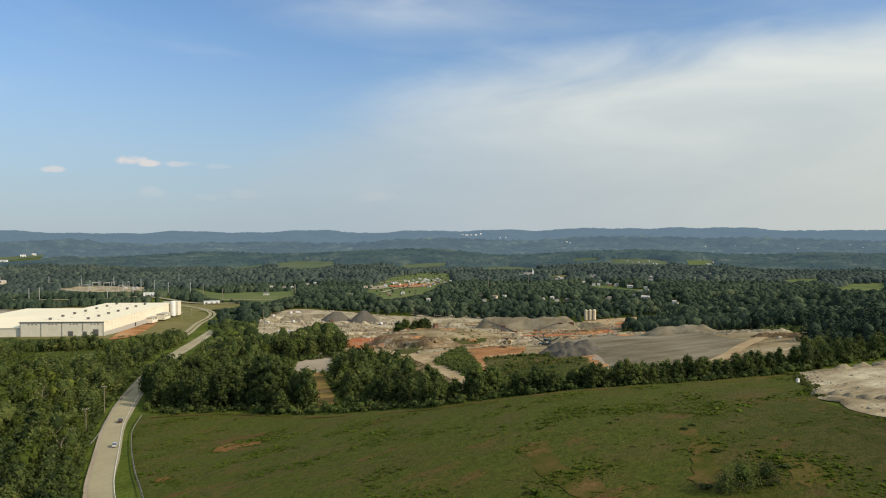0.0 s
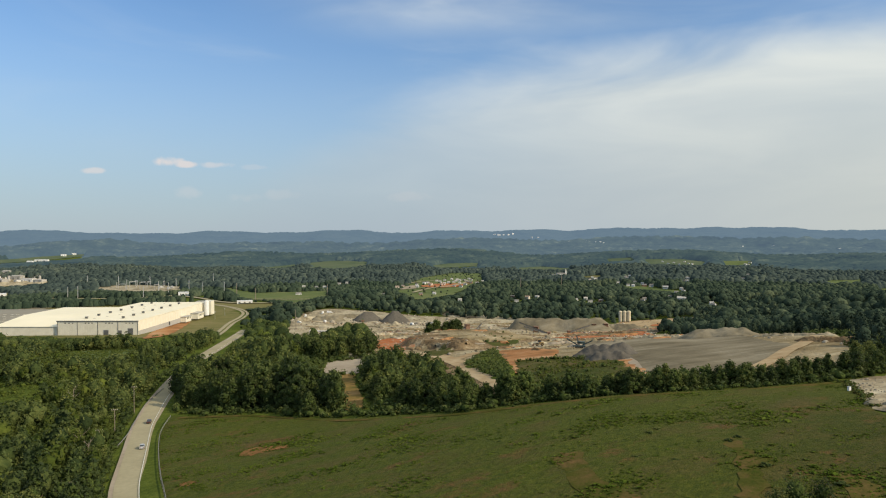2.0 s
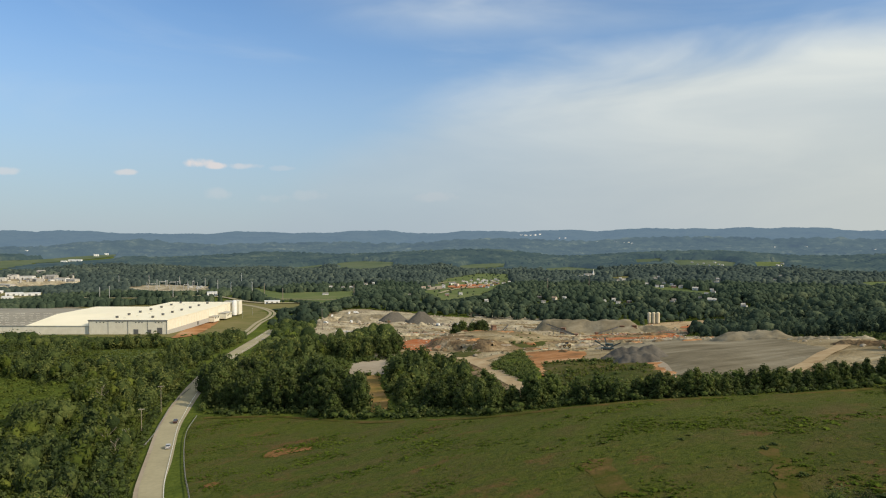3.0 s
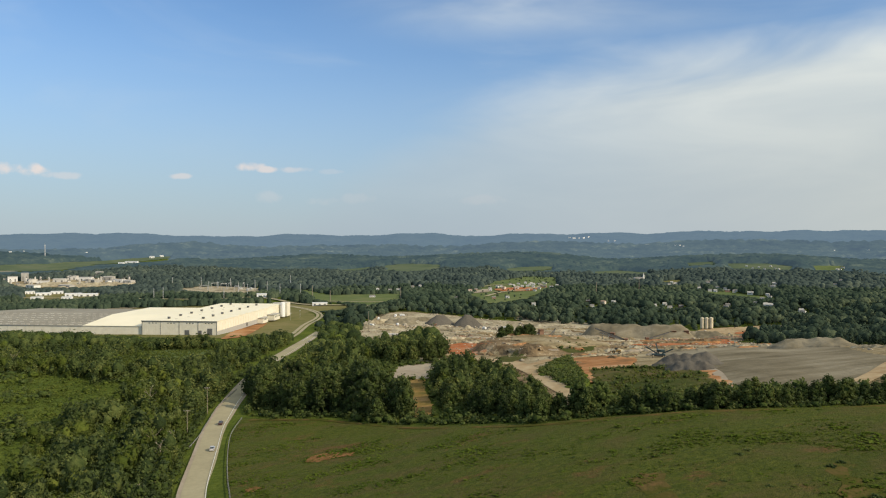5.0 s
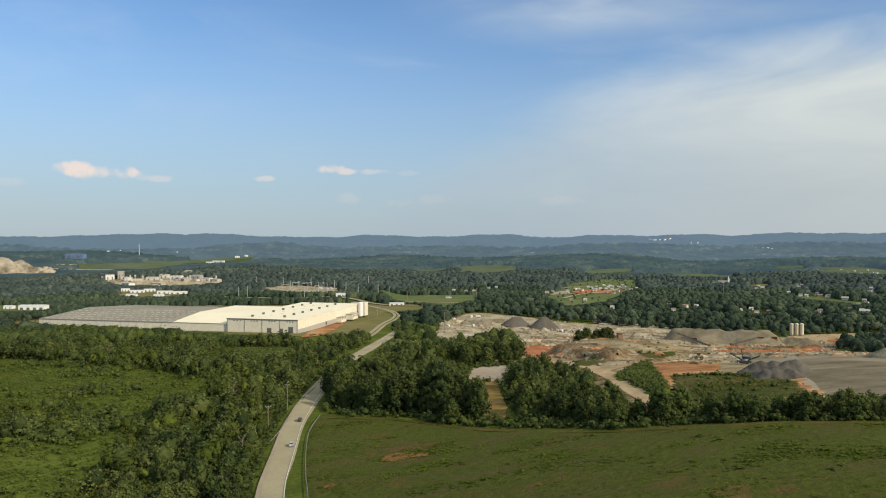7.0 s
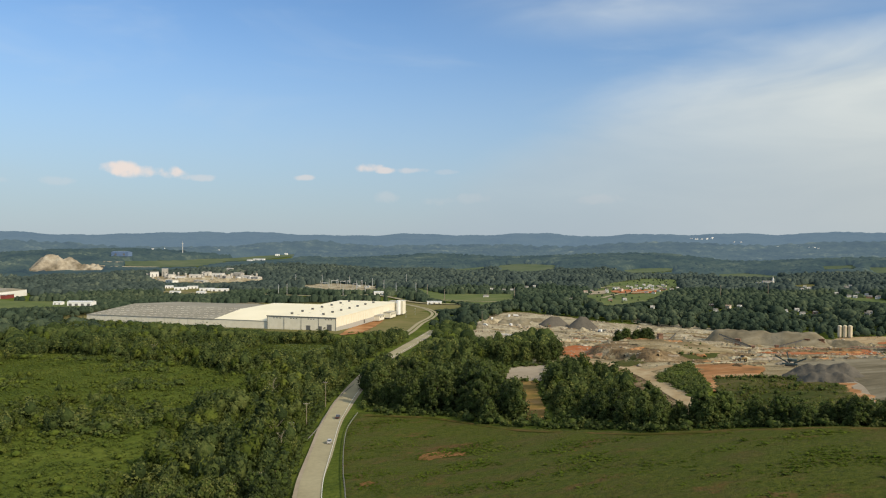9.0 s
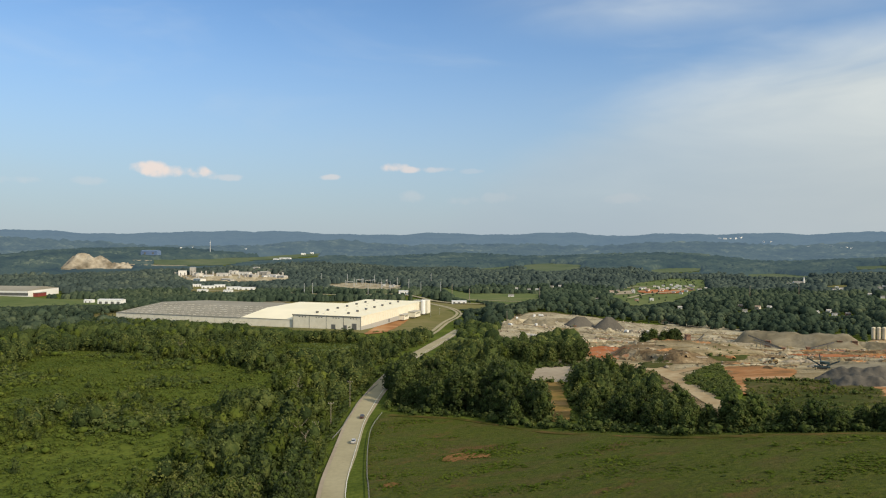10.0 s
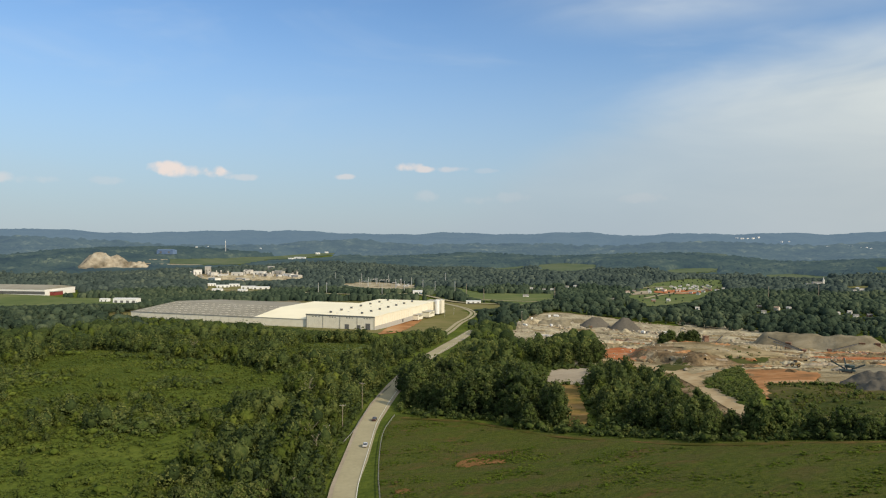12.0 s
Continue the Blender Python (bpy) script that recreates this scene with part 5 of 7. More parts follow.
p = p[np.array([min(math.hypot(x - hx, y - hy) for hx, hy, *_ in HOUSES) > 14 for x, y in p])]
scatter("garden_trees", LOW[0], rows_of(p, rng, 3.0, 6.5, 13.0), MAT["woods"], MAT["woods"], "small trees between far houses", "trees")
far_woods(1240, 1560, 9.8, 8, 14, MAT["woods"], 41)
far_woods(1550, 2480, 13.5, 9, 15, MAT["woods_far_hazed"], 42)
patch("plant_ground", PLANT_GROUND, MAT["quarry"], "pale dusty ground of the cement plant", 1.0, 30.0, ragged=3.0, category="yard")
patch("depot_ground", DEPOT_GROUND, MAT["lawn"], "depot yard with grass and gravel", 1.0, 25.0, ragged=3.0, category="yard")


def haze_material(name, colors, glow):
    """Distant woods and fields, with blue haze painted in as an emission."""
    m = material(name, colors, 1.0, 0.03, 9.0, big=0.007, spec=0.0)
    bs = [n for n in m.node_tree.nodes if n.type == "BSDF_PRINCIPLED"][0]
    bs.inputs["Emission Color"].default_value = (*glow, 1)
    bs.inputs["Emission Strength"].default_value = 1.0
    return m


def backdrop_ring(r0, r1, mat, seed, lump):
    az = np.radians(np.arange(AZ0, AZ1, 0.25))
    rad = np.linspace(r0, r1, 46)
    A, R = np.meshgrid(az, rad)
    X, Y = R * np.sin(A), R * np.cos(A)
    rng = np.random.default_rng(seed)
    clear = np.zeros(X.shape, bool)
    for poly in MEADOWS:
        for k in (1.0, 0.96):
            clear |= inside(np.array(poly) * k, X, Y)
    tops = np.minimum(8 + 0.8 * lump * rng.random(X.shape), height_cap(X.ravel(), Y.ravel()).reshape(X.shape))
    Z = height(X, Y) + np.where(clear, -1.0, tops * step(r0 - 20, r0 + 60, R))
    V = np.column_stack([X.ravel(), Y.ravel(), Z.ravel()])
    n, m = len(az), len(rad)
    i, j = np.arange(m - 1)[:, None] * n, np.arange(n - 1)[None]
    F = np.stack([i + j, i + n + j, i + n + j + 1, i + j + 1], -1).reshape(-1, 4)
    tagged(part("backdrop", mesh_of("backdrop", V, F), mat), "distant wooded hills with blue haze painted in", "hills", kind="structure")


# Blue emission grows from ring to ring, standing in for haze with distance.
light_haze = haze_material("woods_light_haze_glow", [(0.004, 0.010, 0.008), (0.016, 0.028, 0.018), (0.032, 0.046, 0.028), (0.080, 0.095, 0.055)], (0.027, 0.042, 0.057))
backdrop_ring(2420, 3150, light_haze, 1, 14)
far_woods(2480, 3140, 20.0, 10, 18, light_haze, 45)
backdrop_ring(3140, 3900, haze_material("woods_haze_glow", [(0.004, 0.008, 0.008), (0.016, 0.026, 0.018), (0.030, 0.042, 0.028), (0.085, 0.098, 0.062)], (0.056, 0.084, 0.116)), 2, 20)
backdrop_ring(3890, 4860, haze_material("woods_deep_haze_glow", [(0.010, 0.018, 0.016), (0.020, 0.030, 0.024), (0.028, 0.038, 0.030)], (0.082, 0.122, 0.170)), 3, 12)

# ---- the warehouse ----
MAT["wall_white"] = material("cream_metal_wall", [(0.66, 0.62, 0.50), (0.74, 0.70, 0.58)], 0.5, 0.2)
MAT["roof_white"] = material("white_membrane_roof", [(0.74, 0.68, 0.50), (0.82, 0.755, 0.57)], 0.6, 0.06, big=0.02)
MAT["roof_grey"] = material("grey_metal_roof", [(0.215, 0.20, 0.165), (0.29, 0.275, 0.23)], 0.85, 0.05, big=0.015)
MAT["grey_metal"] = material("grey_metal", [(0.12, 0.12, 0.115), (0.20, 0.20, 0.19)], 0.5, 1.0, metal=0.4)
MAT["grey_wall"] = material("grey_wall_panel", [(0.33, 0.32, 0.29), (0.40, 0.39, 0.36)], 0.7, 0.5)
MAT["dark"] = material("dark_opening", [(0.03, 0.03, 0.032), (0.06, 0.06, 0.06)], 0.5, 1.0)
MAT["white"] = material("white_painted_metal", [(0.70, 0.70, 0.68), (0.80, 0.80, 0.78)], 0.45, 0.5)
MAT["galv"] = material("galvanised_steel", [(0.42, 0.42, 0.42), (0.55, 0.55, 0.54)], 0.45, 1.0, metal=0.5)
MAT["rail"] = material("weathered_rail_steel", [(0.20, 0.195, 0.18), (0.30, 0.29, 0.27)], 0.6, 1.0, metal=0.3)
MAT["pole"] = material("weathered_pole_wood", [(0.20, 0.165, 0.125), (0.30, 0.26, 0.205)], 0.9, 1.5)
MAT["rust"] = material("rusty_brown_steel", [(0.14, 0.075, 0.05), (0.24, 0.15, 0.10)], 0.8, 0.8)
MAT["green_steel"] = material("dull_blue_green_steel", [(0.035, 0.062, 0.064), (0.06, 0.092, 0.094)], 0.5, 0.8)
MAT["yellow"] = material("dusty_yellow_paint", [(0.25, 0.165, 0.065), (0.35, 0.24, 0.10)], 0.6, 0.8)
MAT["rubber"] = material("black_rubber", [(0.02, 0.02, 0.02), (0.035, 0.035, 0.035)], 0.8, 3.0)
MAT["glass"] = material("dark_window_glass", [(0.03, 0.04, 0.05), (0.05, 0.06, 0.07)], 0.12, 1.0, spec=0.6)
MAT["silo"] = material("cream_silo_steel", [(0.56, 0.49, 0.34), (0.66, 0.58, 0.42)], 0.5, 0.3)
MAT["concrete"] = material("pale_concrete", [(0.36, 0.34, 0.31), (0.46, 0.44, 0.41)], 0.9, 0.5)
MAT["red_wall"] = material("dark_red_wall", [(0.16, 0.035, 0.03), (0.22, 0.05, 0.045)], 0.7, 0.5)
MAT["rust_stone"] = material("brown_broken_stone", [(0.10, 0.075, 0.055), (0.17, 0.125, 0.09), (0.26, 0.20, 0.15)], 0.95, 0.2, island=0.3)
MAT["rock"] = material("pale_broken_rock", [(0.23, 0.195, 0.145), (0.38, 0.335, 0.26), (0.54, 0.49, 0.40)], 0.95, 0.6, island=0.25, obj=0.2, bump=0.2, bump_scale=1.0)

WH = thing("warehouse", "huge low cream warehouse with a white and grey roof", "warehouse", at=(33, 850, -21.5), rz=-25.5)


def prism(x0, x1, prof):
    """A solid along x over a profile of y, z."""
    bm = bmesh.new()
    n = len(prof)
    a = [bm.verts.new((x0, y, z)) for y, z in prof]
    b = [bm.verts.new((x1, y, z)) for y, z in prof]
    for i in range(n):
        j = (i + 1) % n
        bm.faces.new((a[i], a[j], b[j], b[i]))
    bm.faces.new(a[::-1])
    bm.faces.new(b)
    bmesh.ops.recalc_face_normals(bm, faces=bm.faces[:])
    return bm


def build_warehouse():
    # its own frame: the front wall runs along -x, the bright side wall along +y
    Wd, Ln, top = 88.0, 215.0, 13.2
    front = part("wall", box(-Wd, 0, 0, Ln, -3, top), MAT["wall_white"], WH)
    part("roof", box(-Wd - 0.4, 0.4, -0.4, Ln + 0.4, top + 0.01, top + 0.5), MAT["roof_white"], WH)
    part("eave_trim", box(-Wd - 0.55, 0.55, -0.6, -0.42, top - 0.5, top + 0.55), MAT["grey_metal"], WH, "thin dark eave trim")
    for x in (-Wd + 0.5, -66, -44, -22, -0.5):
        part("downpipe", box(x - 0.22, x + 0.22, -0.25, -0.02, -3, top - 0.55), MAT["grey_metal"], WH)
    for x in np.arange(-84, -3, 2.75):
        part("wall_rib", box(x - 0.06, x + 0.06, -0.08, -0.01, -3, top - 0.55), MAT["wall_white"], WH)
    for x in (-79, -75, -71, -57, -53.5, -50, -35, -31.5, -28, -13, -9.5, -6):
        part("wall_vent", box(x - 0.7, x + 0.7, -0.12, 0.02, top - 2.6, top - 1.7), MAT["dark"], WH)
    for x, w, h in ((-35, 5, 3.4), (-20, 4, 3.0), (-8.5, 5.5, 5.2)):
        d = part("dock_door", box(x - w / 2, x + w / 2, -0.14, 0.02, -2.0, h), MAT["grey_metal"], WH)
        part("door_frame", box(x - w / 2 - 0.35, x + w / 2 + 0.35, -0.1, 0.0, -2.0, h + 0.35), MAT["grey_wall"], d)
    # bright side wall: grey base course, a low annexe, seams
    part("base_course", box(0.01, 0.25, 0.5, Ln - 0.5, -3, 2.6), MAT["grey_wall"], WH, "grey lower wall panels")
    for y in np.arange(7, Ln, 7.6):
        part("wall_seam", box(0.0, 0.12, y - 0.08, y + 0.08, 2.65, top - 0.5), MAT["roof_white"], WH)
    for y0, y1, dx, h in ((122, 140, 7, 3.4), (156, 178, 10, 4.2)):
        a = part("annexe", box(0.3, dx, y0, y1, -3, h), MAT["wall_white"], WH)
        part("annexe_roof", box(0.3, dx + 0.8, y0 - 0.8, y1 + 0.8, h + 0.01, h + 0.5), MAT["grey_wall"], a)
        for y in np.arange(y0 + 3, y1 - 2, 5):
            part("window", box(dx - 0.02, dx + 0.08, y, y + 2.2, 0.6, 2.8), MAT["glass"], a)
    part("smoke_door", box(0.26, 0.36, 84, 87.5, -2, 2.4), MAT["dark"], WH)
    tank = part("tower", tube(3.3, 3.3, 19.0, 28, -3, 5.0, 203), MAT["white"], WH, "round white tank tower at the wall")
    part("cap", tube(3.4, 1.0, 1.0, 28, 16.01, 5.0, 203), MAT["white"], tank)
    part("stair_tower", box(0.3, 9.5, 209, 222, -3, 15.5), MAT["wall_white"], WH)
    part("link_block", box(-14, -0.1, Ln + 0.6, Ln + 12, -3, 14.6), MAT["grey_wall"], WH)
    # rooftop units in two rows
    for x, ys in ((-66, (20, 48, 76, 104, 134, 164, 194)), (-26, (22, 48, 74, 101, 128, 156, 186))):
        for y in ys:
            u = part("roof_unit", box(x - 1.25, x + 1.25, y - 1.25, y + 1.25, top + 0.52, top + 2.4, 0.15), MAT["grey_metal"], WH, "square grey rooftop unit")
            part("hood", box(x - 1.45, x + 1.45, y - 1.45, y + 1.45, top + 2.41, top + 2.7), MAT["dark"], u)
    for i in range(9):
        part("skylight", box(-58 + 4 * (i % 3), -55.5 + 4 * (i % 3), 18 + 22 * i, 19.4 + 22 * i, top + 0.52, top + 0.75), MAT["grey_wall"], WH)
    # the lower white section and the grey-roofed section
    part("wall", box(-160, -Wd - 0.05, 2, Ln - 4, -3, 7.0), MAT["wall_white"], WH)
    part("roof", prism(-160, -Wd - 0.45, [(1.2, 7.01), (62, 13.4), (150, 13.4), (Ln - 3.2, 7.01)]), MAT["roof_white"], WH)
    part("wall", box(-345, -160.05, 2, 190, -3, 6.6), MAT["wall_white"], WH)
    grey = part("roof", prism(-345.5, -160.1, [(1.2, 6.61), (92, 12.6), (190.8, 6.61)]), MAT["roof_grey"], WH, "grey ribbed metal roof")
    rng = random.Random(3)
    for i in range(120):
        y = 8 + (i % 6) * 14
        x = -338 + (i // 6) * 9 + rng.uniform(-2, 2)
        z = 6.62 + (y - 1.2) * (12.6 - 6.61) / 90.8
        part("roof_light", box(x - 2.2, x + 2.2, y - 0.5, y + 0.5, z + 0.02, z + 0.2), MAT["wall_white"], grey)
    for x in np.arange(-340, -164, 11.0):
        part("wall_seam", box(x - 0.1, x + 0.1, 1.86, 1.99, -3, 6.0), MAT["grey_wall"], WH)
    # clay-coloured lot fittings
    for y in (150, 190):
        lamp = thing("yard_lamp", "thin grey lamp post on the warehouse lawn", "lamp post")
        lamp.matrix_basis = WH.matrix_basis @ pose(34, y, -2)
        part("post", tube(0.14, 0.09, 9, 8), MAT["galv"], lamp)
        part("lamp_head", box(-0.8, 0.8, -0.2, 0.2, 9.0, 9.25), MAT["white"], lamp)


build_warehouse()

# ---- the quarry ----


def pile(name, x, y, length, width, h, angle, mat, label, seed=0, rugged=0.22, category="stockpile", sink=0.6, flat=0.9):
    """A heap of loose stone with a ridge line, slumped sides and an uneven top."""
    nx, ny = min(64, max(26, int((length + width) / width * 20))), 30 if width > 16 else 12
    L2, W2 = length / 2, width / 2
    us = np.linspace(-L2 - W2, L2 + W2, nx)
    vs = np.linspace(-W2, W2, ny) * 1.05
    a = radians(angle)
    V = np.empty((nx * ny, 3))
    for i, u in enumerate(us):
        for j, v in enumerate(vs):
            du = max(0.0, abs(u) - L2)
            wob = noise.fractal((u / width * 2.2 + seed * 3.1, v / width * 2.2, seed), 1.0, 2.0, 4)
            d = math.hypot(du, v) / W2 + wob * rugged
            z = h * max(0.0, 1 - d)
            z = min(z, h * (flat + 0.35 * rugged * noise.noise((u / width * 1.7, v / width, seed + 5))))
            z *= 1 + 1.1 * rugged * noise.fractal((u / width * 3.5, v / width * 3.5, seed + 5), 1.0, 2.0, 3)
            px, py = x + u * math.cos(a) - v * math.sin(a), y + u * math.sin(a) + v * math.cos(a)
            V[i * ny + j] = (px, py, z if z > 0 else -1.2)
    V[:, 2] += height(V[:, 0], V[:, 1]) + sink
    i, j = np.arange(nx - 1)[:, None] * ny, np.arange(ny - 1)[None]
    F = np.stack([i + j, i + ny + j, i + ny + j + 1, i + j + 1], -1).reshape(-1, 4)
    t = part(name, mesh_of(name, V, F, True), mat)
    return tagged(t, label, category, group="stockpiles")


pile("gravel_mound", 341, 880, 4, 36, 16, 0, MAT["darkgravel"], "tall cone of dark grey crushed stone", 1, 0.06)
pile("gravel_mound", 312, 905, 10, 34, 13, 20, MAT["darkgravel"], "dark grey crushed stone heap", 2, 0.12)
pile("gravel_mound", 330, 850, 2, 13, 5, 20, MAT["white_stone"], "small pale cone of sand", 3, 0.08)
pile("gravel_mound", 484, 716, 82, 46, 21, -38, MAT["gravel"], "long flat-topped ridge of grey gravel", 4, 0.13, flat=0.64)
pile("gravel_mound", 540, 672, 26, 22, 7, -41, MAT["gravel"], "grey gravel ridge with a slumped end", 5, 0.2)
pile("gravel_mound", 250, 326, 18, 18, 6.5, -50, MAT["darkgravel"], "blue-grey crushed stone heap under the screener", 6, 0.25, sink=0.8)
pile("gravel_mound", 240, 310, 12, 13, 4.5, -40, MAT["darkgravel"], "blue-grey crushed stone heap", 7, 0.3, sink=0.8)
pile("gravel_mound", 370, 362, 26, 24, 5.6, -46, MAT["gravel"], "grey mound of gravel at the floor's edge", 8, 0.18, sink=1.5)
pile("spoil_mound", 236, 925, 30, 22, 6, 30, MAT["white_stone"], "pale rubble heap on the quarry floor", 12, 0.35)
pile("spoil_mound", 262, 915, 26, 24, 7, -20, MAT["gravel"], "grey rubble heap on the quarry floor", 13, 0.3)
pile("spoil_mound", 288, 935, 30, 20, 6, 10, MAT["gravel"], "grey rubble heap on the quarry floor", 14, 0.3)
pile("spoil_mound", 372, 306, 40, 10, 2.0, -75, MAT["white_stone"], "row of pale broken stone", 15, 0.4, sink=1.0)
pile("spoil_mound", 350, 262, 30, 12, 2.4, -70, MAT["spoil"], "brown earth bank at the quarry edge", 16, 0.4, sink=1.0)
for i, (x, y, w, h) in enumerate(((206, 144, 6, 2.0), (208, 140, 6, 2.2), (209, 136, 5.5, 2.0), (210, 132, 6, 2.1), (213, 128, 6, 2.2), (216, 123, 7, 2.3), (262, 173, 9, 2.6), (272, 172, 9, 2.8), (282, 170, 9, 2.6), (292, 171, 10, 3.0))):
    pile("stone_mound", x, y, 1, w * 0.75, h * 0.62, 30 * i, MAT["gravel"] if i < 6 else MAT["pit"], "small dumped load of grey stone at the pit edge" if i < 6 else "small dumped load of pale stone", 20 + i, 0.2)


for i, (x, y, l, w, h, a, m) in enumerate((
        (246, 420, 22, 4, 1.0, 10, "quarry"), (300, 440, 26, 5, 1.2, -30, "quarry"), (290, 457, 24, 6, 1.6, -20, "quarry"), (315, 417, 26, 5, 1.4, -45, "gravel"),
        (400, 774, 50, 8, 2.2, -25, "white_stone"), (423, 736, 40, 8, 2.0, -30, "tan"),
        (345, 813, 46, 8, 2.0, -20, "white_stone"), (290, 779, 40, 8, 2.2, -15, "white_stone"), (262, 819, 40, 8, 2.0, -15, "quarry"), (231, 858, 36, 8, 2.2, 0, "white_stone"), (569, 672, 40, 8, 2.0, -40, "quarry"), (455, 838, 60, 9, 2.6, -38, "white_stone"),
        (398, 690, 46, 8, 1.8, -35, "quarry"), (340, 640, 46, 8, 2.0, -25, "quarry"), (300, 700, 40, 7, 1.8, -20, "tan"), (360, 590, 44, 7, 1.8, -30, "quarry"), (250, 690, 36, 7, 2.0, -10, "white_stone"), (545, 640, 30, 6, 1.8, -45, "rust"),
        (500, 640, 40, 6, 1.6, -35, "rust"), (440, 590, 40, 6, 1.6, -35, "red"), (270, 560, 30, 6, 1.8, -15, "quarry"))):
    pile("earth_bank", x, y, l, w * 1.7, h * 0.8, a, MAT[m], "low ragged bank of pushed-up earth and stone", 70 + i, 0.6, "bank", 0.3 + quarry_top(x, y))


# terraces and pushed-up rows over the farther quarry floor
rng = np.random.default_rng(78)
p = grid_points(rng, 170, 600, 580, 1010, 40)
p = p[inside(QUARRY, p[:, 0], p[:, 1]) & inside(QUARRY, p[:, 0] - 25, p[:, 1]) & inside(QUARRY, p[:, 0] + 25, p[:, 1])]
for i, (x, y) in enumerate(p[:64]):
    m = ("quarry", "spoil", "white_stone", "gravel", "quarry", "white_stone", "orange")[int(rng.integers(7))]
    pile("earth_bank", x, y, rng.uniform(14, 48), rng.uniform(8, 15), rng.uniform(1.8, 4.2), rng.normal(-30, 22), MAT[m], "low ragged bank of pushed-up earth and stone", 200 + i, 0.5, "bank", 0.3 + quarry_top(x, y), 0.6)
for line in ([(195, 740), (240, 780), (310, 800), (380, 770), (440, 720), (520, 690)], [(230, 940), (270, 860), (330, 815), (360, 740), (350, 660)], [(250, 620), (310, 640), (380, 620), (440, 570)]):
    road("haul_track", smooth_loop(line, 6, False), 4.5, MAT["track"], "tan dirt haul track over the pale quarry floor", 1.0, category="track", over=quarry_top)


def boulder_mesh(seed):
    rng = np.random.default_rng(seed)
    V = ICO1[0] * rng.uniform(0.7, 1.15, (12, 1)) * (1.2, 0.9, 0.7)
    return mesh_of("boulder", V, ICO1[1])


BOULDERS = [boulder_mesh(i) for i in range(4)]
for me in BOULDERS:
    me.materials.append(MAT["rock"])
rng = np.random.default_rng(77)
strewn = []
for (x, y), n, spread, s0 in (((220, 583), 26, 16, 1.5), ((232, 545), 20, 14, 1.4), ((250, 610), 14, 16, 1.4), ((372, 745), 40, 26, 2.3), ((408, 738), 26, 18, 2.2), ((356, 846), 26, 14, 2.4), ((405, 850), 26, 20, 2.4), ((300, 930), 30, 22, 2.4), ((428, 780), 18, 16, 2.2), ((336, 545), 12, 14, 1.2),
                               ((230, 928), 40, 24, 2.6), ((297, 880), 36, 26, 2.4), ((320, 800), 30, 30, 2.2), ((368, 310), 22, 10, 1.3), ((352, 262), 14, 10, 1.3), ((515, 600), 14, 16, 1.4), ((270, 660), 16, 20, 1.5), ((290, 668), 34, 16, 1.7), ((300, 700), 24, 16, 1.7), ((210, 548), 14, 10, 1.3), ((205, 520), 10, 10, 1.2)):
    for _ in range(n):
        bx, by = x + rng.normal(0, spread), y + rng.normal(0, spread * 0.7)
        s = s0 * rng.gamma(3.0, 0.22)
        if y > 720:
            strewn.append((bx, by, float(height(bx, by)) + 0.9 + quarry_top(bx, by), rng.uniform(0, 6.28), s, s))
            continue
        ob = new("boulder", BOULDERS[int(rng.integers(4))])
        ob.matrix_basis = pose(bx, by, float(height(bx, by)) + 0.9, rng.uniform(-20, 20), rng.uniform(-20, 20), rng.uniform(0, 360))
        ob.scale = (s, s, s)
        tagged(ob, "pale angular boulder on the quarry floor", "boulder", "boulders")


scatter("strewn_boulders", (ICO1[0] * np.random.default_rng(6).uniform(0.7, 1.15, (12, 1)) * (1.2, 0.9, 0.7), ICO1[1], np.zeros((0, 4), int)), strewn, MAT["rock"], MAT["rock"], "pale boulders strewn over the far quarry floor", "boulders")
# small dumped heaps over the nearer workings
rng = np.random.default_rng(83)
p = grid_points(rng, 185, 420, 395, 660, 19)
p = p[inside(QUARRY, p[:, 0], p[:, 1]) & ~inside(GRAVEL, p[:, 0], p[:, 1]) & road_gap(p[:, 0], p[:, 1], HAUL, 12.0) & ~inside(CLUMP, p[:, 0], p[:, 1])]
for i, (x, y) in enumerate(p[:60]):
    m = ("quarry", "spoil", "tan", "spoil", "orange", "white_stone")[int(rng.integers(6))]
    pile("earth_mound", x, y, rng.uniform(1, 12), rng.uniform(5, 9), rng.uniform(0.9, 2.3), rng.uniform(-80, 20), MAT[m], "small mound of dumped earth and stone", 300 + i, 0.5, "heap", 0.3 + quarry_top(x, y), 0.7)

# broken stone lying about the quarry, in drifts
OCTA = (np.array([(1, 0, 0), (-0.9, 0.2, 0), (0, 1.1, 0), (0.1, -1, 0), (0.2, 0.1, 0.8), (0, 0, -0.6)]), np.array([(0, 2, 4), (2, 1, 4), (1, 3, 4), (3, 0, 4), (2, 0, 5), (1, 2, 5), (3, 1, 5), (0, 3, 5)]))
p = grid_points(rng, 150, 680, 400, 1050, 3.0)
drift = np.array([noise.fractal((x / 34, y / 22, 6.0), 1.0, 2.0, 3) for x, y in p])
p = p[inside(QUARRY, p[:, 0], p[:, 1]) & (rng.random(len(p)) < np.clip(0.02 + 0.75 * drift, 0.0, 0.7) * np.where(p[:, 1] > 560, 1.0, 0.8)) & ~inside(GRAVEL, p[:, 0], p[:, 1]) & road_gap(p[:, 0], p[:, 1], HAUL, 8.0)]
s = (rng.gamma(1.6, 0.24, len(p)) + 0.22) * np.where(p[:, 1] > 640, 1.7, 1.0)
z = height(p[:, 0], p[:, 1]) + 0.75 + np.array([quarry_top(x, y) for x, y in p])
rows = np.column_stack([p[:, 0], p[:, 1], z, rng.uniform(0, 6.28, len(p)), s * rng.uniform(0.8, 1.5, len(p)), s])
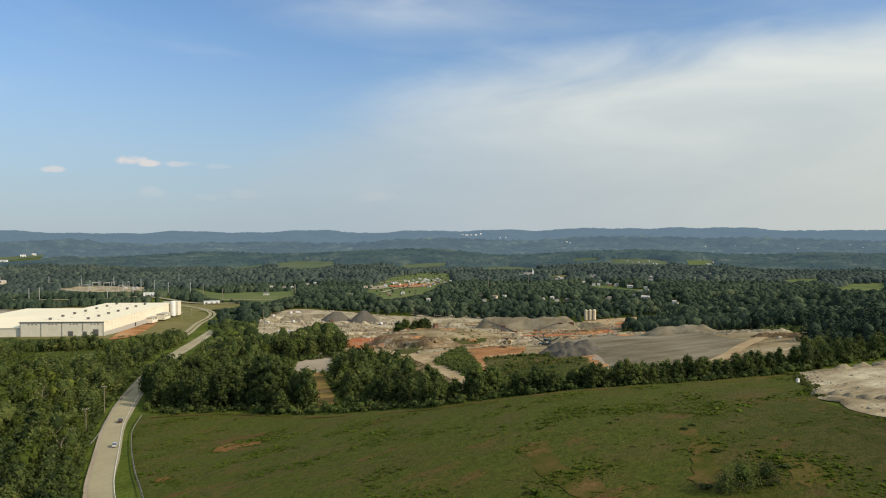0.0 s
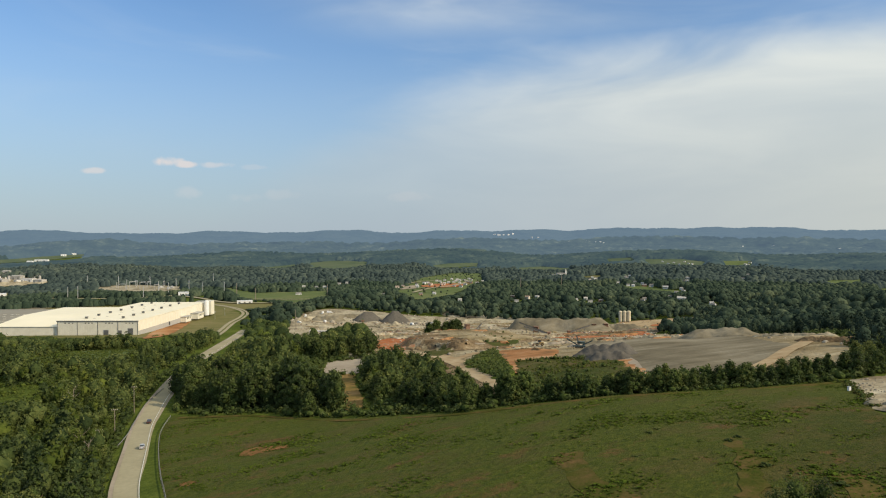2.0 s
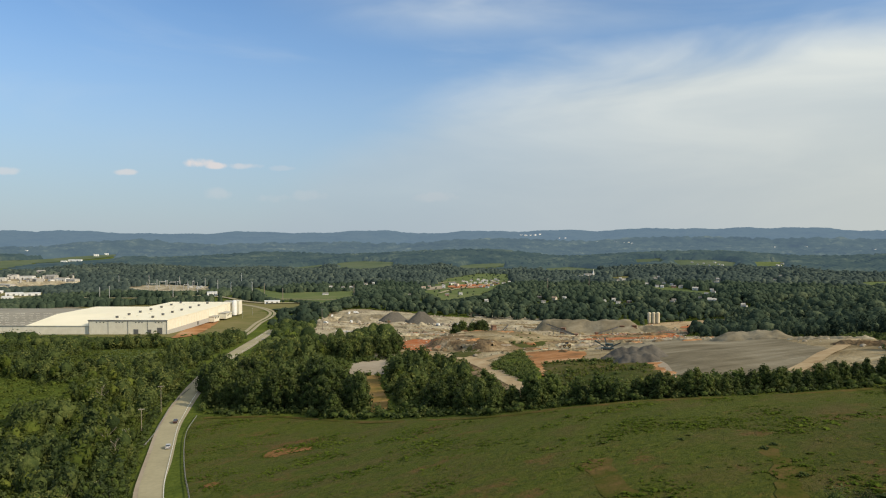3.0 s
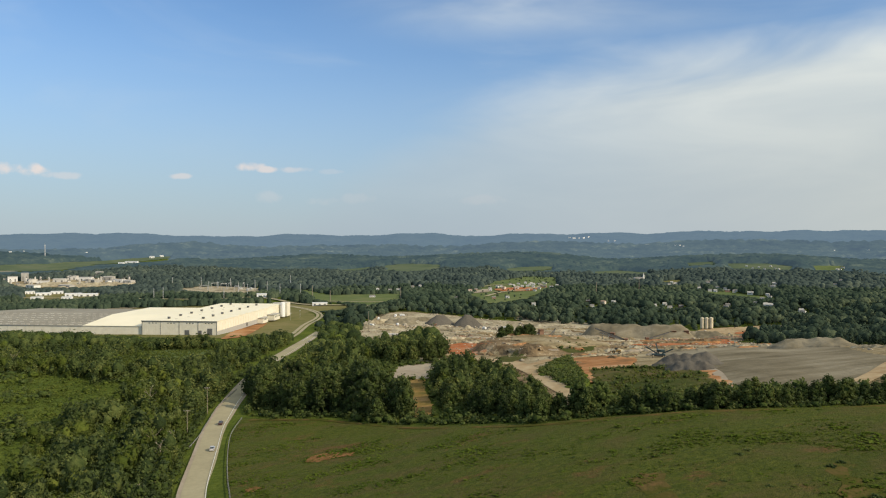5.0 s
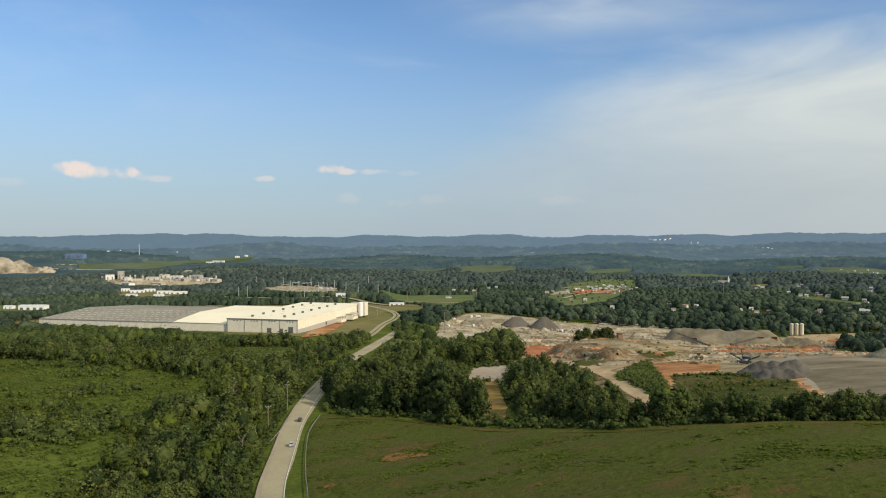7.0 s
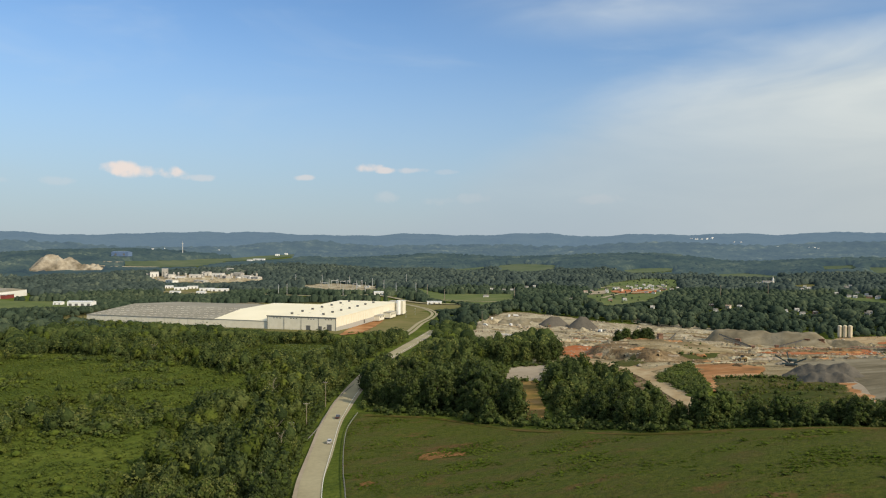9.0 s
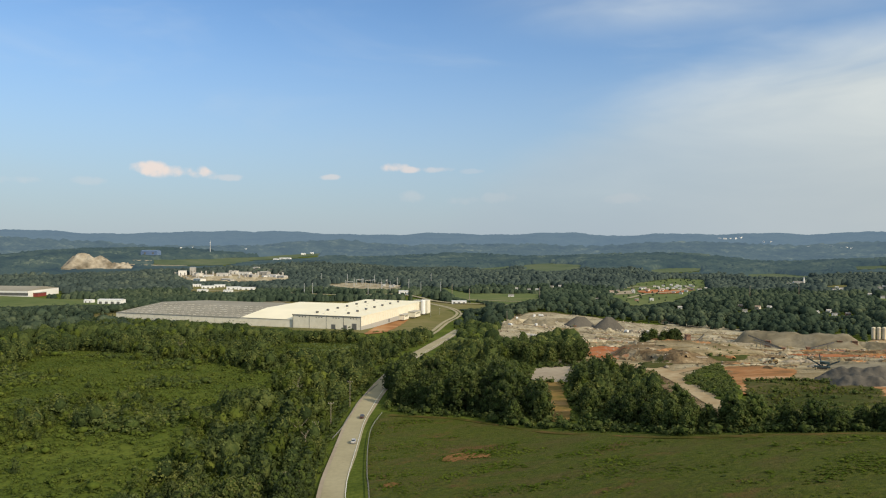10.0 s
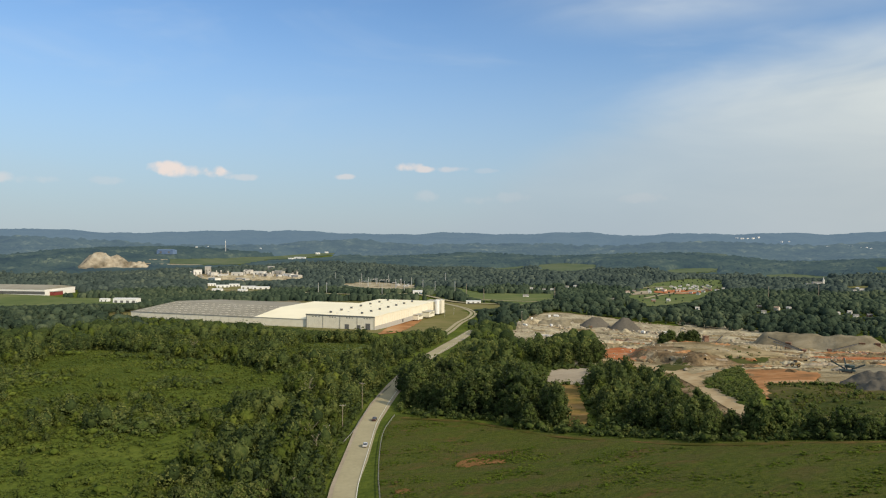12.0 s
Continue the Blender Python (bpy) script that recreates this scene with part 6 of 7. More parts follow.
q, rp = zone(PIT, 1.6, 79)
q = q[(np.array([noise.fractal((x / 9, y / 9, 3.0), 1.0, 2.0, 3) for x, y in q]) + rp.normal(0, 0.15, len(q)) > 0.05) & (np.hypot(q[:, 0], q[:, 1]) < 330)]
s = rp.gamma(1.8, 0.09, len(q)) + 0.08
rows = np.concatenate([rows, np.column_stack([q, height(q[:, 0], q[:, 1]) + 0.6, rp.uniform(0, 6.28, len(q)), s * rp.uniform(0.9, 1.6, len(q)), s])])
kinds = rng.integers(0, 3, len(rows))
kinds[-len(q):] = 0
for i, m in enumerate(("rock", "rock", "rust_stone")):
    scatter("rubble", (OCTA[0], OCTA[1], np.zeros((0, 4), int)), rows[kinds == i], MAT[m], MAT[m], "broken stone strewn over the quarry floor", "rubble")


def silo(x, y):
    z = float(height(x, y))
    t = thing("silo", "tall cream steel silo with a hopper base", "silo", group="silos", at=(x, y, z))
    part("drum", tube(2.2, 2.2, 12.2, 24, 2.4), MAT["silo"], t)
    part("hopper", tube(0.7, 2.18, 2.0, 24, 0.4), MAT["silo"], t)
    part("roof_cone", tube(2.35, 0.6, 0.9, 24, 14.61), MAT["silo"], t)
    for a in range(4):
        c, s = math.cos(a * math.pi / 2 + 0.7), math.sin(a * math.pi / 2 + 0.7)
        part("leg", bar((c * 2.0, s * 2.0, -0.4), (c * 2.0, s * 2.0, 4.5), 0.3), MAT["grey_metal"], t)
    part("ladder", bar((2.4, 0, 1), (2.4, 0, 14.6), 0.25), MAT["grey_metal"], t)


for x, y in ((589, 735.6), (593, 732.4), (597, 729.2)):
    silo(x, y)


def screener():
    x, y = 272, 381
    t = thing("screening_plant", "blue-green mobile stone screener with three conveyor arms", "machine", at=(x, y, float(height(x, y)) + 0.9 + quarry_top(x, y)), rz=-35)
    part("chassis", box(-5.5, 5.5, -1.3, 1.3, 1.0, 2.0, 0.1), MAT["green_steel"], t)
    part("hopper", prism(-1.6, 1.6, [(-1.2, 3.2), (1.2, 3.2), (2.2, 5.2), (-2.2, 5.2)]), MAT["green_steel"], t)
    part("screen_box", box(0.2, 5.0, -1.1, 1.1, 3.2, 5.0, 0.1), MAT["green_steel"], t)
    for a, b in (((-1, 0, 2.0), (-10.5, 0.5, 6.8)), ((3, 0, 2.2), (11.5, -3.0, 6.2)), ((0, 1.0, 2.0), (-2.0, 7.5, 8.5))):
        arm = part("conveyor_arm", bar(a, b, 0.75), MAT["green_steel"], t)
        part("belt", bar(Vector(a) + Vector((0, 0, 0.45)), Vector(b) + Vector((0, 0, 0.45)), 0.3), MAT["rubber"], arm)
    for sx in (-1, 1):
        part("crawler_track", box(-3.6, 3.6, sx * 1.7 - 0.35, sx * 1.7 + 0.35, 0, 1.1, 0.25), MAT["rubber"], t)
    for sx in (-4.6, 4.6):
        part("leg", bar((sx, 0, -1.2), (sx, 0, 1.2), 0.4), MAT["grey_metal"], t)
    t.scale = (0.72, 0.72, 0.8)


screener()


def conveyor(x, y, length, rise, rz, label="inclined stone conveyor on steel legs"):
    t = thing("conveyor", label, "conveyor", group="conveyors", at=(x, y, float(height(x, y)) + 0.6), rz=rz)
    part("truss", bar((0, 0, 1.0), (length, 0, rise), 1.0), MAT["grey_metal"], t)
    part("belt", bar((0, 0, 1.65), (length, 0, rise + 0.65), 0.3), MAT["rubber"], t)
    for f in (0.35, 0.75):
        for s in (-1, 1):
            part("leg", bar((length * f, s * 1.4, -1.5), (length * f, 0, 1.0 + (rise - 1) * f), 0.25), MAT["grey_metal"], t)
    part("feed_hopper", prism(-2.2, 1.0, [(-1.4, 0.6), (1.4, 0.6), (2.2, 3.0), (-2.2, 3.0)]), MAT["rust"], t)


conveyor(440, 672, 32, 12, 140)
conveyor(434, 664, 26, 9, 155)
conveyor(500, 690, 22, 8, 20)
conveyor(470, 676, 24, 8, -15)
conveyor(386, 742, 20, 7, 40)
conveyor(300, 888, 22, 9, 70)


def crusher(x, y, rz):
    t = thing("crusher", "brown steel crusher station with a platform", "machine", group="crushers", at=(x, y, float(height(x, y)) + 0.6), rz=rz)
    part("body", box(-3, 3, -2, 2, 2.2, 6.0, 0.2), MAT["rust"], t)
    part("feed_bin", prism(-2.5, 2.5, [(-1.5, 6.05), (1.5, 6.05), (2.8, 8.4), (-2.8, 8.4)]), MAT["rust"], t)
    for sx in (-2.6, 2.6):
        for sy in (-1.7, 1.7):
            part("leg", bar((sx, sy, -1.2), (sx, sy, 2.3), 0.4), MAT["grey_metal"], t)
    part("platform", box(-4.6, -3.05, -2, 2, 3.4, 3.6), MAT["grey_metal"], t)


crusher(434, 688, -40)
crusher(508, 682, -30)
crusher(520, 676, -30)
crusher(380, 750, 10)


def loader(x, y, rz):
    t = thing("wheel_loader", "dusty yellow wheel loader on the quarry track", "loader", group="loaders", at=(x, y, float(height(x, y)) + 1.0 + quarry_top(x, y)), rz=rz)
    part("rear_body", box(-3.2, -0.2, -1.1, 1.1, 1.0, 2.5, 0.15), MAT["yellow"], t)
    part("cab", box(-1.2, 0.6, -0.8, 0.8, 2.5, 4.0, 0.12), MAT["glass"], t)
    part("cab_roof", box(-1.3, 0.7, -0.9, 0.9, 4.01, 4.15), MAT["yellow"], t)
    part("front_frame", box(0.0, 2.2, -0.6, 0.6, 1.0, 1.8, 0.1), MAT["yellow"], t)
    for s in (-0.7, 0.7):
        part("lift_arm", bar((0.8, s, 1.9), (3.4, s, 1.0), 0.3), MAT["yellow"], t)
    part("bucket", prism(-1.5, 1.5, [(0.0, 0.0), (1.3, 0.1), (1.4, 0.4), (0.4, 0.5), (0.2, 1.5), (0.0, 1.5)]), MAT["rust"], t, m=pose(3.3, 0, 0.2, 0, 0, -90))
    for wx in (-2.1, 1.3):
        for s in (-1.25, 1.25):
            w = part("tyre", tube(0.95, 0.95, 0.7, 18, -0.35), MAT["rubber"], t, m=pose(wx, s, 0.95, 90, 0, 0))
            part("rim", tube(0.45, 0.45, 0.74, 12, -0.37), MAT["yellow"], w)


loader(266, 418, 150)


def truck_kind():
    t = thing("parked_truck", "white box truck parked at the quarry", "truck", group="trucks")
    part("box_body", box(-4.2, 2.2, -1.25, 1.25, 1.1, 3.9, 0.08), MAT["white"], t)
    part("cab", prism(-1.15, 1.15, [(2.3, 0.7), (4.4, 0.7), (4.4, 1.7), (3.9, 2.8), (2.3, 2.8)]), MAT["white"], t, m=pose(0, 0, 0, 0, 0, -90))
    part("windscreen", box(4.1, 4.25, -0.95, 0.95, 1.8, 2.5), MAT["glass"], t)
    part("chassis", box(-4.2, 4.2, -0.5, 0.5, 0.6, 1.09), MAT["grey_metal"], t)
    for wx in (-3.0, -1.9, 3.2):
        for s in (-1.05, 1.05):
            part("wheel", tube(0.5, 0.5, 0.35, 14, -0.17), MAT["rubber"], t, m=pose(wx, s, 0.5, 90, 0, 0))
    return t


first = truck_kind()
for x, y in ((245, 966), (276, 992), (287, 996), (219, 894), (252, 895), (347, 838), (374, 834)):
    copy_thing(first, pose(x, y, float(height(x, y)) + 1.0, 0, 0, (x * 37 + y * 11) % 360)).scale = (0.85, 0.85, 0.85)
for o in (*first.children_recursive, first):
    bpy.data.objects.remove(o)

for i, (x, y) in enumerate(((206, 767), (211, 761), (216, 756))):
    t = thing("concrete_pipe", "long pale concrete pipe lying on the ground", "pipe", group="pipes", at=(x, y, float(height(x, y)) + 2.0), rz=-25)
    bm = bmesh.new()
    r = bmesh.ops.create_cone(bm, cap_ends=False, segments=20, radius1=1.9, radius2=1.9, depth=13)
    r2 = bmesh.ops.create_cone(bm, cap_ends=False, segments=20, radius1=1.6, radius2=1.6, depth=13)
    part("pipe_wall", bm, MAT["concrete"], t, m=pose(0, 0, 0, 0, 90, 0))
    part("collar", tube(2.1, 2.1, 0.8, 20, -6.6), MAT["concrete"], t, m=pose(0, 0, 0, 0, 90, 0))

# ---- rails, poles and cars by the road ----


def guardrail(line, label):
    line = resample(smooth_loop(line, 6, False), 4.0)
    t = thing("guardrail", label, "guardrail", at=(0, 0, 0))
    z = height(line[:, 0], line[:, 1]) + 0.25
    n = len(line)
    tan = np.gradient(line, axis=0)
    tan /= np.hypot(tan[:, 0], tan[:, 1])[:, None]
    nrm = np.stack([tan[:, 1], -tan[:, 0]], 1)
    prof = [(0.05, 0.50), (0.16, 0.57), (0.05, 0.66), (0.16, 0.75), (0.05, 0.84), (0.0, 0.84), (0.10, 0.75), (0.0, 0.66), (0.10, 0.57), (0.0, 0.50)]
    k = len(prof)
    V = np.concatenate([np.column_stack([line + nrm * o, z + h]) for o, h in prof])
    F = [(a * n + i, a * n + i + 1, ((a + 1) % k) * n + i + 1, ((a + 1) % k) * n + i) for a in range(k) for i in range(n - 1)]
    part("beam", mesh_of("beam", V, np.array(F)), MAT["rail"], t, "galvanised steel beam")
    post = bpy.data.meshes.new("post")
    bm = box(-0.08, 0.08, -0.08, 0.08, -0.4, 0.8)
    bm.to_mesh(post)
    bm.free()
    post.materials.append(MAT["rail"])
    for (x, y), h, nn in zip(line, z, nrm):
        part("post", post, MAT["rail"], t, m=pose(x - nn[0] * 0.1, y - nn[1] * 0.1, h))


guardrail([(7, 323), (11, 342), (15, 369), (20, 401), (26, 425), (33, 451)], "galvanised steel guardrail along the road bend")
guardrail([(16, 120), (18, 200), (19, 243), (19.3, 265), (21, 304), (24, 338), (30.5, 369)], "galvanised steel guardrail between road and field")


def utility_pole(x, y, h, rz, arms=1, label="weathered wooden utility pole with a crossarm", name="utility_pole"):
    t = thing(name, label, "pole", group="utility poles", at=(x, y, float(height(x, y)) - 0.3), rz=rz)
    k = 1.0 if h < 14 else (2.0 if h < 20 else 4.0)
    part("shaft", tube(0.17 * k, 0.12 * k, h, 8), MAT["galv"] if "steel" in label else MAT["pole"], t)
    for i in range(arms):
        z = h - 0.5 - 1.6 * i
        arm = part("crossarm", box(-1.3, 1.3, -0.16, -0.02, z, z + 0.2), MAT["pole"], t)
        for px in (-1.15, -0.4, 0.4, 1.15):
            part("insulator", tube(0.06, 0.04, 0.28, 6, z + 0.2, px, -0.09), MAT["white"], arm)


utility_pole(15.0, 390, 13.5, -15, 1)
utility_pole(0.5, 307, 12.0, -10, 2)
utility_pole(6.0, 345, 12.0, -10, 1, "leaning wooden utility pole beside the trees")
for x, y in POLES:
    h = 22 if y > 1000 else 15
    utility_pole(x, y, h, (x * 7) % 180, 2 if y > 1400 else 1, "tall pale steel transmission pole" if y > 1400 else "weathered wooden utility pole with a crossarm")


def car(x, y, rz, paint, label):
    t = thing("car", label, "car", group="cars", at=(x, y, float(height(x, y)) + 0.36), rz=rz)
    body = part("body", prism(-0.88, 0.88, [(-2.25, 0.35), (2.2, 0.35), (2.25, 0.75), (1.9, 0.92), (1.0, 0.98), (-1.9, 1.0), (-2.25, 0.85)]), paint, t)
    cabin = part("cabin", prism(-0.74, 0.74, [(-1.75, 0.99), (0.95, 0.97), (0.35, 1.5), (-1.25, 1.52)]), MAT["glass"], t)
    part("roof", prism(-0.68, 0.68, [(-1.2, 1.53), (0.3, 1.51), (0.28, 1.57), (-1.18, 1.58)]), paint, cabin)
    for s in (-0.6, 0.6):
        part("tail_light", box(s - 0.2, s + 0.2, -2.29, -2.24, 0.68, 0.82), MAT["red_wall"], body)
        part("headlight", box(s - 0.18, s + 0.18, 2.21, 2.27, 0.62, 0.74), MAT["white"], body)
    for wy in (-1.4, 1.4):
        for s in (-0.82, 0.82):
            w = part("wheel", tube(0.34, 0.34, 0.24, 16, -0.12), MAT["rubber"], t, m=pose(s, wy, 0.34, 0, 90, 0))
            part("rim", tube(0.2, 0.2, 0.26, 10, -0.13), MAT["galv"], w)


MAT["car_dark"] = material("dark_red_brown_car_paint", [(0.05, 0.025, 0.022), (0.07, 0.035, 0.03)], 0.25, 1.0, spec=0.5)
MAT["car_silver"] = material("silver_car_paint", [(0.42, 0.42, 0.42), (0.50, 0.50, 0.50)], 0.25, 1.0, spec=0.5)
car(20.4, 361, -10, MAT["car_dark"], "dark red-brown car driving on the country road")
car(15.6, 314, -6, MAT["car_silver"], "silver car driving on the country road")


def dead_tree(x, y, h, seed):
    """A bare grey tree: a tapering leaning trunk with forked limbs."""
    rr = random.Random(seed)
    t = thing("dead_tree", "bare grey dead tree among green bushes", "tree", group="dead trees", at=(x, y, float(height(x, y)) - 0.2), rz=rr.uniform(0, 360))
    bm = tube(0.22, 0.07, h, 8)
    part("trunk", bm, MAT["pole"], t)
    for i in range(7):
        z = h * (0.4 + 0.08 * i)
        a = i * 2.3 + rr.random()
        l = h * rr.uniform(0.16, 0.3)
        tip = Vector((math.cos(a) * l, math.sin(a) * l, z + l * rr.uniform(0.5, 1.1)))
        limb = bar((0, 0, z), tip, 0.09)
        bar(Vector((0, 0, z)).lerp(tip, 0.6), tip + Vector((math.sin(a) * l * 0.4, -math.cos(a) * l * 0.4, l * 0.2)), 0.05, limb)
        part("limb", limb, MAT["pole"], t)


for i, (x, y, h) in enumerate(((-12, 405, 13), (-6, 312, 11), (-7, 246, 9), (-116, 620, 12), (-3, 300, 9))):
    dead_tree(x, y, h, i)
box_thing = thing("utility_box", "small white utility box at the field corner", "box", at=(222, 163, float(height(222, 163)) + 0.2))
part("cabinet", box(-0.5, 0.5, -0.35, 0.35, 0, 1.3, 0.05), MAT["white"], box_thing)
part("lid", box(-0.56, 0.56, -0.41, 0.41, 1.31, 1.4), MAT["galv"], box_thing)
for i in range(9):
    ob = new("boulder", BOULDERS[i % 4])
    bx, by = 105 + 1.0 * math.sin(i * 2.1), 380 + 5.0 * math.cos(i * 1.3)
    ob.matrix_basis = pose(bx, by, float(height(bx, by)) + 0.7, 10 * i, 20 * i, 47 * i)
    ob.scale = (1.0, 1.0, 1.0)
    tagged(ob, "pale angular boulder dumped at the clearing edge", "boulder", "boulders")


def gantry(x, y, rz, h):
    """A steel portal of the substation with hanging insulators."""
    t = thing("substation_gantry", "pale steel substation portal frame", "gantry", group="gantries", at=(x, y, float(height(x, y)) + 0.8), rz=rz)
    for s in (-7, 7):
        part("column", tube(0.45, 0.35, h, 8, -0.5, s), MAT["galv"], t)
    part("beam", box(-7.4, 7.4, -0.4, 0.4, h - 1.0, h - 0.2), MAT["galv"], t)
    for px in (-4, 0, 4):
        part("insulator", tube(0.15, 0.15, 1.6, 8, h - 2.7, px), MAT["white"], t)


for i, (x, y) in enumerate(((30, 1660), (52, 1690), (70, 1640), (95, 1610), (84, 1680), (112, 1650), (20, 1700), (60, 1720))):
    gantry(x, y, 15 * i, 11 + 2 * (i % 3))
for i, (x, y) in enumerate(((118, 1600), (105, 1640), (126, 1620))):
    t = thing("transformer", "pale grey substation transformer", "transformer", group="transformers", at=(x, y, float(height(x, y)) + 1.0), rz=20 * i)
    part("tank", box(-4, 4, -2.5, 2.5, -0.5, 4.0, 0.2), MAT["galv"], t)
    part("radiator", box(-3, 3, -3.4, -2.55, 0.3, 3.4), MAT["grey_wall"], t)
    for px in (-2, 0, 2):
        part("bushing", tube(0.3, 0.15, 2.2, 8, 4.0, px), MAT["white"], t)

# ---- houses, church, plant and far buildings ----
MAT["blue_wall"] = material("dull_blue_metal_wall", [(0.10, 0.16, 0.28), (0.14, 0.20, 0.32)], 0.6, 0.1)
MAT["rock_pale"] = material("pale_blasted_rock", [(0.10, 0.085, 0.06), (0.20, 0.17, 0.125), (0.32, 0.28, 0.215), (0.46, 0.42, 0.34)], 0.95, 0.06, 9.0, big=0.02, bump=3.0, bump_scale=0.08)
MAT["plant_wall"] = material("dusty_grey_plant_wall", [(0.36, 0.345, 0.315), (0.52, 0.50, 0.46)], 0.85, 0.15, obj=0.25)
MAT["siding"] = material("white_siding", [(0.62, 0.61, 0.58), (0.72, 0.71, 0.68)], 0.7, 0.8)
MAT["beige"] = material("beige_siding", [(0.50, 0.44, 0.36), (0.60, 0.54, 0.46)], 0.8, 0.8)
MAT["brick"] = material("red_brown_brick", [(0.24, 0.13, 0.09), (0.34, 0.20, 0.14)], 0.9, 1.5)
MAT["shingle"] = material("grey_shingle_roof", [(0.15, 0.145, 0.14), (0.24, 0.23, 0.22)], 0.9, 0.6)
MAT["pale_shingle"] = material("pale_grey_shingle_roof", [(0.34, 0.33, 0.31), (0.44, 0.43, 0.41)], 0.9, 0.6)
MAT["tin"] = material("pale_tin_roof", [(0.55, 0.55, 0.54), (0.68, 0.68, 0.67)], 0.5, 0.6)
MAT["shingle_brown"] = material("brown_shingle_roof", [(0.24, 0.18, 0.14), (0.34, 0.27, 0.22)], 0.9, 0.6)


def gable(w, d, z0, rise, over=0.4):
    return prism(-w / 2 - over, w / 2 + over, [(-d / 2 - over, z0), (0, z0 + rise), (d / 2 + over, z0), (d / 2 + over, z0 - 0.2), (0, z0 + rise - 0.25), (-d / 2 - over, z0 - 0.2)])


def house_kind(wall, roof, w, d, h, label, wing):
    t = thing("house", label, "house", group="houses")
    body = part("wall", prism(-w / 2, w / 2, [(-d / 2, -1.5), (d / 2, -1.5), (d / 2, h), (0, h + d * 0.24), (-d / 2, h)]), wall, t)
    r = part("roof", gable(w, d, h + 0.05, d * 0.27), roof, t)
    part("chimney", box(w * 0.22, w * 0.22 + 0.8, 0.5, 1.3, h, h + d * 0.27 + 1.0), MAT["brick"], r)
    for k in (-0.32, 0.05, 0.34):
        win = part("window", box(w * k - 0.6, w * k + 0.6, -d / 2 - 0.06, -d / 2 + 0.05, 1.0, 2.3), MAT["glass"], t)
        part("frame", box(w * k - 0.75, w * k + 0.75, -d / 2 - 0.03, -d / 2 + 0.02, 0.85, 2.45), MAT["white"], win)
    part("door", box(-w * 0.14 - 0.5, -w * 0.14 + 0.5, -d / 2 - 0.06, -d / 2 + 0.05, 0, 2.1), MAT["brick"], t)
    if wing:
        part("wing_wall", box(w * 0.08, w * 0.44, -d / 2 - 3.5, -d / 2 - 0.05, -1.5, h - 0.3), wall, t)
        part("wing_roof", gable(3.6, w * 0.36, h - 0.2, w * 0.10), roof, t, m=pose(w * 0.26, -d / 2 - 1.7, 0, 0, 0, 90))
    return t


KINDS = [
    house_kind(MAT["siding"], MAT["shingle"], 13, 8, 3.2, "white single-storey house with a grey shingle roof", False),
    house_kind(MAT["siding"], MAT["pale_shingle"], 12, 9, 3.4, "white house with a pale grey shingle roof", True),
    house_kind(MAT["beige"], MAT["shingle_brown"], 13, 10, 5.4, "beige two-storey house with a brown shingle roof", True),
    house_kind(MAT["brick"], MAT["shingle"], 13, 9, 3.4, "low brick house with a grey shingle roof", False),
]
for i, (x, y, w, white) in enumerate(HOUSES):
    k = KINDS[(0 if i % 2 else 1) if white else (2 if w > 11 and x < 700 else (1, 3, 0)[i % 3])]
    az = math.degrees(math.atan2(x, y))
    t = copy_thing(k, pose(x, y, float(height(x, y)) + 1.2, 0, 0, -az + (i * 47) % 50 - 25))
    s = max(0.52, 0.54 * w / 1277 * math.hypot(x, y) / 13.0)
    t.scale = (s, min(s, 1.2), min(max(s, 0.68), 0.9))
for k in KINDS:
    for o in (*k.children_recursive, k):
        bpy.data.objects.remove(o)


def church(x, y):
    t = thing("church", "white church with a grey roof and a pointed steeple", "church", at=(x, y, float(height(x, y)) + 1), rz=-15)
    part("nave", prism(-16, 12, [(-6, -3), (6, -3), (6, 6), (0, 10), (-6, 6)]), MAT["siding"], t)
    part("roof", gable(28, 12.2, 6.1, 4.4), MAT["shingle"], t, m=pose(-2, 0, 0))
    tower = part("tower", box(12.1, 17, -2.4, 2.4, -3, 13), MAT["siding"], t)
    part("steeple", tube(2.9, 0.1, 13, 8, 13.0, 14.5, 0), MAT["siding"], tower)
    for px in (-12, -7, -2, 3, 8):
        part("window", box(px - 0.6, px + 0.6, -6.1, -5.95, 1.5, 4.6), MAT["glass"], t)
    part("hall", box(-34, -16.1, -5, 7, -3, 4), MAT["siding"], t)
    part("hall_roof", box(-34.5, -16.1, -5.5, 7.5, 4.01, 4.4), MAT["shingle"], t)


church(1079, 1586)
bpy.data.objects["church"].scale = (0.8, 0.8, 0.72)


def hall(name, x, y, w, d, h, rz, wall, roof, label, category="building", doors=3):
    t = thing(name, label, category, group="far buildings", at=(x, y, float(height(x, y)) + 0.8), rz=rz)
    part("wall", box(-w / 2, w / 2, -d / 2, d / 2, -3, h), wall, t)
    part("roof", prism(-w / 2 - 0.4, w / 2 + 0.4, [(-d / 2 - 0.4, h + 0.01), (d / 2 + 0.4, h + 0.01), (0, h + d * 0.06 + 0.3)]), roof, t)
    for i in range(doors):
        px = -w / 2 + w * (i + 0.5) / doors
        part("door", box(px - w * 0.06, px + w * 0.06, -d / 2 - 0.1, -d / 2 + 0.05, 0, h * 0.6), MAT["grey_metal"], t)
    return t


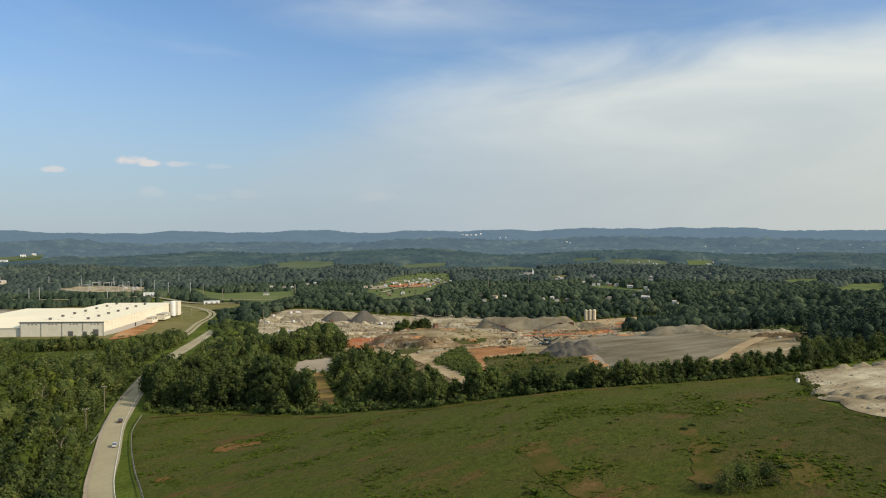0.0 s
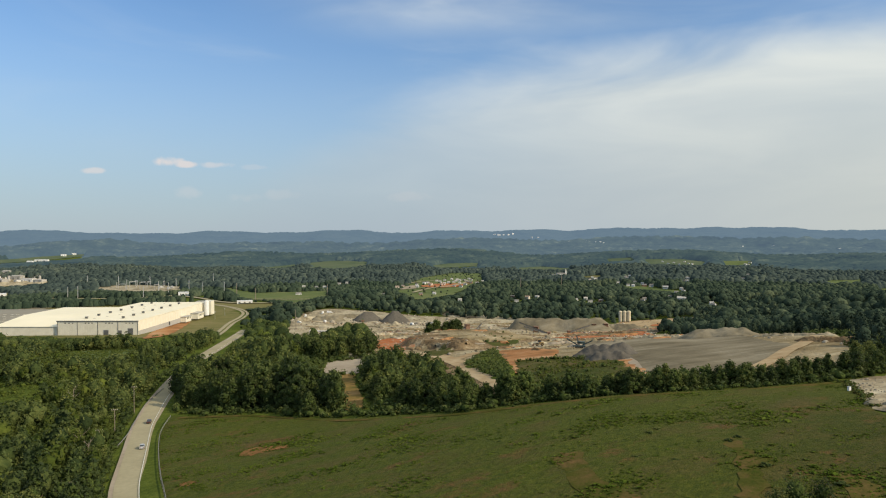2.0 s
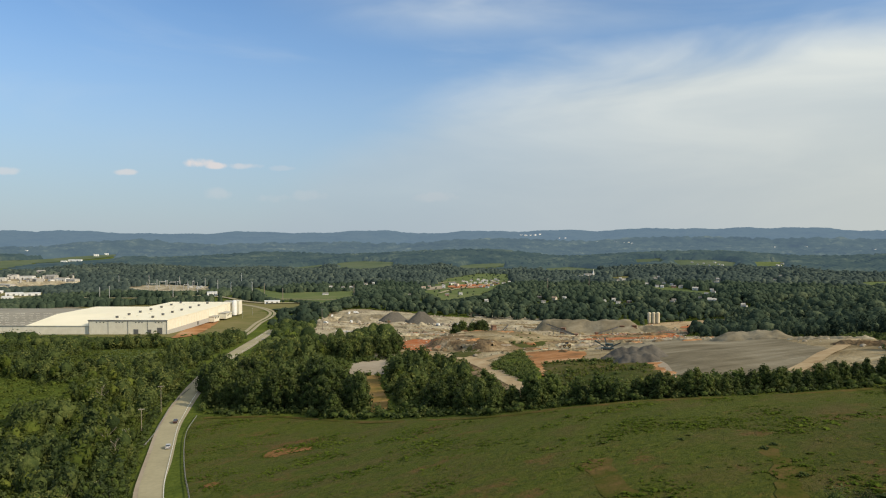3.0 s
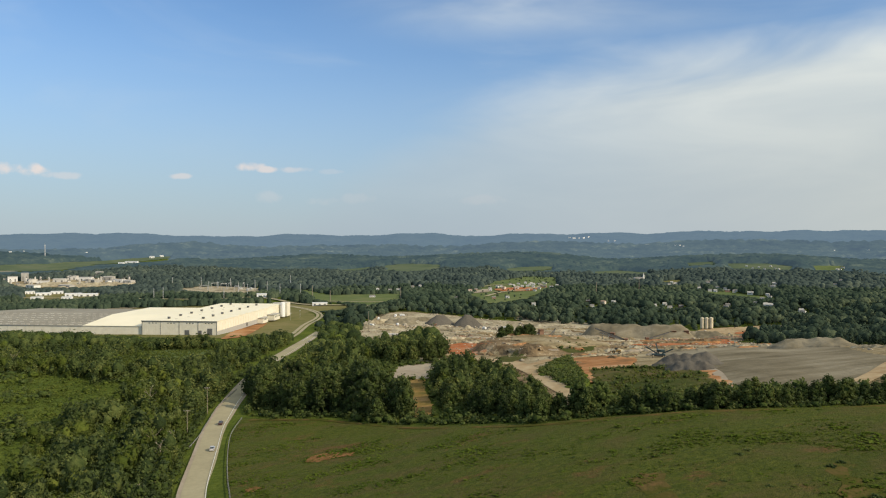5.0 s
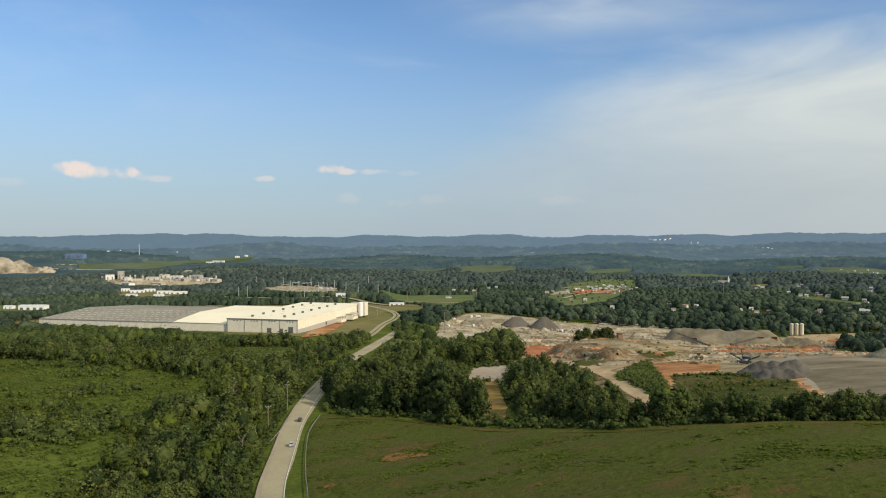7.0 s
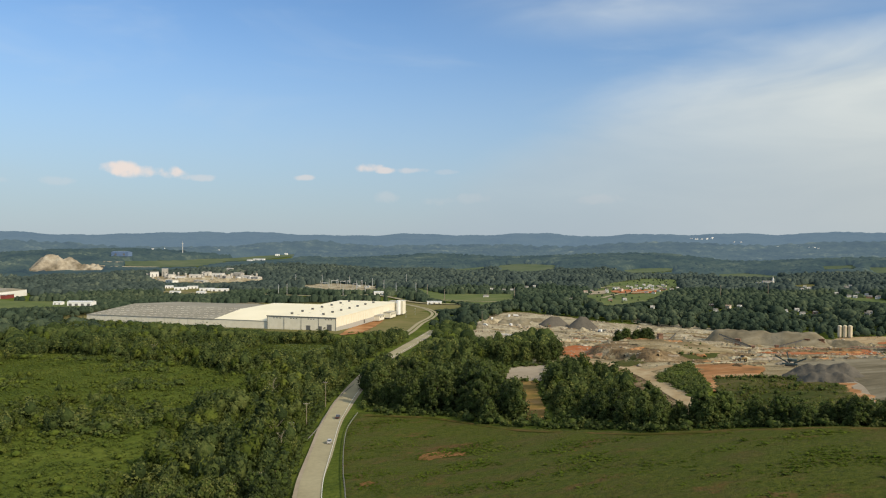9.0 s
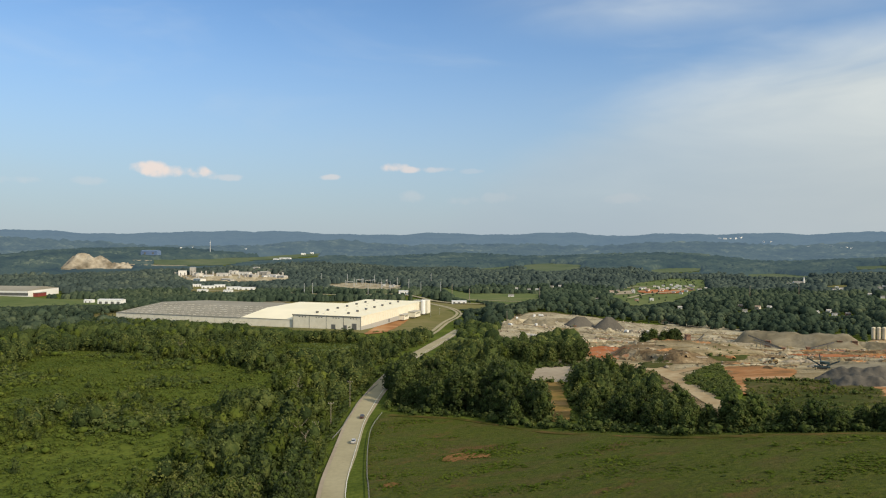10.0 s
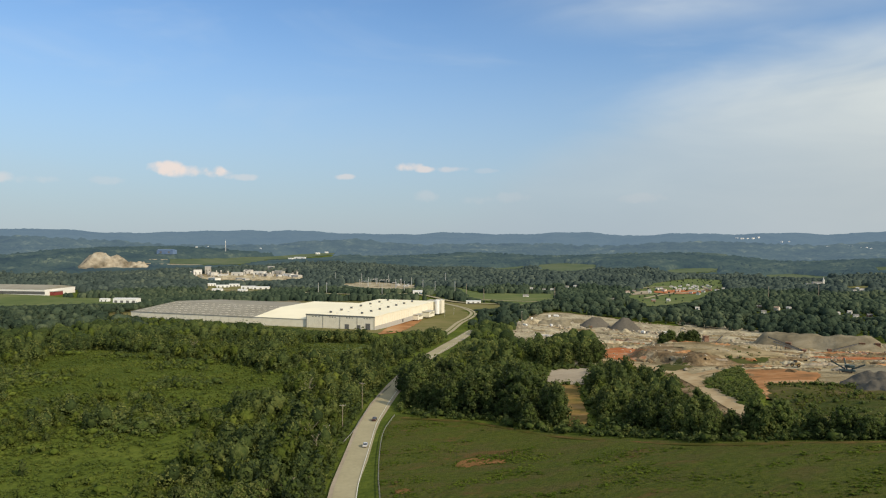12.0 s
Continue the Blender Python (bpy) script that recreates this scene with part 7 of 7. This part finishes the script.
hall("shed", -368, 1284, 40, 16, 7, -10, MAT["white"], MAT["tin"], "long white metal shed in a lawn", "shed", 4)
hall("shed", -411, 1308, 14, 10, 5, -10, MAT["white"], MAT["tin"], "small white metal shed", "shed", 2)
big = hall("factory", -640, 1500, 190, 90, 9, -14, MAT["siding"], MAT["roof_grey"], "long factory with a grey roof and a dark red end", "factory", 9)
part("red_end", box(95.05, 104, -30, -5, -3, 4), MAT["red_wall"], big, "dark red end bay")
part("end_roof", box(95.05, 105, -31, -4, 4.01, 4.5), MAT["grey_wall"], big)

hall("shed", 131, 1424, 18, 10, 6, -10, MAT["white"], MAT["tin"], "small white metal shed by the highway", "shed", 2)
hall("shed", 204, 1198, 24, 8, 4, -12, MAT["white"], MAT["tin"], "long low white trailer building by the highway", "shed", 3)
hall("blue_hall", -680, 2785, 62, 30, 12, -14, MAT["blue_wall"], MAT["blue_wall"], "far blue industrial hall", "hall", 2).location.z += 16
for i, (x, y, w) in enumerate(SHEDS):
    hall("depot_building", x, y, w * 1.25, 12, 5, 8 - i * 3, MAT["white"], MAT["tin"], "low white depot building with a pale roof", doors=3)
for i, (x, y, w) in enumerate(PLANT):
    h = (12, 19, 8, 6, 8, 9, 8, 13, 9, 7, 8, 5, 5, 7, 8, 7)[i]
    hall("plant_building", x, y, w * 1.5, 16, h, 12 - i * 5, MAT["plant_wall"] if i % 3 else MAT["siding"], MAT["concrete"], "pale dusty cement plant building", "plant", 2)
for i, (x, y) in enumerate(((-350, 1990), (-300, 1965), (-250, 1990), (-210, 2010), (-170, 1960))):
    conveyor(x, y, 38, 15, 20 * i - 40, "pale inclined conveyor at the cement plant")
for i, (x, y, l, w, h) in enumerate(((-330, 1880, 60, 40, 5), (-280, 1900, 80, 40, 6), (-200, 1870, 70, 40, 7), (-150, 1860, 50, 36, 6), (-240, 1840, 70, 30, 4))):
    pile("gravel_mound", x, y, l, w, h, 5 * i, MAT["white_stone"], "pale stone heap at the cement plant", 40 + i, 0.25)
for i, pts in enumerate(([(-745, 2600), (-650, 2625), (-640, 2600), (-735, 2575)], [(-690, 2500), (-600, 2478), (-500, 2480), (-505, 2462), (-606, 2455), (-680, 2478)])):
    patch("bare_strip", pts, MAT["white_stone"], "pale bare strip in far woods", 14.0, 25.0, ragged=2.0, category="clearing")
for i in range(46):
    rr = random.Random(500 + i)
    x, y = rr.uniform(-400, -140), rr.uniform(1880, 2010)
    t = thing("plant_hopper" if i % 3 else "plant_silo", "small pale steel hopper at the cement plant" if i % 3 else "slim pale silo at the cement plant", "hopper" if i % 3 else "silo", group="plant fittings", at=(x, y, float(height(x, y)) + 0.8), rz=rr.uniform(0, 90))
    if i % 3:
        w, h = rr.uniform(1.5, 4), rr.uniform(3, 9)
        part("bin", prism(-w, w, [(-w * 0.6, 2.0), (w * 0.6, 2.0), (w, h), (-w, h)]), MAT["concrete"] if i % 2 else MAT["plant_wall"], t)
        for a, b in ((-1, -1), (-1, 1), (1, -1), (1, 1)):
            part("leg", bar((a * w * 0.7, b * w * 0.4, -1), (a * w * 0.7, b * w * 0.4, 2.6), 0.4), MAT["grey_metal"], t)
    else:
        w, h = rr.uniform(1.6, 3), rr.uniform(4, 10)
        part("drum", tube(w, w, h, 16, -1), MAT["plant_wall"], t)
        part("roof_cone", tube(w * 1.05, 0.4, 1.5, 16, h - 1 + 0.02), MAT["concrete"], t)
pile("rock_hill", -800, 2490, 56, 140, 42, 10, MAT["rock_pale"], "pale quarried rock hill above the trees", 50, 0.38, "hill")
pile("rock_hill", -705, 2470, 60, 50, 20, 0, MAT["rock_pale"], "pale quarried rock hill above the trees", 51, 0.3, "hill")
for i, (x, y, w) in enumerate(((-220, 3080, 20), (-251, 3002, 8), (-124, 3405, 6), (-159, 3321, 8), (-391, 3275, 6), (-70, 3417, 5))):
    hall("far_building", x, y, w * 2.4, 14, 7, 6 * i - 20, MAT["white"], MAT["tin"], "far white farm building on a hill meadow", doors=2)
tower = thing("radio_mast", "tall thin pale radio mast", "mast", at=(-509, 3007, float(height(-509, 3007))))
part("shaft", tube(2.0, 1.4, 54, 8), MAT["galv"], tower)
part("antenna", tube(0.5, 0.3, 8, 6, 54), MAT["galv"], tower)
part("platform", tube(2.6, 2.6, 1.2, 10, 50.5), MAT["white"], tower)

FAR_TOWN = [(2714, 2494), (2804, 2413), (2815, 2185), (2907, 2219), (2277, 3098), (2295, 3029), (2852, 2234), (2797, 2148), (2895, 2165), (2751, 2025), (2951, 2116), (2764, 1960), (2801, 2395), (2819, 2330), (2813, 2264), (2815, 2441), (3161, 2060), (3131, 1975), (3200, 1967)]
FAR_TOWN += [(1964, 3545), (1980, 3521), (1997, 3500), (2024, 3496), (2061, 3510), (2104, 3375), (2133, 3357), (2210, 3175), (2241, 3147), (2276, 3103), (2283, 3036), (2292, 2992), (2404, 2683), (2350, 2572), (-631, 3053), (-598, 3127), (-413, 3314)]
for i, (x, y) in enumerate(FAR_TOWN):
    t = hall("town_building", x, y, 9 + 4 * (i % 3), 9, 5, 17 * i, MAT["siding"], MAT["tin"], "far white town building among trees", doors=1)
    t.location.z += 11

# ---- field growth ----
MAT["weed"] = material("field_weeds", [(0.042, 0.070, 0.010), (0.069, 0.100, 0.013), (0.109, 0.136, 0.022)], 0.85, 0.3, big=0.05, island=0.25, translucent=0.2)
TV, TQ = leaf_quads(np.random.default_rng(90), np.random.default_rng(91).normal(0, (0.42, 0.42, 0.12), (9, 3)) + (0, 0, 0.24), np.random.default_rng(92).normal(0, 0.35, (9, 3)) + (0, 0, 1.6), 0.36)
TUFT = (TV, np.zeros((0, 3), int), TQ)
rng = np.random.default_rng(61)
p = grid_points(rng, 15, 260, 70, 372, 1.3)
n1 = np.array([noise.fractal((x / 26, y / 14, 1.0), 1.0, 2.0, 3) for x, y in p])
keep = inside(FIELD, p[:, 0], p[:, 1]) & (rng.random(len(p)) < 0.52 + 1.3 * n1) & road_gap(p[:, 0], p[:, 1], [(33, 362), (64, 338), (90, 289), (120, 242), (160, 210), (236, 176)], 5.0)
p = p[keep]
s = (rng.gamma(3.0, 0.12, len(p)) + 0.2) * np.clip(0.70 + 0.9 * n1[keep], 0.45, 1.4)
tufts = np.column_stack([p[:, 0], p[:, 1], height(p[:, 0], p[:, 1]) + 0.15, rng.uniform(0, 6.28, len(p)), s * rng.uniform(1.0, 1.8, len(p)), s])
scatter("weed_tuft", TUFT, tufts, MAT["weed"], MAT["weed"], "green weed tufts in the hay field", "weeds")
# ragged lines of uncut grass left by the mower
EDGE = smooth_loop([(31, 365), (64, 338), (92, 289), (107, 268), (122, 242), (145, 221), (162, 209), (193, 185), (236, 174)], 8, False)
ROWS = [
    [(140, 186), (149, 180), (158, 165), (162, 148), (161, 132)], [(167, 137), (165, 126), (161, 115), (157, 107)], [(145, 160), (155, 152), (157, 138), (155, 130)],
    [(87, 199), (102, 192), (118, 184), (131, 174)], [(211, 153), (194, 139), (190, 127), (190, 114)], [(178, 126), (172, 113), (169, 101)], [(71, 205), (89, 184), (105, 164)],
    [(142, 130), (134, 123), (130, 119)], [(31, 259), (29, 238), (30, 225)], [(134, 209), (156, 191), (176, 173), (201, 161)],
]
q = np.concatenate([np.repeat(resample(smooth_loop(line, 8, False), 0.3), 2, 0) for line in ROWS])
q = q + rng.normal(0, 1.1, q.shape)
q = q[np.array([noise.noise((x / 9, y / 9, 4.0)) for x, y in q]) > 0.0]
s = rng.uniform(0.3, 0.75, len(q))
rowt = np.column_stack([q[:, 0], q[:, 1], height(q[:, 0], q[:, 1]) + 0.15, rng.uniform(0, 6.28, len(q)), s, s * 0.7])
scatter("hay_row", TUFT, rowt, MAT["weed"], MAT["weed"], "dark ragged rows of uncut grass", "grass")
for i, (x, y, r) in enumerate(((52, 270, 7), (60, 266, 4), (136, 124, 4), (107, 157, 3), (26, 246, 3))):
    rr = random.Random(i)
    pts = [(x + r * rr.uniform(0.6, 0.9) * math.cos(a) * 1.1, y + r * rr.uniform(0.7, 1.1) * math.sin(a)) for a in np.arange(0, 6.28, 0.7)]
    patch("bare_patch", pts, MAT["fieldclay"] if x < 70 else MAT["worn_field"], "bare reddish soil patch in the field", 0.33, 2.0, ragged=0.45, category="soil")
for x, y, r in ((52, 270, 7), (60, 266, 4), (136, 124, 4), (107, 157, 3), (26, 246, 3)):
    a, d = rng.uniform(0, 6.28, 45), r * np.sqrt(rng.uniform(0.5, 1.2, 45))
    q = np.column_stack([x + 1.2 * d * np.cos(a), y + 0.75 * d * np.sin(a)])
    s = rng.uniform(0.3, 0.8, 45)
    scatter("weed_tuft", TUFT, np.column_stack([q, height(q[:, 0], q[:, 1]) + 0.3, rng.uniform(0, 6.28, 45), s, s * 0.7]), MAT["weed"], MAT["weed"], "grass tufts growing over bare soil", "weeds")
SHRUBS_F = [(118, 108, 2.2), (133, 104, 2.0), (134, 156, 2.0), (143, 138, 1.8), (147, 139, 1.6), (138, 158, 1.8), (119, 144, 1.4), (124, 136, 1.6), (120, 169, 1.3), (105, 186, 1.3), (136, 121, 2.0), (139, 105, 2.2)]
BUSH_CROWN = crown(95, 3.2, 4.4, 6, 420, 0.22, ICO1, 0.12)
for x, y, h in SHRUBS_F:
    V, T, Q = BUSH_CROWN
    k = h / 3.2 * (0.6 if h < 2.3 else 1.0)
    t = thing("field_bush", "dark green bush growing in the hay field", "bush", group="bushes", at=(x, y, float(height(x, y)) + 0.1), rz=(x * 31) % 360)
    part("stem", tube(0.09 * k, 0.04 * k, 1.6 * k, 6, -0.2), MAT["bark"], t)
    part("foliage", two_material_mesh("foliage", V * (k * 1.7, k * 1.7, k * 0.7), T, Q, MAT["leaf_core"], MAT["leaf"]), None, t)
for x, y, h in ((123, 103, 7.0), (128, 101, 5.6), (119, 104, 4.6)):
    V, T, Q = crown(int(x), h, h * 0.85, 9, 760, 0.20, ICO1, 0.16, 0.9)
    t = thing("young_tree", "loose dark young tree growing in the hay field", "tree", group="young trees", at=(x, y, float(height(x, y)) + 0.1))
    bm = tube(0.14, 0.05, h * 0.8, 7, -0.2)
    for i in range(8):
        a = i * 2.4
        bar((0, 0, h * (0.15 + 0.06 * i)), (math.cos(a) * h * 0.34, math.sin(a) * h * 0.34, h * (0.42 + 0.065 * i)), 0.07, bm)
    part("trunk", bm, MAT["bark"], t)
    part("crown", two_material_mesh("crown", V, T[:20], Q, MAT["leaf_core"], MAT["leaf"]), None, t)
# worn earth round them and along a cart way
for pts in ([(147, 152), (149, 147), (143, 132), (132, 119), (124, 110), (118, 107), (117, 110), (122, 115), (131, 123), (141, 136)], [(108, 160), (112, 156), (106, 138), (104, 124), (97, 122), (98, 138), (103, 152)], [(143, 109), (147, 106), (143, 97), (136, 95), (134, 100)]):
    patch("bare_patch", pts, MAT["worn_field"], "worn reddish bare earth in the field", 0.30, 2.0, ragged=0.9, category="soil")
# undergrowth along the foot of the trees and the road
foot = []
for line, wide in ((EDGE, 7.0), (ROAD[20:110], 0.0)):
    line = resample(line, 2.4)
    t = np.gradient(line, axis=0)
    t /= np.hypot(t[:, 0], t[:, 1])[:, None]
    nrm = np.stack([t[:, 1], -t[:, 0]], 1)
    if wide:
        foot.append(line - nrm * (wide + rng.normal(0, 1.5, (len(line), 1))))
    else:
        foot.append(line - nrm * (8.5 + np.abs(rng.normal(0, 1.6, (len(line), 1)))))
foot = np.concatenate(foot)
s = rng.uniform(0.4, 1.0, len(foot))
under = np.column_stack([foot[:, 0], foot[:, 1], height(foot[:, 0], foot[:, 1]) - 0.2, rng.uniform(0, 6.28, len(foot)), s * 1.2, s])
scatter("undergrowth", SHRUB[0], under, MAT["leaf_core"], MAT["leaf"], "low undergrowth along the foot of the trees", "shrubs")
